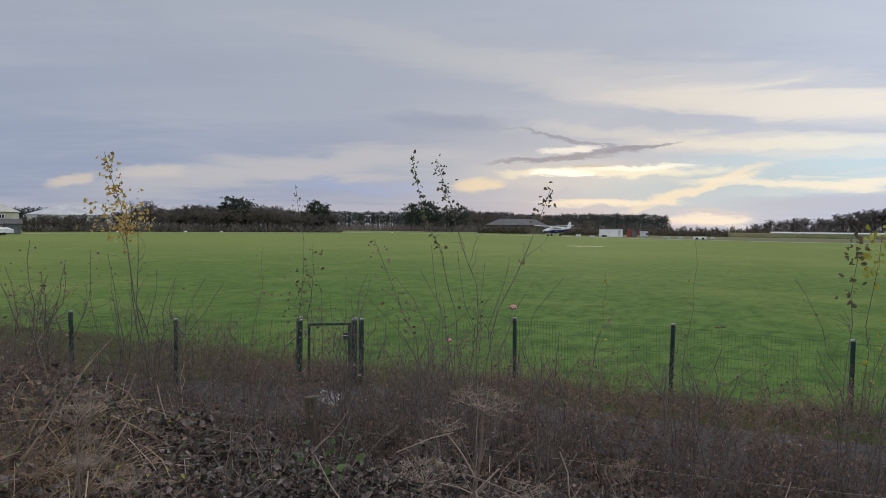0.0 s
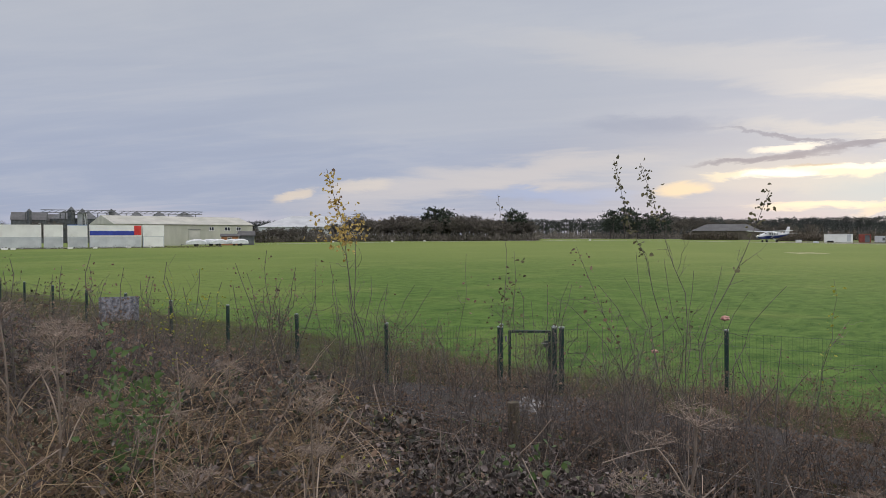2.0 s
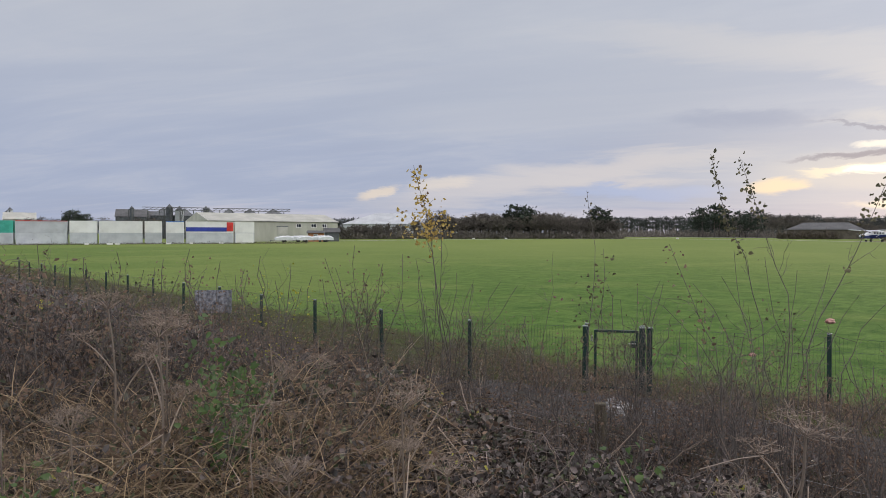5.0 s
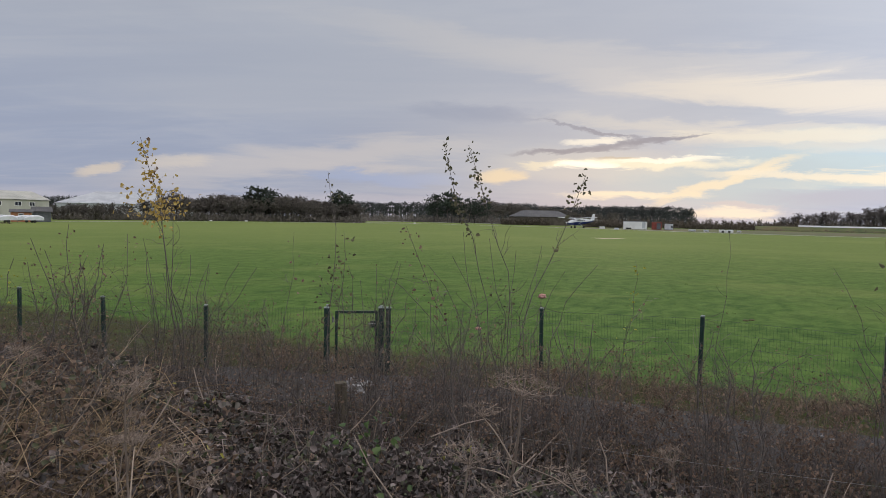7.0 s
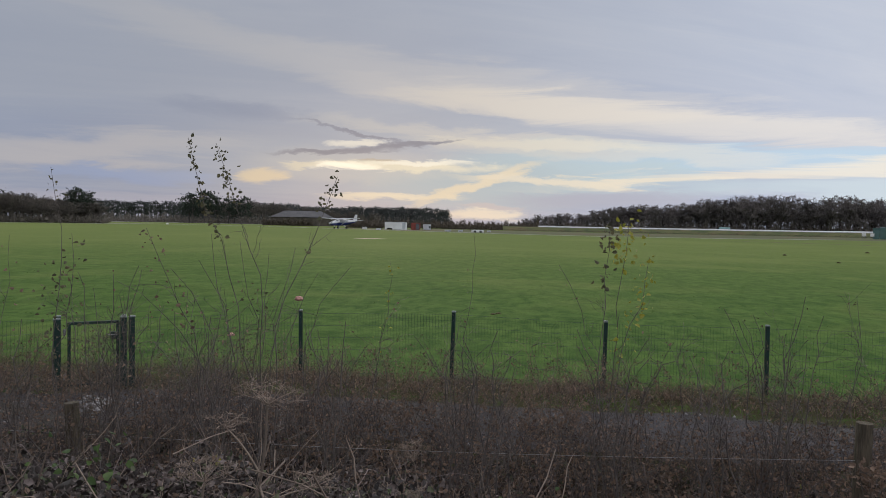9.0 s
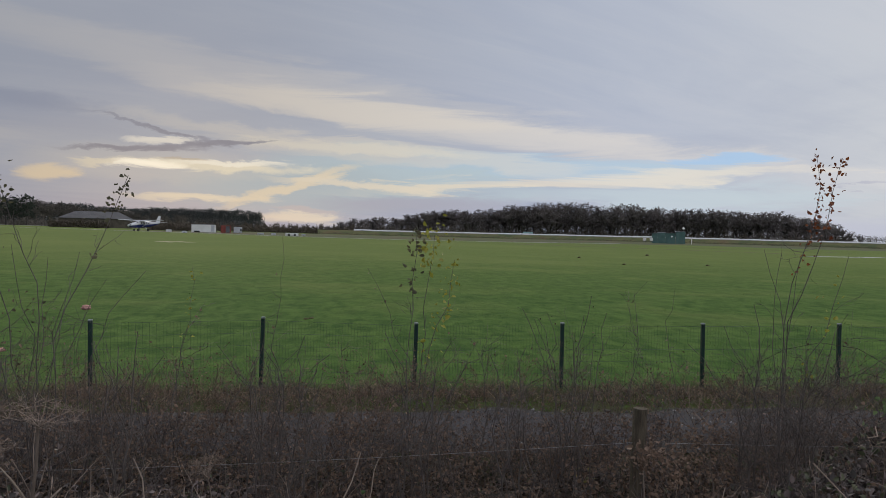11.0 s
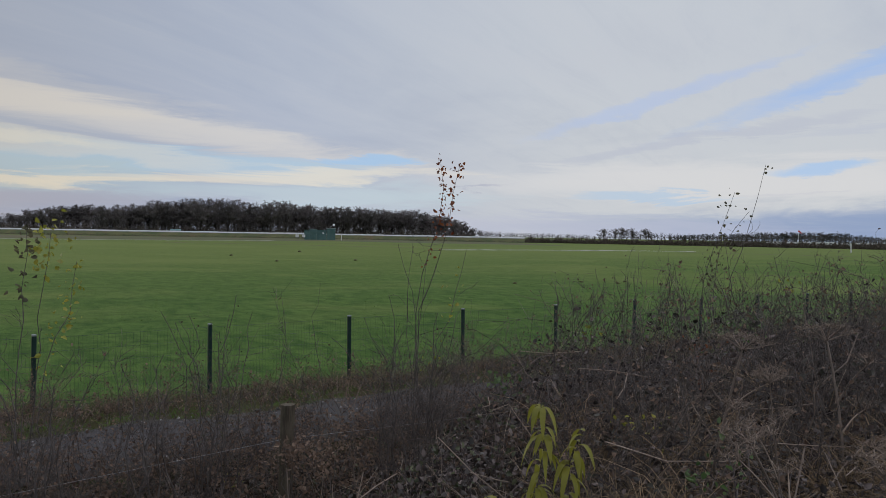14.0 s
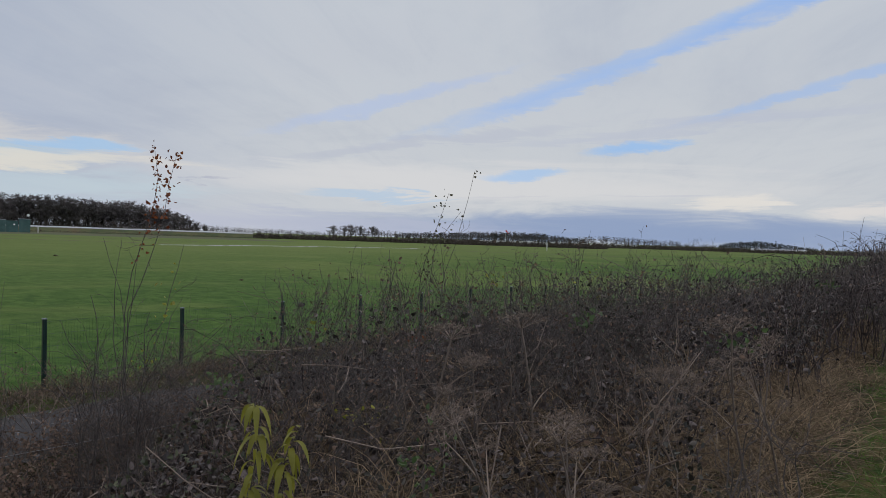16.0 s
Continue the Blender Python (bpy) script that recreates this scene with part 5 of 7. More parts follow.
aircraft()
small_box_thing("box_trailer", 13.4, 232, 7.2, 2.4, 2.35, M["white_paint"], "white box trailer beside the field's edge", "trailer",
                (("wheel_arch", -2.0, -1.2, 0.25, 1.6, 0.1, 0.5, M["rubber"]), ("door", 2.6, -1.22, 1.3, 1.0, 0.06, 1.9, M["grey_paint"]), ("roof_edge", 0, -1.2, 2.38, 7.3, 0.1, 0.12, M["grey_paint"])))
small_box_thing("tool_container", 15.0, 234, 3.0, 2.4, 2.3, M["dull_red"], "small dull red container beside a trailer", "container",
                (("door", 0.6, -1.22, 1.1, 1.2, 0.06, 2.0, M["dark_metal"]),))
small_box_thing("fuel_bowser", 15.9, 236, 2.6, 2.0, 1.9, M["grey_paint"], "small grey fuel tank on skids", "tank",
                (("skid", 0, -0.9, 0.1, 2.8, 0.2, 0.2, M["dark_metal"]), ("pump", 0.9, -1.05, 1.0, 0.6, 0.2, 0.8, M["dark_metal"])))
small_box_thing("crate", 10.9, 224, 1.6, 1.0, 0.7, M["white_paint"], "low white crate on the grass", "crate", (("lid", 0, 0, 0.72, 1.7, 1.1, 0.08, M["grey_paint"]),))
small_box_thing("flatbed_trailer", 20.0, 205, 3.6, 1.8, 0.75, M["white_paint"], "low pale flatbed trailer on the grass", "trailer",
                (("wheel", -0.8, -0.95, 0.25, 0.6, 0.12, 0.5, M["rubber"]), ("wheel", 0.8, -0.95, 0.25, 0.6, 0.12, 0.5, M["rubber"])))
for a_, w_ in ((12.0, 0.5), (17.6, 0.7), (18.6, 0.5), (20.9, 0.4)):
    small_box_thing("marker_board", a_, 215, 1.4 * w_ * 2, 0.4, 0.5, M["grey_paint"], "small grey marker board on the grass", "marker", (("foot", 0, 0, 0.04, w_, 0.7, 0.08, M["dark_metal"]),))

# the road on its low bank, with a pale barrier
ROAD_R = 300
bank_pts = [polar(a_, ROAD_R) for a_ in np.linspace(22.0, 66.0, 32)]
bx = np.array(bank_pts)
inn = unit(-bx)
gz = height(bx[:, 0], bx[:, 1])
rows_ = [np.concatenate([bx + inn * off, (gz + zz)[:, None]], 1) for off, zz in ((7.0, -0.1), (3.0, 1.0), (0.8, 1.75), (-8.0, 1.8))]
V = np.stack(rows_, 1).reshape(-1, 3)
q = np.arange(len(bx) - 1)[:, None] * 4 + np.arange(3)[None]
T = np.concatenate([np.stack([q, q + 1, q + 5], -1).reshape(-1, 3), np.stack([q, q + 5, q + 4], -1).reshape(-1, 3)])
tagged(piece("road_bank", V, T, M["rough"], kind="structure", smooth=True), label="dark rough bank carrying a road", category="bank")
rail = thing("road_barrier", Matrix.Identity(4), "long pale roadside barrier on a bank", "barrier")
for p0, p1, z0 in list(zip(bx, bx[1:], gz))[2:]:
    bm = bmesh.new()
    m_ = (p0 + p1) / 2
    ang = math.atan2(*(p1 - p0)[::-1])
    half_ = float(np.linalg.norm(p1 - p0)) / 2
    prism = [bm.verts.new((sx * half_, yy, zz)) for sx in (-1, 1) for yy, zz in ((-0.8, 1.75), (-0.8, 1.95), (0.5, 2.36), (0.9, 2.36), (0.9, 1.75))]
    for k_ in range(5):
        bm.faces.new((prism[k_], prism[(k_ + 1) % 5], prism[5 + (k_ + 1) % 5], prism[5 + k_]))
    bm.faces.new(prism[4::-1])
    bm.faces.new(prism[5:])
    bmesh.ops.recalc_face_normals(bm, faces=bm.faces)
    o = part("barrier_length", bm, M["barrier"], rail)
    o.matrix_local = Matrix.Translation((*m_, float(z0) - rng.uniform(0, 0.12))) @ Matrix.Rotation(ang, 4, "Z")
    bm = bmesh.new()
    box(bm, 0, -0.86, 1.75, 0.2, 0.12, 0.4)
    part("barrier_post", bm, M["dark_metal"], o)
scrub_band("bank_grass", 21, 67, 295, 8, 1.3, 5200, M["scrub"], "dark rough grass along the road's bank")


def van(a0):
    x, y = polar(a0, 305)
    t = thing("van", Matrix.Translation((x, y, ground_at(x, y) + 0.95)) @ Matrix.Rotation(radians(-a0), 4, "Z"), "pale blue van on the road behind the barrier", "van")
    bm = bmesh.new()
    box(bm, 0.6, 0, 1.25, 4.2, 1.9, 1.7, 0.1)
    box(bm, -2.2, 0, 0.95, 1.5, 1.85, 1.1, 0.15)
    part("body", bm, M["pale_teal"], t)
    bm = bmesh.new()
    box(bm, -1.75, 0, 1.65, 0.7, 1.7, 0.5, 0.1)
    part("windscreen", bm, M["glass"], t)
    for wx in (-2.0, 1.8):
        bm = bmesh.new()
        cyl(bm, (wx, -0.98, 0.34), (wx, -0.7, 0.34), 0.34, sides=14)
        part("wheel", bm, M["rubber"], t)


van(38.7)


def green_cabin():
    x, y = polar(49.6, 242)
    t = thing("site_cabin", Matrix.Translation((x, y, ground_at(x, y))) @ Matrix.Rotation(radians(-49.6), 4, "Z"), "dull green site cabin in joined sections", "cabin")
    for q, (cx, w, h) in enumerate(((-4.3, 1.7, 3.1), (-2.2, 2.5, 3.5), (0.6, 3.1, 3.2), (3.7, 3.0, 3.85))):
        bm = bmesh.new()
        box(bm, cx, 0, h / 2, w - 0.06, 3.0, h, 0.03)
        s_ = part("section", bm, M["green_cabin"], t)
        bm = bmesh.new()
        box(bm, cx, 0, h + 0.05, w + 0.05, 3.2, 0.12)
        part("roof_lip", bm, M["grey_paint"] if q in (1, 3) else M["green_cabin"], s_)
    bm = bmesh.new()
    cyl(bm, (4.6, 0, 3.8), (4.6, 0, 4.6), 0.06, sides=6)
    mast = part("mast", bm, M["bare_metal"], t)
    bm = bmesh.new()
    bmesh.ops.create_icosphere(bm, subdivisions=2, radius=0.42, matrix=Matrix.Translation((4.6, 0, 5.0)))
    part("white_dome", bm, M["white_paint"], mast, "round white radome", smooth=True)
    bm = bmesh.new()
    cyl(bm, (1.1, -1.55, 2.2), (1.1, -1.65, 2.3), 0.25, sides=10)
    part("dish", bm, M["white_paint"], t, "small white dish")
    for a0, w_, h_ in ((47.85, 1.1, 1.5), (48.35, 1.0, 1.5)):
        small_box_thing("notice_board", a0, 240, w_, 0.1, 0.9, M["white_paint"], "white notice board on short legs", "sign",
                        (("leg", -0.35, 0, -0.2, 0.08, 0.08, 1.2, M["dark_metal"]), ("leg", 0.35, 0, -0.2, 0.08, 0.08, 1.2, M["dark_metal"]))).location.z += 0.75
    small_box_thing("white_post", 51.3, 238, 0.25, 0.25, 2.0, M["white_paint"], "short white post beside green cabin", "post", (("cap", 0, 0, 2.05, 0.35, 0.35, 0.1, M["white_paint"]),))


green_cabin()
small_box_thing("white_post", 89.3, 205, 0.3, 0.3, 2.2, M["white_paint"], "slim white marker post in the grass", "post", (("cap", 0, 0, 2.25, 0.4, 0.4, 0.1, M["white_paint"]),))
for a0 in np.arange(84.2, 96.6, 0.62):
    small_box_thing("caravan", float(a0) + rng.uniform(-0.1, 0.1), 560 + rng.uniform(-20, 20), rng.uniform(3.8, 6.4), 2.2, rng.uniform(2.0, 2.6), M["white_paint"],
                    "white static caravan in a distant row", "caravan", (("window", 0.8, -1.12, 1.6, 1.4, 0.06, 0.6, M["glass"]), ("base", 0, -0.9, 0.15, 3.2, 0.3, 0.3, M["dark_metal"])), group="row of white caravans")
x0, y0 = polar(104.4, 520)
shed("greenhouse", x0, y0, 106 + 90, 33, 12, 1.5, 2.2, M["white_paint"], M["white_roof"], "long low white shed at the far hedge")


def windsock():
    x, y = polar(86.0, 430)
    t = thing("windsock", Matrix.Translation((x, y, ground_at(x, y))), "orange red windsock on a tall pole", "windsock")
    bm = bmesh.new()
    cyl(bm, (0, 0, 0), (0, 0, 8.6), 0.09, 0.05, 6)
    part("pole", bm, M["white_paint"], t)
    bm = bmesh.new()
    cyl(bm, (0, 0, 8.4), (2.0, -1.4, 6.9), 0.45, 0.2, 10)
    part("sock", bm, M["red_paint"], t)


windsock()


# ---- the overgrown bank ----
def thicket_top(s, n):
    """How high the bramble stands, along (s) and across (n) the bank."""
    ridge_z = np.interp(s, [-16, -9, -6.5, -5.2, -2.5, -0.5, 2.2, 4.0, 5.3, 7.2, 9.6, 13.8, 17, 40], [1.50, 1.52, 1.55, 1.46, 1.30, 1.02, 0.74, 1.40, 1.86, 1.98, 2.02, 2.32, 2.75, 2.95])
    edge = np.interp(s, [-12, -3, 0, 2.6, 5, 8, 10.5, 14, 20], [6.7, 6.6, 6.5, 6.3, 7.6, 7.8, 6.6, 4.6, 3.8])
    fall = smooth01((edge - n) / np.interp(s, [-3, 3], [3.6, 2.5]))
    lump = 0.13 * np.sin(s * 1.7 + n) + 0.10 * np.sin(s * 3.9 - n * 2.3) + 0.06 * np.sin(n * 5.1 + s * 6.3)
    brow = 0.62 * smooth01((-5.2 - s) / 3.0) * smooth01((2.7 - n) / 1.5)
    return ridge_z * fall + lump * fall + brow


def thicket_places(count, near=1.7, far=30.0, lo=-64.0, hi=118.0, r=rng, bias=1.0):
    """Places over the bank, thickest where the ground is nearest."""
    out = []
    have = 0
    while have < count:
        a_ = np.radians(r.uniform(lo, hi, count * 2))
        d_ = near * (far / near) ** (r.uniform(0, 1, count * 2) ** bias)
        x, y = d_ * np.sin(a_), d_ * np.cos(a_)
        s, n = to_sn(x, y)
        path = np.where(s > 1.5, 1.25 + 0.25 * np.sin(s * 1.3), -4.0)
        path = np.where(s > 11, 0.2 - (s - 11) * 0.35, path)
        ok = (n < 7.7) & (n > path)
        out.append(np.stack([x, y, s, n, d_], -1)[ok])
        have += int(ok.sum())
    return np.concatenate(out)[:count]


def arched(places, reach, rise, points=8, wobble=0.025, peak=0.66):
    """Arching canes from the ground to the thicket's top."""
    x, y, s, n, d_ = places.T
    c = len(x)
    z0 = height(x, y)
    tall = np.maximum(thicket_top(s, n) - z0, 0.12) * rise
    phi = rng.uniform(0, 2 * np.pi, c)
    length = (tall * rng.uniform(*reach, c) + 0.1)
    u = np.linspace(0, 1, points)[None, :]
    out_ = length[:, None] * u ** 1.25
    z = z0[:, None] + tall[:, None] * (1 - ((u - peak) / peak) ** 2)
    P = np.stack([x[:, None] + np.cos(phi)[:, None] * out_, y[:, None] + np.sin(phi)[:, None] * out_, z], -1)
    P += rng.normal(0, 1, P.shape) * wobble * u[..., None]
    return P


def fat(places, base, points, taper=0.4):
    d_ = places[:, 4]
    return (base * (0.75 + d_ / 14.0) * rng.uniform(0.55, 1.35, len(d_)))[:, None] * np.linspace(1, taper, points)[None]


def stuff(name, mesh_bits, mats, label, category):
    v, t, i_ = joined(*mesh_bits)
    ob = piece(name, v, t, mats, kind="stuff", index=i_)
    return tagged(ob, label=label, category=category)


# canes, live and dead
p1 = thicket_places(4600)
c1 = arched(p1, (0.35, 1.5), np.where(p1[:, 2] > 3.5, rng.uniform(0.5, 0.90, len(p1)), rng.uniform(0.55, 1.06, len(p1))))
p2 = thicket_places(1700)
c2 = arched(p2, (0.1, 0.8), rng.uniform(0.5, 1.22, len(p2)), points=6, peak=0.95)
stuff("bramble_canes", [tubes(c1, fat(p1, 0.0042, 8)), tubes(c2, fat(p2, 0.0034, 6))], [M["cane"], M["dead_cane"]], "tangled brown bramble canes over the bank", "bramble")
# the taller hedge where the bank runs on, and the far end of the thicket
p3 = thicket_places(4200, 9.0, 36.0, 92, 122)
c3 = arched(p3, (0.1, 0.7), rng.uniform(0.5, 1.1, len(p3)), points=6, peak=0.9, wobble=0.05)
p4 = thicket_places(1800, 6.0, 22.0, -68, -36)
c4 = arched(p4, (0.1, 0.8), rng.uniform(0.5, 1.15, len(p4)), points=6, peak=0.9, wobble=0.04)
host3 = c3[rng.integers(0, len(c3), 16000), rng.integers(1, 6, 16000)]
host4 = c4[rng.integers(0, len(c4), 7000), rng.integers(1, 6, 7000)]
stuff("hedge_growth", [tubes(c3, fat(p3, 0.0042, 6)), tubes(c4, fat(p4, 0.0038, 6)),
                       leaves(host3 + rng.normal(0, 0.08, host3.shape), rng.normal(size=host3.shape), 0.040 * rng.uniform(0.5, 1.4, len(host3))),
                       leaves(host4 + rng.normal(0, 0.06, host4.shape), rng.normal(size=host4.shape), 0.050 * rng.uniform(0.5, 1.4, len(host4)))],
      [M["cane"], M["cane"], M["leaf"], M["brown_leaf"]], "dark tangled hedge growing on the bank", "hedge")
# fine side twigs
host = c1[rng.integers(0, len(c1), 11000), rng.integers(2, 8, 11000)]
host = host + rng.normal(0, 0.05, host.shape)
way_ = unit(rng.normal(size=host.shape) + [0, 0, 0.55])
ln = rng.uniform(0.08, 0.42, len(host))[:, None] * (0.7 + np.linalg.norm(host[:, :2], axis=1, keepdims=True) / 14)
mid = host + way_ * ln * 0.5 + rng.normal(0, 0.02, host.shape)
dist = np.linalg.norm(host[:, :2], axis=1)
tw_r = (0.0013 * (0.8 + dist / 7))[:, None] * np.array([[1.0, 0.8, 0.45]])
half = len(host) * 3 // 4
tw = np.stack([host, mid, host + way_ * ln], 1)
stuff("bramble_twigs", [tubes(tw[:half], tw_r[:half]), tubes(tw[half:], tw_r[half:])], [M["cane"], M["dead_cane"]], "fine bare twigs standing out of the brambles", "twigs")


# leaves
def leaf_cloud(count, size, depth=(0.3, 1.02), lo=-64, hi=118, near=1.7, far=30.0, bias=1.0):
    p = thicket_places(count, near, far, lo, hi, bias=bias)
    x, y, s, n, d_ = p.T
    z0 = height(x, y)
    top = thicket_top(s, n)
    at = np.stack([x, y, z0 + np.maximum(top - z0, 0.1) * rng.uniform(*depth, count)], -1)
    return leaves(at, rng.normal(size=(count, 3)) + [0, 0, 0.15], size * rng.uniform(0.5, 1.35, count) * np.clip(0.36 + d_ / 9, 0.5, 1.0), 0.7, 0.3)


def leaf_sprays(count, per, size, spread, lo=-64, hi=118, near=1.9, far=12.0, lift=0.0):
    p = thicket_places(count, near, far, lo, hi)
    x, y, s, n, d_ = np.repeat(p, per, 0).T
    c = count * per
    z = thicket_top(s, n) + lift + rng.normal(0, spread * 0.6, c) - 0.04
    at = np.stack([x + rng.normal(0, spread, c), y + rng.normal(0, spread, c), np.maximum(z, height(x, y) + 0.02)], -1)
    return leaves(at, rng.normal(size=(c, 3)) + [0, 0, 0.2], size * rng.uniform(0.6, 1.3, c) * (0.7 + d_ / 12), 0.75, 0.25)


def trios(hosts, size):
    """Leaflets in threes, spreading from one short stalk."""
    n = len(hosts)
    face = unit(rng.normal(size=(n, 3)) + [0, 0, 0.5])
    ahead = unit(np.cross(face, rng.normal(size=(n, 3))))
    aside = np.cross(face, ahead)
    sz = size * rng.uniform(0.6, 1.35, n) * np.clip(0.36 + np.linalg.norm(hosts[:, :2], axis=1) / 9, 0.5, 1.0)
    bits = []
    for turn, k in ((0.0, 1.0), (1.15, 0.85), (-1.15, 0.85)):
        bits.append(leaves(hosts + ahead * 0.006, ahead * math.cos(turn) + aside * math.sin(turn) + rng.normal(0, 0.12, (n, 3)), sz * k, 0.78, 0.22))
    v, t, _ = joined(*bits)
    return v, t


host = c1[rng.integers(0, len(c1), 17000), rng.integers(3, 8, 17000)]
host_s, host_n = to_sn(host[:, 0], host[:, 1])
host = host[(host_s < 3.0) | (host[:, 2] < thicket_top(host_s, host_n) - 0.14)]
on_cane = trios(host + rng.normal(0, 0.035, host.shape), 0.040)
stuff("bramble_leaves", [leaf_cloud(40000, 0.054, (0.35, 0.98)), on_cane, leaf_cloud(11000, 0.044, (0.2, 1.0)), leaf_cloud(9000, 0.052, (0.55, 1.02), lo=-64, hi=-16, near=2.2, far=14.0), leaf_cloud(9000, 0.046, (0.72, 1.02), near=2.0, far=14.0, hi=70), leaf_cloud(17000, 0.050, (0.5, 1.0), lo=-30, hi=22, near=2.4, far=8.5), leaf_sprays(26, 34, 0.046, 0.12), leaf_sprays(24, 10, 0.036, 0.10, lift=0.03)],
      [M["leaf"], M["leaf"], M["brown_leaf"], M["brown_leaf"], M["olive_leaf"], M["leaf"], M["green_leaf"], M["lime_leaf"]], "dull green and purple bramble leaves on the bank", "leaves")


# dry grass
def blades(base, way_, length, width, droop, points=4):
    """Curved ribbons of grass."""
    n = len(base)
    u = np.linspace(0, 1, points)
    way_ = unit(way_)
    side = unit(np.cross(way_, rng.normal(size=(n, 3))))
    flat_ = unit(way_ * [1, 1, 0] + rng.normal(0, 0.1, (n, 3)) * [1, 1, 0])
    L, droop = np.broadcast_to(length, n)[:, None], np.broadcast_to(droop, n)[:, None]
    P = base[:, None] + way_[:, None] * (L * u)[..., None] + flat_[:, None] * (L * droop * u ** 2)[..., None]
    P[..., 2] -= (L * droop * 0.75 * u ** 2.2)
    W_ = (np.broadcast_to(width, n)[:, None] * (1 - 0.85 * u))[..., None] * side[:, None]
    V = np.stack([P - W_, P + W_], 2).reshape(-1, 3)
    b = (np.arange(n) * points * 2)[:, None] + (np.arange(points - 1) * 2)[None]
    T = np.concatenate([np.stack([b, b + 1, b + 3], -1).reshape(-1, 3), np.stack([b, b + 3, b + 2], -1).reshape(-1, 3)])
    return V, T


def tussocks(places, per, length, width, spread, top_share=0.55):
    x, y, s, n, d_ = np.repeat(places, per, 0).T
    c = len(x)
    x, y = x + rng.normal(0, spread, c), y + rng.normal(0, spread, c)
    z0 = height(x, y)
    z = z0 + np.maximum(thicket_top(s, n) - z0, 0) * top_share * np.repeat(rng.uniform(0.4, 1.0, len(places)), per)
    return blades(np.stack([x, y, z], -1), rng.normal(0, 0.55, (c, 3)) + [0, 0, 1], length * rng.uniform(0.5, 1.3, c), width * (0.8 + d_ / 10), rng.uniform(0.2, 0.9, c))


def path_edge(count, s0, s1, n0, n1):
    s, n = rng.uniform(s0, s1, count), rng.uniform(n0, n1, count)
    x, y = from_sn(s, n)
    p = np.stack([x, y, s, n, np.hypot(x, y)], -1)
    return p[p[:, 4] > 1.6]


left_side = thicket_places(430, 1.9, 5.8, -64, -25)
mid_side = thicket_places(45, 2.0, 5.5, -14, 60)
right_side = thicket_places(130, 2.2, 7.0, 68, 108)
margin = path_edge(520, 2.2, 14, 0.75, 2.3)
stuff("dry_grass", [tussocks(left_side, 24, 0.42, 0.0032, 0.10, 0.85), tussocks(mid_side, 16, 0.36, 0.0026, 0.09), tussocks(right_side, 34, 0.45, 0.0030, 0.10), tussocks(margin, 34, 0.36, 0.0030, 0.13, 0.0)],
      [M["straw"], M["straw"], M["straw"], M["straw"]], "pale dry grass lying through the brambles", "grass")
turf_places = path_edge(800, 2.5, 16, -3.2, 1.1)
stuff("bank_turf", [tussocks(turf_places, 30, 0.12, 0.0024, 0.12, 0.0), tussocks(turf_places[::3], 12, 0.16, 0.0024, 0.12, 0.0)], [M["tuft"], M["straw"]], "short rough green turf on the bank's path", "grass")


# weeds at the foot of the mesh fence, and the grass behind it
def verge(count, s0, s1, n0, n1, length, width, mat_up=1.0):
    s, n = rng.uniform(s0, s1, count), rng.uniform(n0, n1, count)
    clump = 0.5 + 0.5 * np.sin(s * 2.3 + np.sin(n * 3)) * np.sin(s * 0.9 + 1.3)
    x, y = from_sn(s, n)
    base = np.stack([x, y, height(x, y) - 0.01], -1)
    return blades(base, rng.normal(0, 0.45, (count, 3)) + [0, 0, mat_up], length * (0.22 + 1.0 * clump ** 1.6) * rng.uniform(0.4, 1.3, count), width, rng.uniform(0.1, 0.7, count))


stuff("fence_weeds", [verge(6500, -4.5, 26, 10.5, 11.5, 0.42, 0.006), verge(2600, -24, -8, 7.6, 8.2, 0.40, 0.006), verge(1300, -9, -4.5, 9.4, 10.6, 0.36, 0.006),
                      verge(2200, -4.5, 26, 10.7, 11.9, 0.36, 0.005), verge(4200, -6, 26, 10.0, 10.9, 0.16, 0.006), verge(3600, -4, 20, 7.2, 8.3, 0.50, 0.005), verge(7000, 4.5, 32, 6.6, 10.4, 0.62, 0.006)],
      [M["weed"], M["weed"], M["weed"], M["straw"], M["tuft"], M["weed"], M["weed"]], "brown dead weeds along the fence's foot", "weeds")
s, n = rng.uniform(-30, 45, 42000), 7.9 + 26 * rng.uniform(0, 1, 42000) ** 1.7
x, y = from_sn(s, n)
keep = ~((np.abs(n - 9.1) < 1.0) & (s > -6)) & ~((s < -8) & (n < 8.4))
x, y, s, n = x[keep], y[keep], s[keep], n[keep]
patch_ = np.sin(x * 0.9 + np.sin(y * 0.6)) * np.sin(y * 1.3 + 0.6 * np.sin(x * 0.7))
grow = np.clip(0.55 + 0.6 * patch_, 0.15, 1.2)
stuff("field_grass", [blades(np.stack([x, y, height(x, y) - 0.01], -1), rng.normal(0, 0.5, (len(x), 3)) + [0, 0, 0.8], 0.085 * grow * rng.uniform(0.5, 1.3, len(x)), 0.006, 0.5, 3)],
      [M["tuft"]], "tufts of mown green grass on the airfield", "grass")
# thin crooked brush standing before the track and at the fence's foot
def crooked(base, way_, length, points, bend=0.30):
    """Paths that wander off their first direction."""
    n = len(base)
    step = np.broadcast_to(length, n)[:, None] / (points - 1)
    P, d = [base], unit(way_)
    for _ in range(points - 1):
        P.append(P[-1] + d * step)
        d = unit(d + rng.normal(0, bend, (n, 3)) + [0, 0, 0.10])
    return np.stack(P, 1)


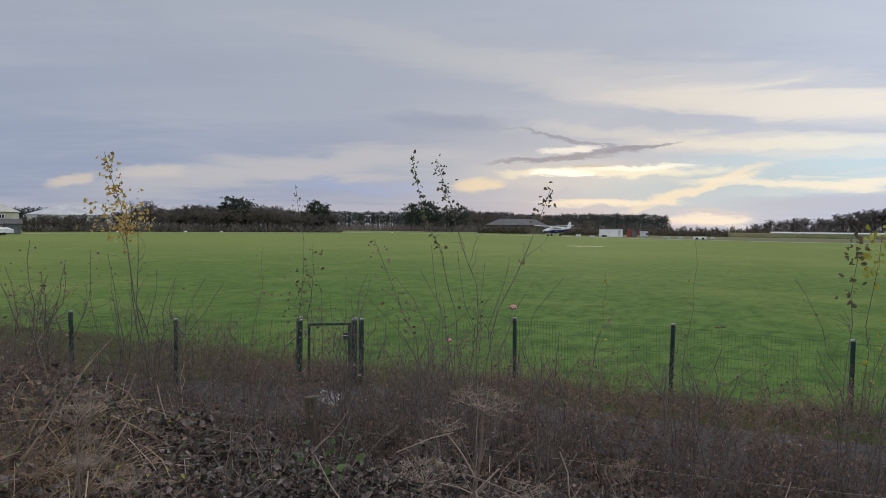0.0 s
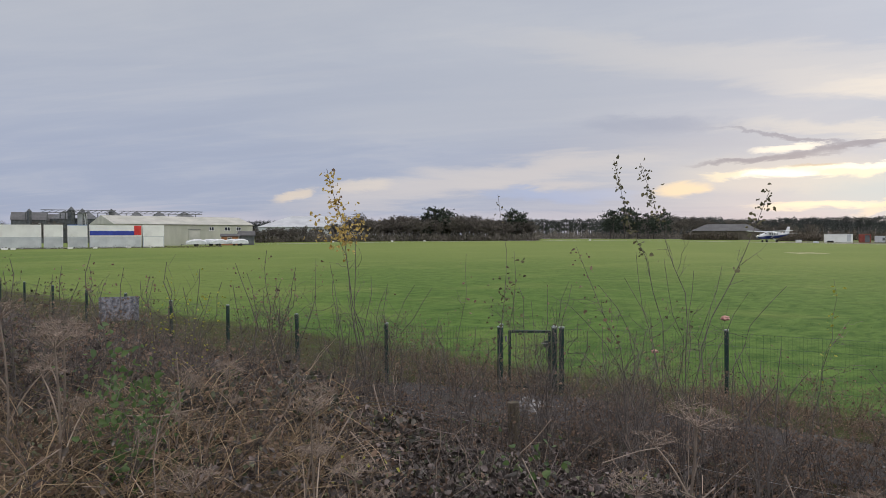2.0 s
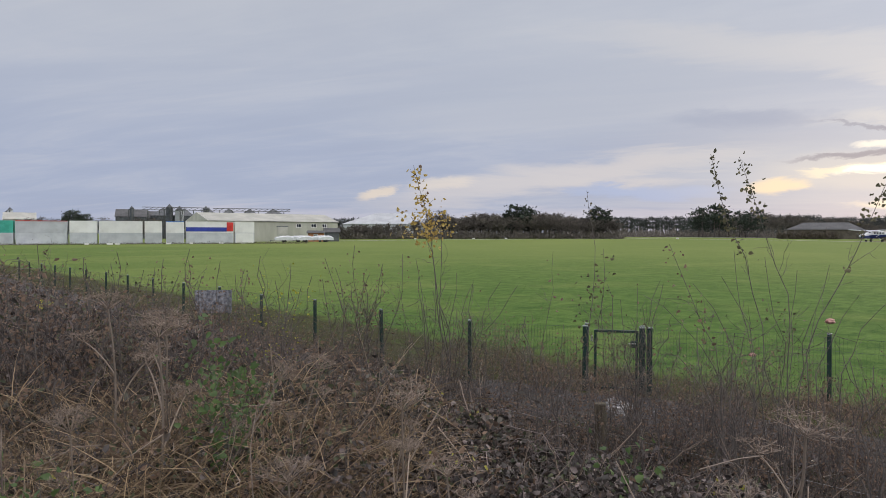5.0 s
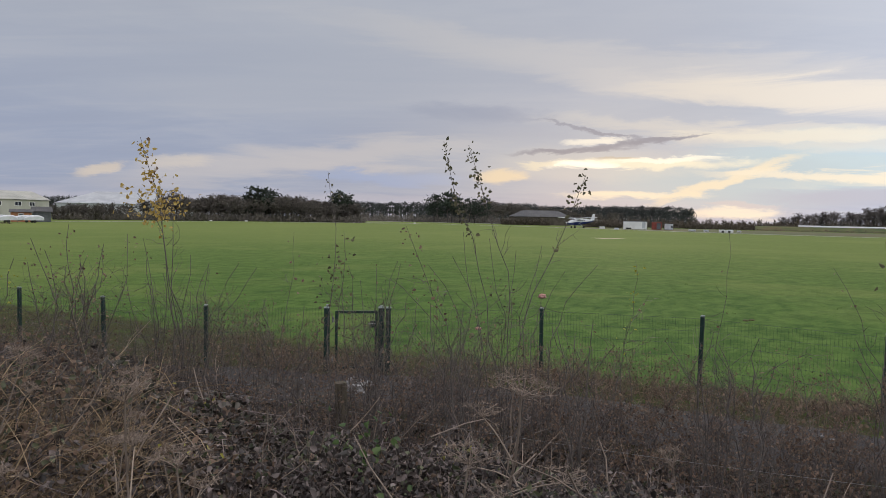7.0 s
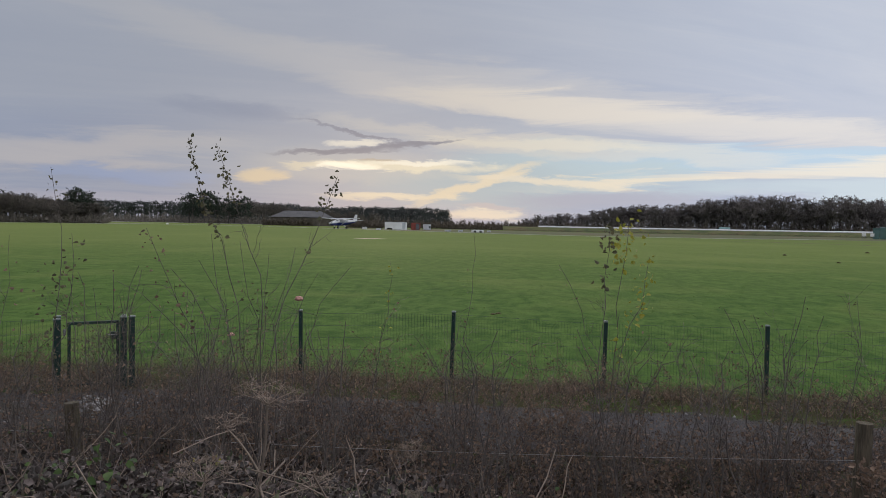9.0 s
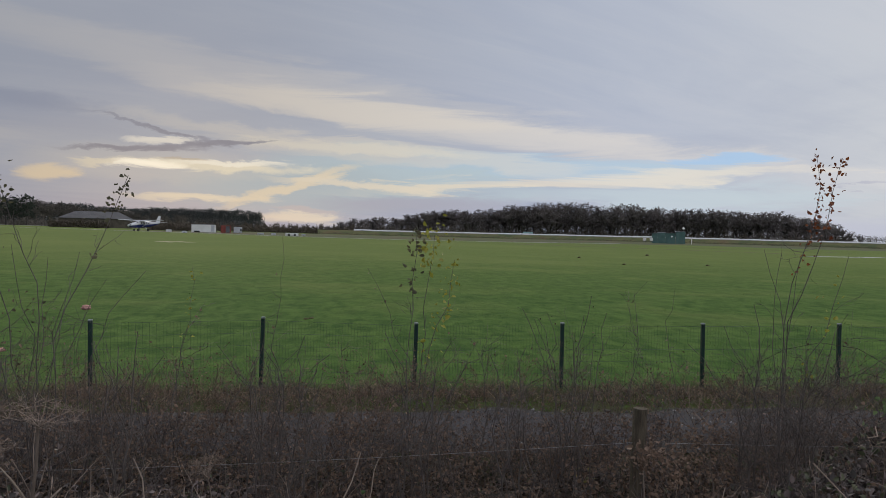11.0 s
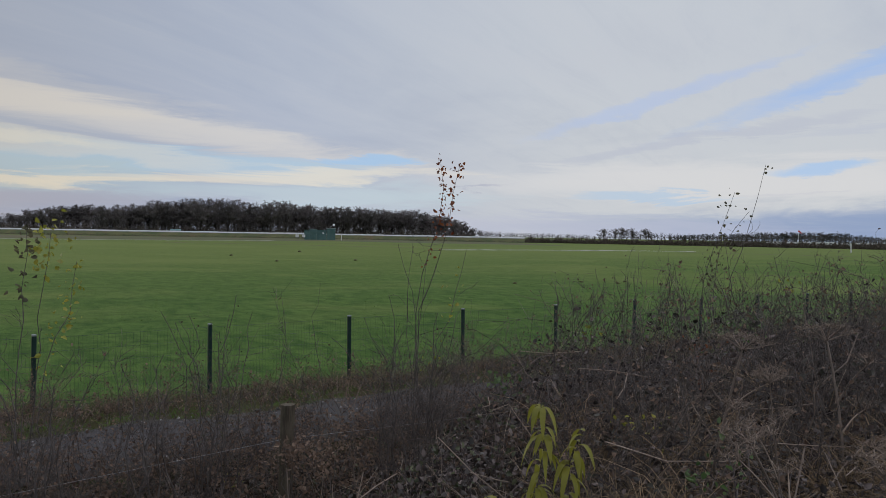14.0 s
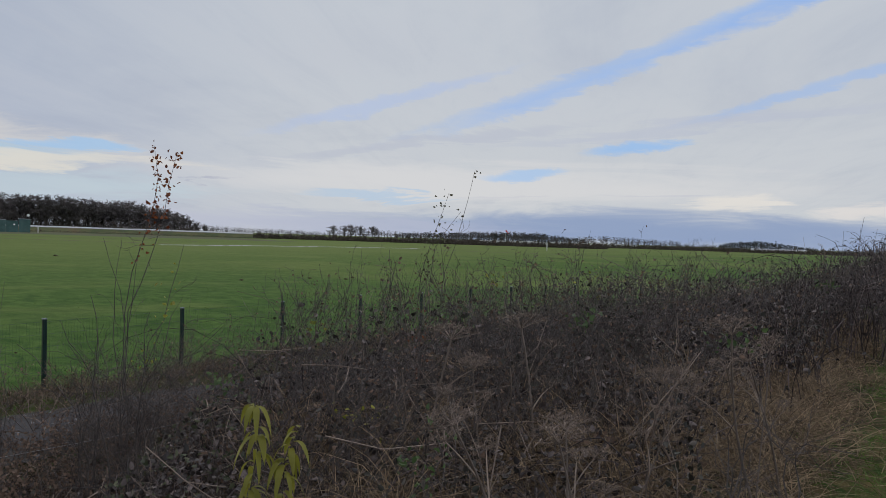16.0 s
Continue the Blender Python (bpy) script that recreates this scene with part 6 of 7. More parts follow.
def branch_off(paths, per, lo, share, points, bend=0.32, spread=0.8):
    """Side branches from random places on the paths."""
    n, k = paths.shape[:2]
    w = np.repeat(np.arange(n), per)
    i_ = rng.integers(int(lo * (k - 1)), k - 1, n * per)
    f = rng.uniform(0, 1, (n * per, 1))
    p0, p1 = paths[w, i_], paths[w, i_ + 1]
    run = unit(p1 - p0)
    size = np.linalg.norm(np.diff(paths, axis=1), axis=-1).sum(1)[w]
    return crooked(p0 + (p1 - p0) * f, run + rng.normal(0, spread, run.shape), size * share * rng.uniform(0.35, 1.2, n * per) * (1.15 - 0.6 * i_ / k), points, bend)


def brush(count, s0, s1, n0, n1, h0, h1, thick, side=5, fine=3, leafy=2, lean=0.28):
    s, n = rng.uniform(s0, s1, count), rng.uniform(n0, n1, count)
    x, y = from_sn(s, n)
    clump = 0.55 + 0.45 * np.sin(s * 1.9 + np.sin(n * 2.1)) * np.sin(s * 0.7 + 2.0)
    base = np.stack([x, y, height(x, y) - 0.02], -1)
    main = crooked(base, rng.normal(0, lean, (count, 3)) + [0, 0, 1], (h0 + (h1 - h0) * rng.uniform(0, 1, count) ** 1.6) * (0.45 + 0.65 * clump), 7, 0.20)
    limb = branch_off(main, side, 0.25, 0.42, 5)
    twig = branch_off(limb, fine, 0.2, 0.55, 4, 0.35)
    bits = [tubes(main, (thick * rng.uniform(0.6, 1.3, (count, 1))) * np.linspace(1, 0.4, 7)[None], 4), tubes(limb, thick * np.linspace(0.5, 0.26, 5)[None] * np.ones((len(limb), 1)), 3),
            tubes(twig, thick * np.linspace(0.32, 0.2, 4)[None] * np.ones((len(twig), 1)), 3)]
    k = int(count * leafy)
    at = limb[rng.integers(0, len(limb), k), rng.integers(1, 5, k)]
    bits.append(leaves(at + rng.normal(0, 0.02, at.shape), rng.normal(size=at.shape), 0.034 * rng.uniform(0.5, 1.4, k), 0.7, 0.3))
    return bits


mid_brush = brush(560, -4.5, 6.0, 7.0, 9.0, 0.20, 0.85, 0.0038, 5, 3, 12)
near_brush = brush(1050, -5, 8.5, 6.0, 8.3, 0.28, 0.95, 0.0044, 5, 4, 11)
tall_brush = brush(150, -9, 12, 6.6, 8.2, 0.8, 1.8, 0.0056, 8, 4, 8, 0.22)
west_brush = brush(300, -16, -3, 5.6, 7.9, 0.4, 1.35, 0.0044, 6, 4, 5, 0.26)
east_brush = brush(640, 4.5, 17, 4.6, 7.9, 0.6, 1.9, 0.0044, 6, 4, 5, 0.26)
foot_brush = brush(1200, -4.4, 24, 10.45, 11.5, 0.12, 0.85, 0.0040, 4, 3, 7)
left_brush = brush(620, -24, -8, 6.9, 8.15, 0.2, 1.0, 0.0036, 5, 3, 9)
gate_brush = brush(620, -10.5, 0.5, 8.3, 10.3, 0.25, 1.25, 0.0034, 6, 4, 9)


def brow_shoots(count, near, far, lo, hi, h0, h1, thick, leafy):
    """Fine branched shoots that stand out of the bramble's top."""
    p = thicket_places(count, near, far, lo, hi)
    x, y, s, n, d_ = p.T
    base = np.stack([x, y, np.maximum(thicket_top(s, n) - 0.30, height(x, y))], -1)
    main = crooked(base, rng.normal(0, 0.30, (count, 3)) + [0, 0, 1], 0.25 + rng.uniform(h0, h1, count), 6, 0.20)
    limb = branch_off(main, 5, 0.3, 0.40, 5)
    twig = branch_off(limb, 2, 0.2, 0.5, 4, 0.35)
    k = int(count * leafy)
    at = limb[rng.integers(0, len(limb), k), rng.integers(1, 5, k)]
    return [tubes(main, thick * rng.uniform(0.6, 1.3, (count, 1)) * np.linspace(1, 0.4, 6)[None], 4), tubes(limb, thick * np.linspace(0.5, 0.28, 5)[None] * np.ones((len(limb), 1)), 3),
            tubes(twig, thick * np.linspace(0.34, 0.2, 4)[None] * np.ones((len(twig), 1)), 3), leaves(at + rng.normal(0, 0.015, at.shape), rng.normal(size=at.shape), 0.028 * rng.uniform(0.5, 1.4, k), 0.7, 0.3)]


stuff("brow_shoots", brow_shoots(900, 4.5, 13.0, 66, 112, 0.10, 0.55, 0.0036, 3) + brow_shoots(420, 4.0, 13.0, -64, -28, 0.05, 0.40, 0.0034, 8),
      [M["bark"], M["bark"], M["bark"], M["brown_leaf"]] * 2, "fine grey shoots standing out of the brambles", "shoots")
BRUSH = [M["bark"], M["bark"], M["cane"], M["brown_leaf"]]
stuff("bare_shoots", near_brush + tall_brush + west_brush + east_brush + mid_brush, BRUSH * 5, "thin crooked bare shoots standing before the track", "shoots")
stuff("fence_brush", foot_brush + left_brush + gate_brush, [M["weed"], M["weed"], M["weed"], M["brown_leaf"]] * 3, "low russet brush along the fence's foot", "brush")
# leaf litter and low dead stems between the thicket and the track
k = 17000
s, n = rng.uniform(-8, 14, k), 9.4 - 3.4 * rng.uniform(0, 1, k) ** 0.6
x, y = from_sn(s, n)
low_ = np.stack([x, y, height(x, y) + 0.01 + 0.22 * rng.uniform(0, 1, k) ** 2], -1)
stuff("leaf_litter", [leaves(low_, rng.normal(size=(k, 3)) * [1, 1, 0.5], 0.05 * rng.uniform(0.5, 1.3, k), 0.7, 0.3)], [M["brown_leaf"]], "brown fallen leaves beside the gravel track", "leaves")
# pale stones on the track's edge
count = 3000
s, n = rng.uniform(-8, 26, count), 9.1 + rng.choice([-1, 1], count) * rng.uniform(0.0, 1.0, count) ** 0.7
n = np.where(s < -4.5, n - 0.3 - (-4.5 - s) * 0.28, n)
x, y = from_sn(s, n)
z = height(x, y) + 0.02
size = 0.010 + 0.032 * rng.uniform(0, 1, count) ** 3
octa = np.array([[1, 0, 0], [-1, 0, 0], [0, 1, 0], [0, -1, 0], [0, 0, 0.6], [0, 0, -0.6]])
ot = np.array([[0, 2, 4], [2, 1, 4], [1, 3, 4], [3, 0, 4], [2, 0, 5], [1, 2, 5], [3, 1, 5], [0, 3, 5]])
V = np.stack([x, y, z], -1)[:, None] + octa[None] * size[:, None, None] * rng.uniform(0.7, 1.3, (count, 6, 1))
stuff("track_stones", [(V.reshape(-1, 3), (np.arange(count) * 6)[:, None, None].repeat(8, 1).reshape(-1, 1) + np.tile(ot, (count, 1)))], [M["stone"]], "pale loose stones scattered on the track", "stones")


# ---- single plants that stand out ----
def sky_point(azimuth, elevation, r):
    x, y = polar(azimuth, r)
    return np.array([x, y, EYE + r * math.tan(radians(elevation))])


def stem_path(r, *marks, points=12):
    """A bent stem through bearings given from tip to foot, down to the ground."""
    P = np.array([sky_point(a_, e_, r) for a_, e_ in marks])
    foot = P[-1].copy()
    foot[2] = ground_at(foot[0], foot[1]) - 0.03
    if P[-1][2] - foot[2] > 0.05:
        P = np.concatenate([P, [foot]])
    P = P[::-1]
    d = np.concatenate([[0], np.cumsum(np.linalg.norm(np.diff(P, axis=0), axis=1))])
    u = np.linspace(0, d[-1], points)
    Q = np.stack([np.interp(u, d, P[:, c]) for c in range(3)], -1)
    for _ in range(2):
        Q[1:-1] = (Q[:-2] + 2 * Q[1:-1] + Q[2:]) / 4
    Q[1:-1] += rng.normal(0, 0.016, Q[1:-1].shape)
    sway = np.sin(np.linspace(0, 1, points)[:, None] * rng.uniform(5, 11, (1, 3)) + rng.uniform(0, 6.28, (1, 3))) * 0.045
    return Q + sway * np.minimum(np.linspace(0, 3, points), 1)[:, None] * np.minimum(np.linspace(3, 0, points), 1)[:, None]


def along(path, lo, hi, count):
    f = rng.uniform(lo, hi, count) * (len(path) - 1)
    i_ = np.minimum(f.astype(int), len(path) - 2)
    return path[i_] + (path[i_ + 1] - path[i_]) * (f - i_)[:, None]


def plant_thing(name, label, category, stems, leaf_sets=(), twig_count=18, twig_len=0.22, thick=0.006, group="", fine=0.0016):
    """A young shrub or sapling: bent stems, side twigs, leaves along parts of the stems."""
    base = Vector(stems[0][0])
    t = thing(name, Matrix.Translation(base), label, category, group)
    off = np.array(base)
    for st in stems:
        k = len(st)
        v, f = tubes((st - off)[None], np.linspace(thick * 0.8, thick * 0.22, k)[None], 5)
        stem = piece("stem", v, f, M["bark"], t)
        if twig_count:
            at = along(st, 0.22, 0.80, twig_count)
            d = rng.normal(size=at.shape) * [1, 1, 0.6] + [0, 0, 0.8]
            side = crooked(at, d, twig_len * rng.uniform(0.3, 1.4, twig_count), 5, 0.28)
            small = branch_off(side, 2, 0.2, 0.5, 4, 0.3)
            v, f, _ = joined(tubes(side - off, fine * np.array([[1.3, 1.1, 0.9, 0.75, 0.6]]) * np.ones((len(side), 1)), 3), tubes(small - off, fine * np.array([[0.8, 0.7, 0.6, 0.5]]) * np.ones((len(small), 1)), 3))
            piece("twig_growth", v, f, M["bark"], stem, kind="stuff")
    for which, lo, hi, count, size, spread, mat in leaf_sets:
        at = along(stems[which], lo, hi, count)
        d = rng.normal(size=(count, 3)) + [0, 0, -0.15]
        at = at + rng.normal(0, spread, (count, 3)) - off
        v, f = leaves(at, d, size * 0.72 * rng.uniform(0.5, 1.35, count), 0.72, 0.3)
        piece("foliage", v, f, M[mat], t, kind="stuff")
    return t


R1 = 7.0
plant_thing("sapling", "slender sapling with yellow autumn leaves above brambles", "sapling",
            [stem_path(R1, (-25.4, 5.6), (-24.8, 2.9), (-23.6, -0.4), (-22.8, -4.2), (-22.9, -8.3)), stem_path(R1, (-23.2, 1.4), (-23.3, 0.0), (-22.9, -3.0), (-22.9, -8.3)), stem_path(R1, (-25.6, 1.5), (-24.5, -0.2), (-23.6, -0.9), (-23.2, -4.0), (-22.9, -8.3))],
            [(0, 0.74, 1.0, 80, 0.058, 0.035, "yellow_leaf"), (0, 0.86, 1.0, 16, 0.055, 0.03, "brown_leaf"), (1, 0.94, 1.0, 70, 0.050, 0.08, "yellow_leaf"), (2, 0.93, 1.0, 80, 0.050, 0.09, "yellow_leaf"), (0, 0.73, 0.83, 60, 0.05, 0.07, "yellow_leaf")], 10, 0.2, 0.010)
R2 = 6.2
stA = stem_path(R2, (-2.6, 6.2), (-2.1, 2.5), (-0.8, -1.6), (0.9, -6.5), (2.6, -11.0))
stB = stem_path(R2, (-0.6, 5.9), (0.3, 3.4), (1.6, 0.3), (2.4, -4.3), (2.9, -10))
stC = stem_path(5.45, (8.6, 3.65), (7.9, 1.6), (7.2, 0.3), (7.0, -2.8), (6.0, -5.5), (4.0, -8.6), (3.6, -11))
stD = stem_path(R2, (-5.5, -0.6), (-4.2, -3.0), (-3.4, -5.7), (-2.4, -8.0), (-1.8, -10.6))
stE = stem_path(R2, (-0.9, -1.0), (-0.6, -5), (1.5, -10))
stF = stem_path(R2, (5.4, -2.0), (4.6, -5), (3.2, -10))
stH = [stem_path(R2 + rng.uniform(-0.5, 0.5), (a_, e_), (a_ * 0.7 + 0.7, e_ - 2.5), (a_ * 0.5 + 1.2, e_ - 5.5), (a_ * 0.4 + 1.6, -11)) for a_, e_ in ((-7.5, -4.5), (-3.8, -3.6), (3.4, -2.4), (7.2, -4.0), (9.8, -3.4), (-1.8, -3.0), (4.6, -5.2))]
stG = stem_path(R2, (1.2, -1.5), (1.9, -6), (2.6, -11))
plant_thing("young_shrub", "leggy bare shrub with dull leaves at its tips", "shrub", [stA, stB, stC, stD, stE, stF, stG] + stH,
            [(0, 0.72, 1.0, 96, 0.046, 0.026, "grey_leaf"), (1, 0.84, 1.0, 70, 0.046, 0.026, "grey_leaf"), (2, 0.90, 1.0, 40, 0.046, 0.035, "grey_leaf"), (2, 0.72, 0.88, 6, 0.05, 0.03, "grey_leaf"),
             (3, 0.62, 1.0, 44, 0.050, 0.045, "brown_leaf"), (1, 0.5, 0.62, 16, 0.045, 0.05, "grey_leaf"), (4, 0.55, 0.7, 14, 0.045, 0.05, "brown_leaf"), (6, 0.6, 1.0, 12, 0.04, 0.05, "grey_leaf")], 11, 0.30, 0.0078)
st = stem_path(6.6, (-11.7, 3.6), (-11.5, 0.2), (-11.1, -1.6), (-11.1, -7.0), (-11.4, -10.5))
st2 = stem_path(6.6, (-10.4, -1.0), (-10.7, -4), (-11.2, -9))
plant_thing("sapling", "thin sapling with sparse grey green leaves", "sapling", [st, st2],
            [(0, 0.90, 1.0, 12, 0.04, 0.03, "grey_leaf"), (0, 0.52, 0.74, 60, 0.05, 0.07, "grey_leaf"), (1, 0.5, 1.0, 34, 0.048, 0.06, "grey_leaf"), (0, 0.2, 0.5, 20, 0.045, 0.06, "brown_leaf")], 8, 0.22, 0.0075)
for label, r_, marks, mat_, cnt in (
        ("bare thin sapling beside the mesh fence", 7.4, ((-14.2, -1.2), (-14.3, -5.2), (-14.8, -10.4)), "brown_leaf", 10),
        ("thin sapling with sparse pale leaves", 8.4, ((12.9, -2.9), (12.7, -6.7), (12.6, -11.5)), "lime_leaf", 26),
        ("single bare upright stem above the fence", 8.0, ((19.6, -0.6), (19.5, -6.4), (19.2, -11.5)), "brown_leaf", 5),
        ("bent bare stem with a few dead leaves", 6.4, ((26.4, -3.0), (27.8, -4.8), (29.2, -8.2), (29.7, -11.3)), "brown_leaf", 10),
        ("bare upright stem in the brambles", 6.8, ((71.9, -2.2), (71.8, -6.3), (71.6, -10)), "brown_leaf", 6),
        ("bare upright stem in the brambles", 6.8, ((73.4, -2.4), (73.3, -6.3), (72.6, -10)), "brown_leaf", 5),
        ("bare upright stem near the track", 7.8, ((50.4, -3.8), (50.0, -7.8), (50.2, -11)), "grey_leaf", 6),
        ("bare upright stem near the track", 7.8, ((47.4, -4.4), (47.6, -8.0), (47.8, -11)), "grey_leaf", 8)):
    plant_thing("sapling", label, "sapling", [stem_path(r_, *marks)], [(0, 0.45, 1.0, cnt, 0.045, 0.05, mat_)], 9, 0.2, 0.006, "thin bare stems")
R3 = 6.6
plant_thing("young_shrub", "leggy shrub with yellow green leaves at the top", "shrub",
            [stem_path(R3, (30.2, 0.2), (30.0, -1.8), (29.8, -3.2), (29.6, -7), (30.1, -12.6)), stem_path(R3, (31.7, 0.1), (30.9, -1.4), (31.4, -5.0), (31.0, -8.5), (30.3, -12.6)), stem_path(R3, (33.3, -2.2), (32.8, -5.0), (32.0, -9.5), (30.6, -13))],
            [(0, 0.80, 1.0, 46, 0.066, 0.05, "grey_leaf"), (1, 0.86, 1.0, 60, 0.070, 0.07, "lime_leaf"), (2, 0.6, 1.0, 60, 0.060, 0.05, "lime_leaf"), (0, 0.3, 0.6, 12, 0.05, 0.05, "brown_leaf")], 9, 0.2, 0.008)
R4 = 7.0
reds = [stem_path(R4, (59.7, 6.1), (60.2, 2.1), (59.2, -0.6), (58.1, -4.7), (58.2, -11)), stem_path(R4, (61.3, 5.8), (60.7, 2.6), (60.0, -0.2), (58.6, -5.5), (58.3, -11)),
        stem_path(R4, (56.5, -0.7), (57.5, -4.7), (58.1, -11)), stem_path(R4, (61.9, -1.0), (61.2, -5), (58.9, -11)), stem_path(R4, (58.9, -1.2), (58.4, -5), (58.2, -11)), stem_path(R4, (57.7, -0.8), (57.0, -5), (58.0, -11))]
plant_thing("young_shrub", "tall bare shrub tipped with russet leaves", "shrub", reds,
            [(0, 0.80, 1.0, 70, 0.050, 0.025, "red_leaf"), (1, 0.80, 1.0, 60, 0.050, 0.03, "red_leaf"), (0, 0.72, 0.80, 10, 0.05, 0.05, "red_leaf"), (0, 0.66, 0.74, 8, 0.05, 0.04, "red_leaf"), (3, 0.5, 0.9, 26, 0.05, 0.08, "lime_leaf")], 10, 0.28, 0.008)
R5 = 7.2
plant_thing("young_shrub", "bare shrub with small grey leaves on top", "shrub",
            [stem_path(R5, (81.8, 3.6), (80.8, 0.7), (80.0, -2.0), (79.9, -8)), stem_path(R5, (83.8, 5.5), (83.4, 3.0), (82.7, 0.3), (81.7, -4.1), (81.4, -8)), stem_path(R5, (82.8, 2.2), (81.4, 0.3), (80.4, -2.0), (79.9, -8)), stem_path(R5, (77.6, -1.5), (78.2, -5), (79.0, -9))],
            [(0, 0.62, 1.0, 44, 0.045, 0.05, "grey_leaf"), (2, 0.66, 1.0, 36, 0.045, 0.05, "grey_leaf"), (1, 0.97, 1.0, 5, 0.04, 0.02, "grey_leaf"), (0, 0.25, 0.55, 26, 0.05, 0.09, "red_leaf"), (3, 0.4, 1.0, 30, 0.05, 0.07, "brown_leaf")], 9, 0.22, 0.007)


def bush(azimuth, r_, tops, label, leafmat="brown_leaf", per=14, seed=0, thick=0.0095, twigs=18, tl=0.32):
    """A many-stemmed bare bush whose stems fan out from one foot."""
    stems = []
    for da, e_ in list(tops) + [(da * 0.75 + rng.normal(0, 0.9), e_ - abs(rng.normal(1.2, 0.8))) for da, e_ in tops]:
        stems.append(stem_path(r_ + rng.uniform(-0.35, 0.35), (azimuth + da, e_), (azimuth + da * 0.85 + rng.normal(0, 0.35), e_ + (-12.0 - e_) * 0.25), (azimuth + da * 0.60 + rng.normal(0, 0.4), e_ + (-12.0 - e_) * 0.62), (azimuth + da * 0.35 + rng.normal(0, 0.6), -12.0)))
    plant_thing("bare_bush", label, "bush", stems, [(q, 0.35, 1.0, max(1, int(per * 0.6)), 0.030, 0.034, leafmat) for q in range(len(stems)) if per], twigs, tl, thick, "bare bushes on the bank")


bush(-29.7, 6.4, ((-0.4, -0.8), (-1.9, -2.6), (-2.8, -1.8), (1.8, -2.2), (3.4, -1.5), (0.7, -3.2)), "bare thorny bush with dark dead leaves", per=80, twigs=26)
bush(-23.4, 7.0, ((2.8, -3.6), (-1.8, -1.8), (5.0, -3.7), (-0.4, -4.4), (1.5, -3.0), (-3.0, -4.5)), "grey bare many-stemmed bush before the fence", per=16, twigs=28)
bush(-36.5, 6.0, ((-1.0, -1.6), (1.4, -2.2), (3.0, -3.2), (-2.8, -3.0)), "thin bush with dark and yellow leaves", "lime_leaf", 40)
bush(-42.0, 6.2, ((-0.6, -1.0), (1.6, -2.0), (-2.4, -1.8), (3.4, -2.6)), "ragged bush with dark dead leaves", "brown_leaf", 90)
bush(-47.0, 6.0, ((-0.6, -1.2), (2.0, -2.4), (-2.6, -2.0), (3.6, -3.0)), "ragged bush with dull yellow leaves", "grey_leaf", 100)
bush(-52.0, 6.0, ((-0.6, -0.6), (2.2, -1.6), (-3.0, -1.0)), "ragged bush with dark dead leaves", "brown_leaf", 90)
bush(-8.6, 7.2, ((-1.4, -3.8), (0.9, -4.0), (2.6, -3.4), (-0.4, -5.0), (4.0, -5.2)), "thin bare bush by the gate", per=26, twigs=26)
bush(58.0, 6.2, ((-4.0, -6.5), (7.0, -7.0), (-6.5, -8.0), (4.0, -5.0), (1.8, -6.0), (9.0, -8.0), (-2.0, -4.8)), "spreading bare grey bush on the bank", per=3, twigs=30)
bush(43.0, 7.0, ((1.2, -4.7), (2.4, -6.0), (-2.2, -6.2), (-4.2, -5.9), (0.0, -7.5)), "arching bramble with a few pale leaves", "grey_leaf", 46, twigs=12)
bush(87.2, 6.4, ((-5.6, -2.4), (5.4, -2.7), (-2.6, -3.2), (1.2, -2.8), (3.2, -2.2), (-4.2, -4.2), (7.4, -3.6), (-0.8, -3.8)), "dense bare bush full of dark twigs", per=16, twigs=34)
bush(93.0, 7.4, ((-3, -2.4), (0.0, -1.9), (3.2, -2.6), (5.0, -3.0), (-1.6, -3.4)), "bare bush with small dark leaves", per=14, twigs=30)
bush(100.0, 9.0, ((-3, -1.4), (0.0, -1.2), (2.6, -1.8), (-1.6, -2.4)), "tall dark weeds with small yellow leaves", "lime_leaf", 26, twigs=24)
bush(111.8, 14.0, ((-0.4, 2.4), (1.0, 2.2), (-1.6, 1.4), (0.4, 1.6), (2.0, 2.6)), "bare thorn bush above the dark hedge", per=3, twigs=30, tl=0.5)
bush(18.0, 6.2, ((-3.0, -9.0), (0.5, -8.2), (3.0, -9.5)), "low bare bush in front of the track", per=3)
bush(104.5, 3.3, ((0.9, -8.2), (-0.6, -11), (6.5, -13.0)), "dark bare stems beside the bank's path", per=0, twigs=8, thick=0.006)
for a_, r_, tops in ((-1.0, 5.6, ((-2.5, -6.8), (0.8, -7.2), (3.0, -8.0), (-4.0, -9.0))), (8.0, 5.4, ((-1.5, -8.4), (1.4, -7.8), (3.2, -9.6))), (21.0, 5.7, ((-2.2, -9.0), (0.6, -8.4), (2.6, -9.8))),
                     (30.5, 6.0, ((-2.6, -8.0), (2.8, -8.6), (5.0, -10.0))), (38.0, 5.8, ((-1.6, -9.6), (1.2, -9.0), (3.4, -10.4))), (-14.5, 6.0, ((-2.0, -6.4), (1.0, -7.0), (3.0, -8.2)))):
    bush(a_, r_, tops, "low crooked grey shrub among dead brambles", per=8, twigs=20, thick=0.0105)


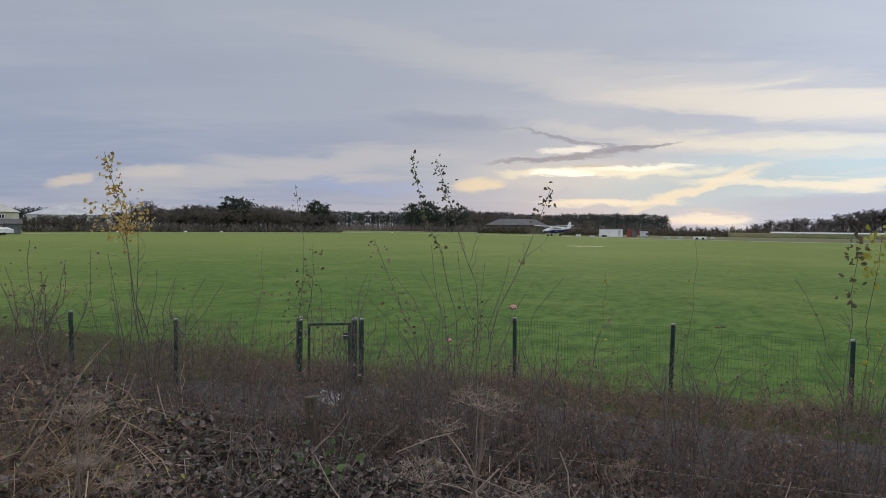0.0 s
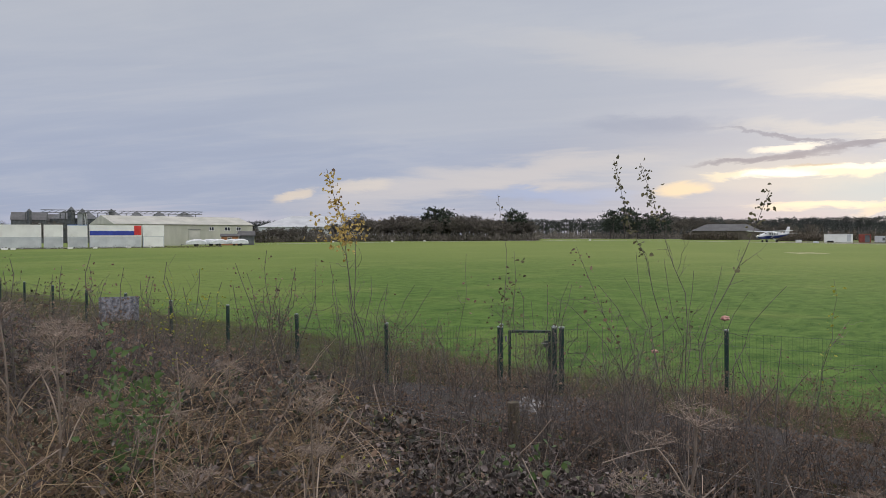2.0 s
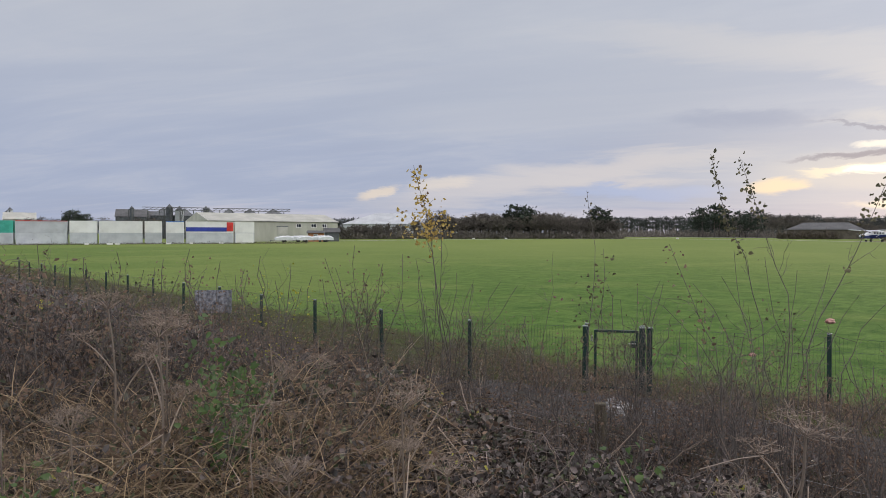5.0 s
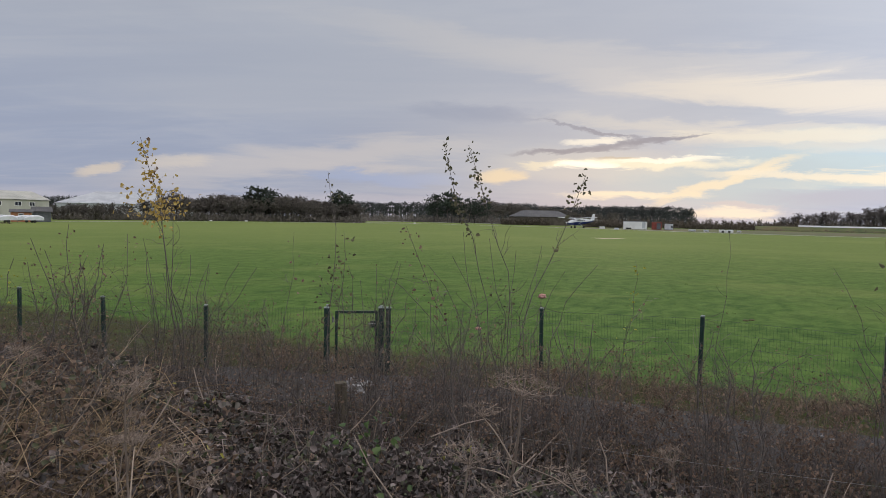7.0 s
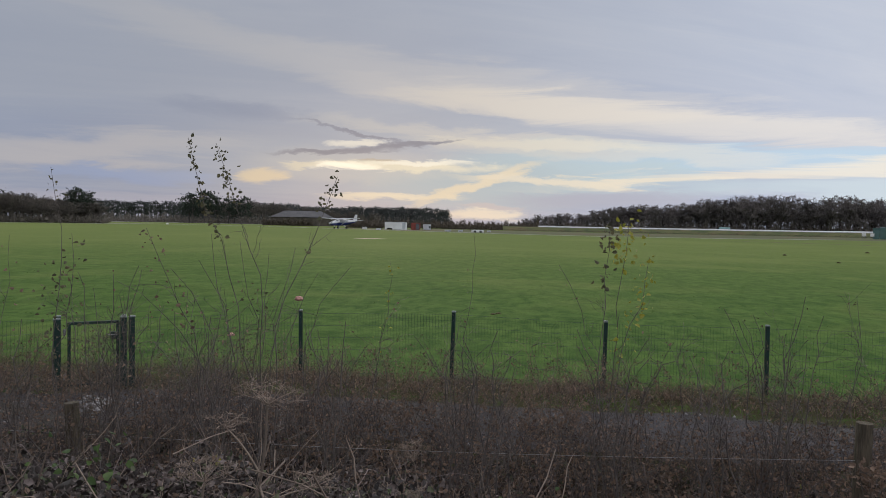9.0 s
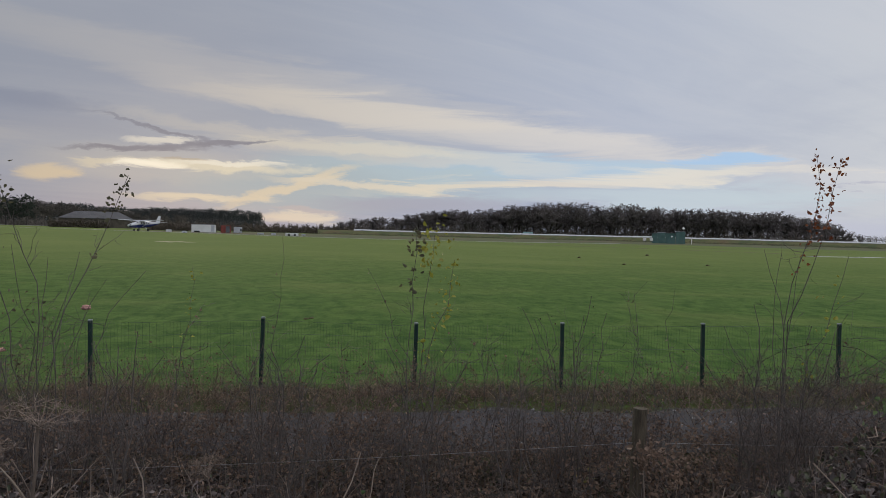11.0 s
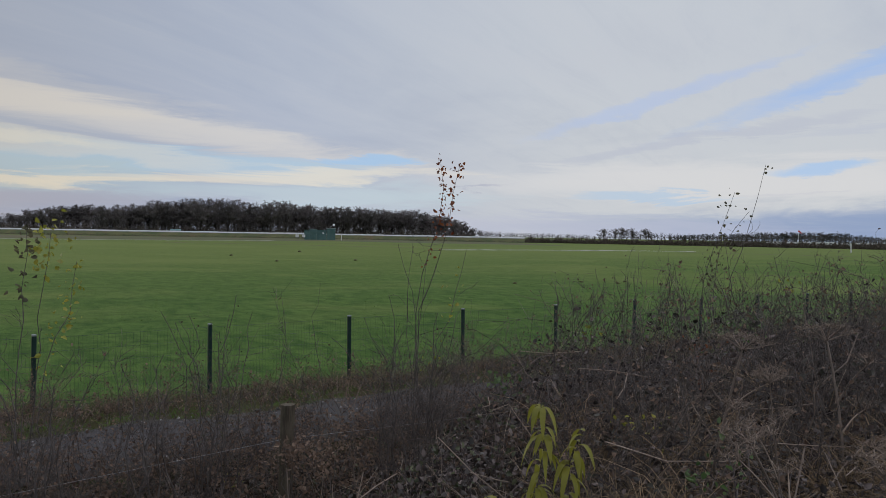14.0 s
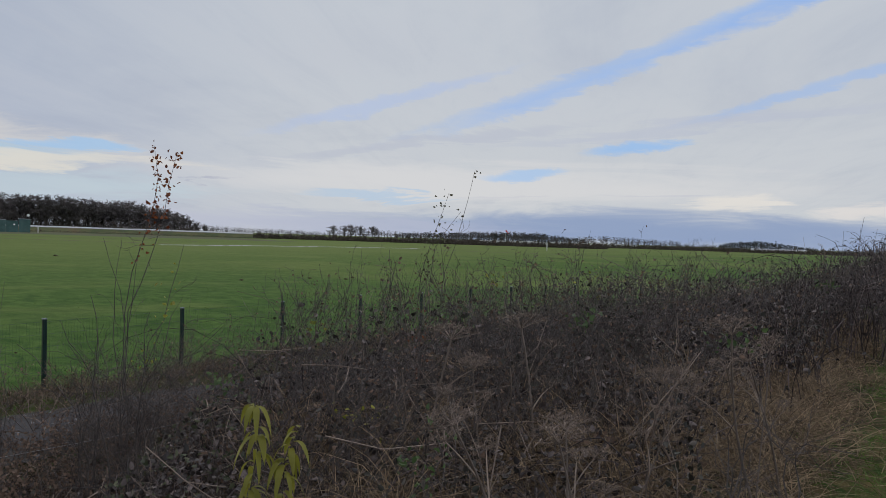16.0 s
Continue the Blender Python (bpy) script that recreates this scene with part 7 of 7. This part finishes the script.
# a clump of fresh green bramble
plant_thing("green_bramble", "leafy green bramble clump in the dead growth", "bramble",
            [stem_path(3.7 + 0.1 * q, (a_, e_), (a_ + 0.6, e_ - 2.5), (-40.4, -15)) for q, (a_, e_) in enumerate(((-42.2, -7.2), (-40.8, -8.2), (-39.2, -9.2), (-41.4, -9.6), (-38.4, -10.6), (-42.8, -9.4)))],
            [(q, 0.40, 1.0, 80, 0.050, 0.075, "green_leaf") for q in range(6)], 4, 0.15, 0.005)
plant_thing("green_bramble", "small green bramble shoot with fresh leaves", "bramble",
            [stem_path(3.4 + 0.1 * q, (a_, e_), (a_ + 0.3, e_ - 2.5), (80.6, -19)) for q, (a_, e_) in enumerate(((81.2, -13.6), (80.2, -14.6), (82.0, -14.8)))],
            [(q, 0.55, 1.0, 16, 0.045, 0.04, "green_leaf") for q in range(3)], 3, 0.12, 0.004)
plant_thing("green_bramble", "low green leafy growth among dead stalks", "bramble",
            [stem_path(2.7 + 0.1 * q, (a_, e_), (a_ + 0.3, e_ - 2.5), (-52.0, -24)) for q, (a_, e_) in enumerate(((-53.5, -15.5), (-51.5, -16.8), (-50.0, -18.0), (-54.5, -17.5)))],
            [(q, 0.5, 1.0, 36, 0.045, 0.05, "green_leaf") for q in range(4)], 3, 0.12, 0.004)


# dead hogweed
def hogweed_mesh(seed, h):
    r = np.random.default_rng(seed)
    f = np.linspace(0, 1, 7)
    st = np.stack([0.05 * h * np.sin(f * 2 + seed), 0.04 * h * np.sin(f * 3), f * h], -1)
    heads = [st[-1]]
    stems = [st]
    for q in range(2):
        a = r.uniform(0, 6.28)
        b0 = st[3 + q]
        e = b0 + np.array([math.cos(a) * 0.2, math.sin(a) * 0.2, 0.24]) * h * r.uniform(0.6, 1.0)
        stems.append(np.stack([b0 + (e - b0) * k + np.array([0, 0, 0.02 * h * math.sin(k * 3)]) for k in np.linspace(0, 1, 7)]))
        heads.append(e)
    sv = tubes(np.array(stems), np.array([np.linspace(0.0068, 0.0040, 7), np.linspace(0.0040, 0.0026, 7), np.linspace(0.0040, 0.0026, 7)]), 5)
    umbels = []
    for k, hd in enumerate(heads):
        rays, umb = [], []
        big = 0.120 if k == 0 else 0.075
        count = 20 if k == 0 else 12
        for q in range(count):
            a, out_ = q * 2.4 + r.normal(0, 0.2), math.sqrt((q + 0.5) / count) * r.uniform(0.8, 1.1)
            d = np.array([math.cos(a) * out_, math.sin(a) * out_, 0.62 - 0.25 * out_ ** 2 + r.normal(0, 0.05)])
            e = hd + d * big
            rays.append(np.stack([hd, (hd + e) / 2 + d * [0, 0, 0.010] + r.normal(0, 0.004, 3), e]))
            for _ in range(12):
                d2 = r.normal(0, 0.8, 3) * [1, 1, 0.45] + [0, 0, 0.5]
                umb.append(np.stack([e, e + d2 * 0.010, e + d2 * 0.021 * big / 0.1]))
        umbels.append(joined(tubes(np.array(rays), 0.0015, 3), tubes(np.array(umb), 0.0009, 3)))
    return sv, umbels


HOG = []
for q in range(4):
    t = thing("dead_hogweed", Matrix.Translation((0, 0, -400)), "dead brown hogweed stalk with open umbels", "weed", "dead hogweed stalks")
    sv, umbels = hogweed_mesh(90 + q, 1.0)
    piece("stalk", *sv, M["dead_cane"], t)
    for uv, ut, _ in umbels:
        piece("umbel", uv, ut, M["umbel"], t)
    HOG.append(t)
hog_used = set()


def hogweed(azimuth, elevation, r_, k=1.0, lean=8.0):
    """A stalk whose top stands at the given bearing."""
    x, y = polar(azimuth, r_)
    top = EYE + r_ * math.tan(radians(elevation))
    z = ground_at(x, y)
    m = Matrix.Translation((x, y, z - 0.03)) @ Matrix.Rotation(rng.uniform(0, 6.28), 4, "Z") @ Matrix.Rotation(radians(rng.normal(0, lean)), 4, "X")
    src = HOG[int(rng.integers(4))]
    t = src if src.name not in hog_used else copy_thing(src, m)
    hog_used.add(src.name)
    s_ = max(top - z, 0.3)
    wide = min(s_, 1.0) * k
    t.matrix_basis = m @ Matrix.Diagonal((wide, wide, s_, 1))


for a_, e_, r_, k in ((-0.2, -12.5, 3.6, 1.5), (-2.0, -18.2, 2.6, 1.2), (-23.7, -18.2, 2.5, 1.2), (87.4, -12.2, 3.4, 1.4),
                      (81.2, -7.4, 4.6, 1.5), (88.4, -6.1, 4.8, 1.5), (93.3, -13.8, 3.0, 1.2), (105.4, -5.6, 4.6, 1.4), (92.5, -13.6, 3.1, 1.2), (106.2, -6.8, 5.2, 1.3)):
    hogweed(a_, e_, r_, k)
for a_, e_, r_, k in ((-48.5, -5.0, 4.6, 1.5), (-46.4, -7.1, 3.8, 1.5), (-45.2, -6.0, 4.4, 1.5), (-26.6, -13.2, 3.0, 1.3), (-35.5, -18.0, 2.3, 1.2), (98.0, -9.5, 4.0, 1.2)):
    hogweed(a_, e_, r_, k * 0.85)
for a_, e_, r_ in ((19.5, -17.4, 2.9), (-28.6, -12.2, 3.3), (105.5, -6.6, 4.4),
                   (-44.0, -9.0, 3.6), (-37.5, -9.4, 3.7), (-50.0, -12.5, 2.8), (86.0, -9.0, 4.0), (95.5, -9.0, 3.8)):
    hogweed(a_, e_, r_, 0.7, 14)


# pale broken stalks lying through the thicket
p = thicket_places(420, 1.9, 7.0)
x, y, s, n, d_ = p.T
top = thicket_top(s, n)
c = len(x)
mid_ = np.stack([x, y, top + rng.uniform(-0.25, 0.12, c)], -1)
w_ = unit(rng.normal(size=(c, 3)) * [1, 1, 0.55] + [0, 0, 0.25]) * rng.uniform(0.10, 0.36, c)[:, None]
stuff("broken_stalks", [tubes(np.stack([mid_ - w_, mid_ + rng.normal(0, 0.035, (c, 3)), mid_ + w_], 1), (rng.uniform(0.0014, 0.0052, c))[:, None] * np.ones((1, 3)), 5)], [M["umbel"]], "pale broken dead stalks among the brambles", "stalks")


# stout dead stems leaning over the thicket
p = thicket_places(300, 2.0, 6.5)
x, y, s, n, d_ = p.T
foot = np.stack([x, y, thicket_top(s, n) - rng.uniform(0.15, 0.5, len(x))], -1)
leaning = crooked(foot, rng.normal(0, 0.55, (len(x), 3)) + [0, 0, 0.8], rng.uniform(0.35, 0.85, len(x)), 6, 0.16)
forks = branch_off(leaning, 2, 0.4, 0.35, 4, 0.2, 0.6)
stuff("dead_stems", [tubes(leaning, rng.uniform(0.0024, 0.0058, (len(x), 1)) * np.linspace(1, 0.55, 6)[None], 5), tubes(forks, 0.0019 * np.linspace(1, 0.6, 4)[None] * np.ones((len(forks), 1)), 4)],
      [M["umbel"], M["dead_cane"]], "stout pale dead stems leaning over the brambles", "stems")


# the shrub with long yellow green leaves close by
def long_leaf_shrub():
    r_ = 2.76
    st = stem_path(r_, (68.6, -12.2), (68.9, -14.6), (69.2, -17.5), (69.2, -21), points=9)
    side_a = stem_path(r_, (72.0, -14.0), (71.0, -15.4), (69.4, -21), points=9)
    side_b = stem_path(2.5, (64.7, -18.8), (65.4, -20.5), (66.4, -24), points=9)
    base = Vector(st[0])
    off = np.array(base)
    t = thing("long_leaved_shrub", Matrix.Translation(base), "shrub with drooping long yellow green leaves", "shrub")
    for path, lo, count in ((st, 0.54, 50), (side_a, 0.60, 34), (side_b, 0.72, 11)):
        v, f = tubes((path - off)[None], np.linspace(0.004, 0.0018, len(path))[None], 5)
        stem = piece("stem", v, f, M["bark"], t)
        for q in range(count):
            at = along(path, lo, 1.0, 1)[0] - off
            a = rng.uniform(0, 6.28)
            L, w = rng.uniform(0.075, 0.135), rng.uniform(0.0090, 0.0145)
            out_ = np.array([math.cos(a), math.sin(a), 0.0])
            u = np.linspace(0, 1, 7)[:, None]
            spine = at + out_ * L * (0.95 * u - 0.25 * u ** 2) + np.array([0, 0, 1.0]) * L * (0.45 * u - 1.25 * u ** 2)
            sd = np.cross(out_, [0, 0, 1.0])
            half_w = w * np.sin(np.pi * np.clip(u * 0.93 + 0.07, 0, 1)) ** 0.8
            V = np.concatenate([spine - sd * half_w, spine + [0, 0, -0.003], spine + sd * half_w])
            T = []
            for k in range(6):
                for c0 in (0, 7):
                    T += [[c0 + k, c0 + 7 + k, c0 + 8 + k], [c0 + k, c0 + 8 + k, c0 + 1 + k]]
            piece("leaf", V, np.array(T), M["long_leaf"], stem, smooth=True)


long_leaf_shrub()


# a dead fern leaning on the stake
plant_thing("dead_fern", "collapsed pale brown fern beside the wooden stake", "fern",
            [stem_path(6.1 + 0.05 * q, (a_, e_), (a_ - 1.2, e_ + 1.6), (48.6, -15.6), (48.4, -19), points=10) for q, (a_, e_) in enumerate(((51.9, -17.8), (51.0, -18.3), (50.2, -17.2), (49.6, -18.6), (52.2, -16.9)))],
            [(q, 0.45, 1.0, 60, 0.055, 0.035, "fern_leaf") for q in range(5)], 6, 0.12, 0.005)


# broken concrete beside the gate and on the track's far edge
def rubble_stone(azimuth, r_, size):
    x, y = polar(azimuth, r_)
    bm = bmesh.new()
    bmesh.ops.create_icosphere(bm, subdivisions=2, radius=1.0)
    for v in bm.verts:
        k = 0.8 + 0.55 * noise.noise(v.co * 1.3 + Vector((azimuth, r_, 0)))
        v.co = Vector((v.co.x * k * 1.25, v.co.y * k, max(v.co.z * k * 0.7, -0.35))) * size
    p = part("rubble_stone", bm, M["rubble"])
    p.matrix_world = Matrix.Translation((x, y, ground_at(x, y) + size * 0.3)) @ Matrix.Rotation(azimuth * 3.1, 4, "Z")
    tagged(p, label="pale lump of broken concrete on the ground", category="rubble", group="broken concrete")


for q in range(16):
    rubble_stone(-9.9 + 2.4 * rng.uniform(0, 1), 10.3 + 0.7 * rng.uniform(0, 1), rng.uniform(0.04, 0.11))
for q in range(9):
    rubble_stone(49.6 + 5.0 * rng.uniform(0, 1), 10.6 + 0.4 * rng.uniform(-1, 1), rng.uniform(0.02, 0.045))


# small things caught on the fence
def litter_bag(azimuth, elevation, r_, size):
    c = sky_point(azimuth, elevation, r_)
    bm = bmesh.new()
    bmesh.ops.create_icosphere(bm, subdivisions=3, radius=1.0)
    for v in bm.verts:
        k = 0.75 + 0.45 * noise.noise(v.co * 2.2 + Vector((azimuth, 0, 0)))
        v.co = Vector((v.co.x * k * 1.3, v.co.y * k * 0.8, v.co.z * k * 0.75)) * size
    p = part("litter_bag", bm, M["pink"], smooth=True)
    p.location = Vector(c)
    tagged(p, label="faded pink plastic bag snagged on a stem", category="litter", group="snagged litter")
    plant_thing("sapling", "thin bare stem with snagged pink litter", "stem", [stem_path(r_, (azimuth + 0.25, elevation + 1.2), (azimuth, elevation), (azimuth - 0.6, elevation - 3.5))], (), 5, 0.15, 0.006)


litter_bag(5.75, -6.0, 8.4, 0.045)
litter_bag(0.6, -8.7, 7.4, 0.032)


def board():
    x, y = polar(-40.4, 20.1)
    t = thing("fence_board", Matrix.Translation((x, y, ground_at(x, y))) @ Matrix.Rotation(radians(36), 4, "Z"), "mottled blue grey board fixed to the mesh fence", "board")
    bm = bmesh.new()
    box(bm, 0, 0, 0.72, 0.95, 0.02, 0.62, 0.004)
    part("panel", bm, M["sign_back"], t)
    for dx in (-0.4, 0.4):
        bm = bmesh.new()
        box(bm, dx, 0.03, 0.45, 0.05, 0.04, 1.1, 0.004)
        part("bracket", bm, M["bare_metal"], t)


board()


# dark lumps that stand in for the birds on the field
def clod(x, y, size):
    bm = bmesh.new()
    bmesh.ops.create_icosphere(bm, subdivisions=2, radius=1.0)
    for v in bm.verts:
        k = 0.8 + 0.5 * noise.noise(v.co * 1.7 + Vector((x, y, 0)))
        v.co = Vector((v.co.x * k, v.co.y * k, v.co.z * k * 0.6)) * size
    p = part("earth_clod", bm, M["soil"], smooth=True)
    p.location = (x, y, ground_at(x, y) + size * 0.2)
    tagged(p, label="dark lump standing in for a bird on the grass", category="clod", group="clods on the grass")


for x, y in ((47.1, 44.9), (55.0, 42.2), (72.6, 65.2), (54.4, 58.5), (7.7, 19.3), (45.2, 13.5), (43.9, 15.5), (7.5, 19.2), (47.1, 13.6), (37.7, 17.3)):
    clod(x, y, 0.05 + 0.0022 * math.hypot(x, y))
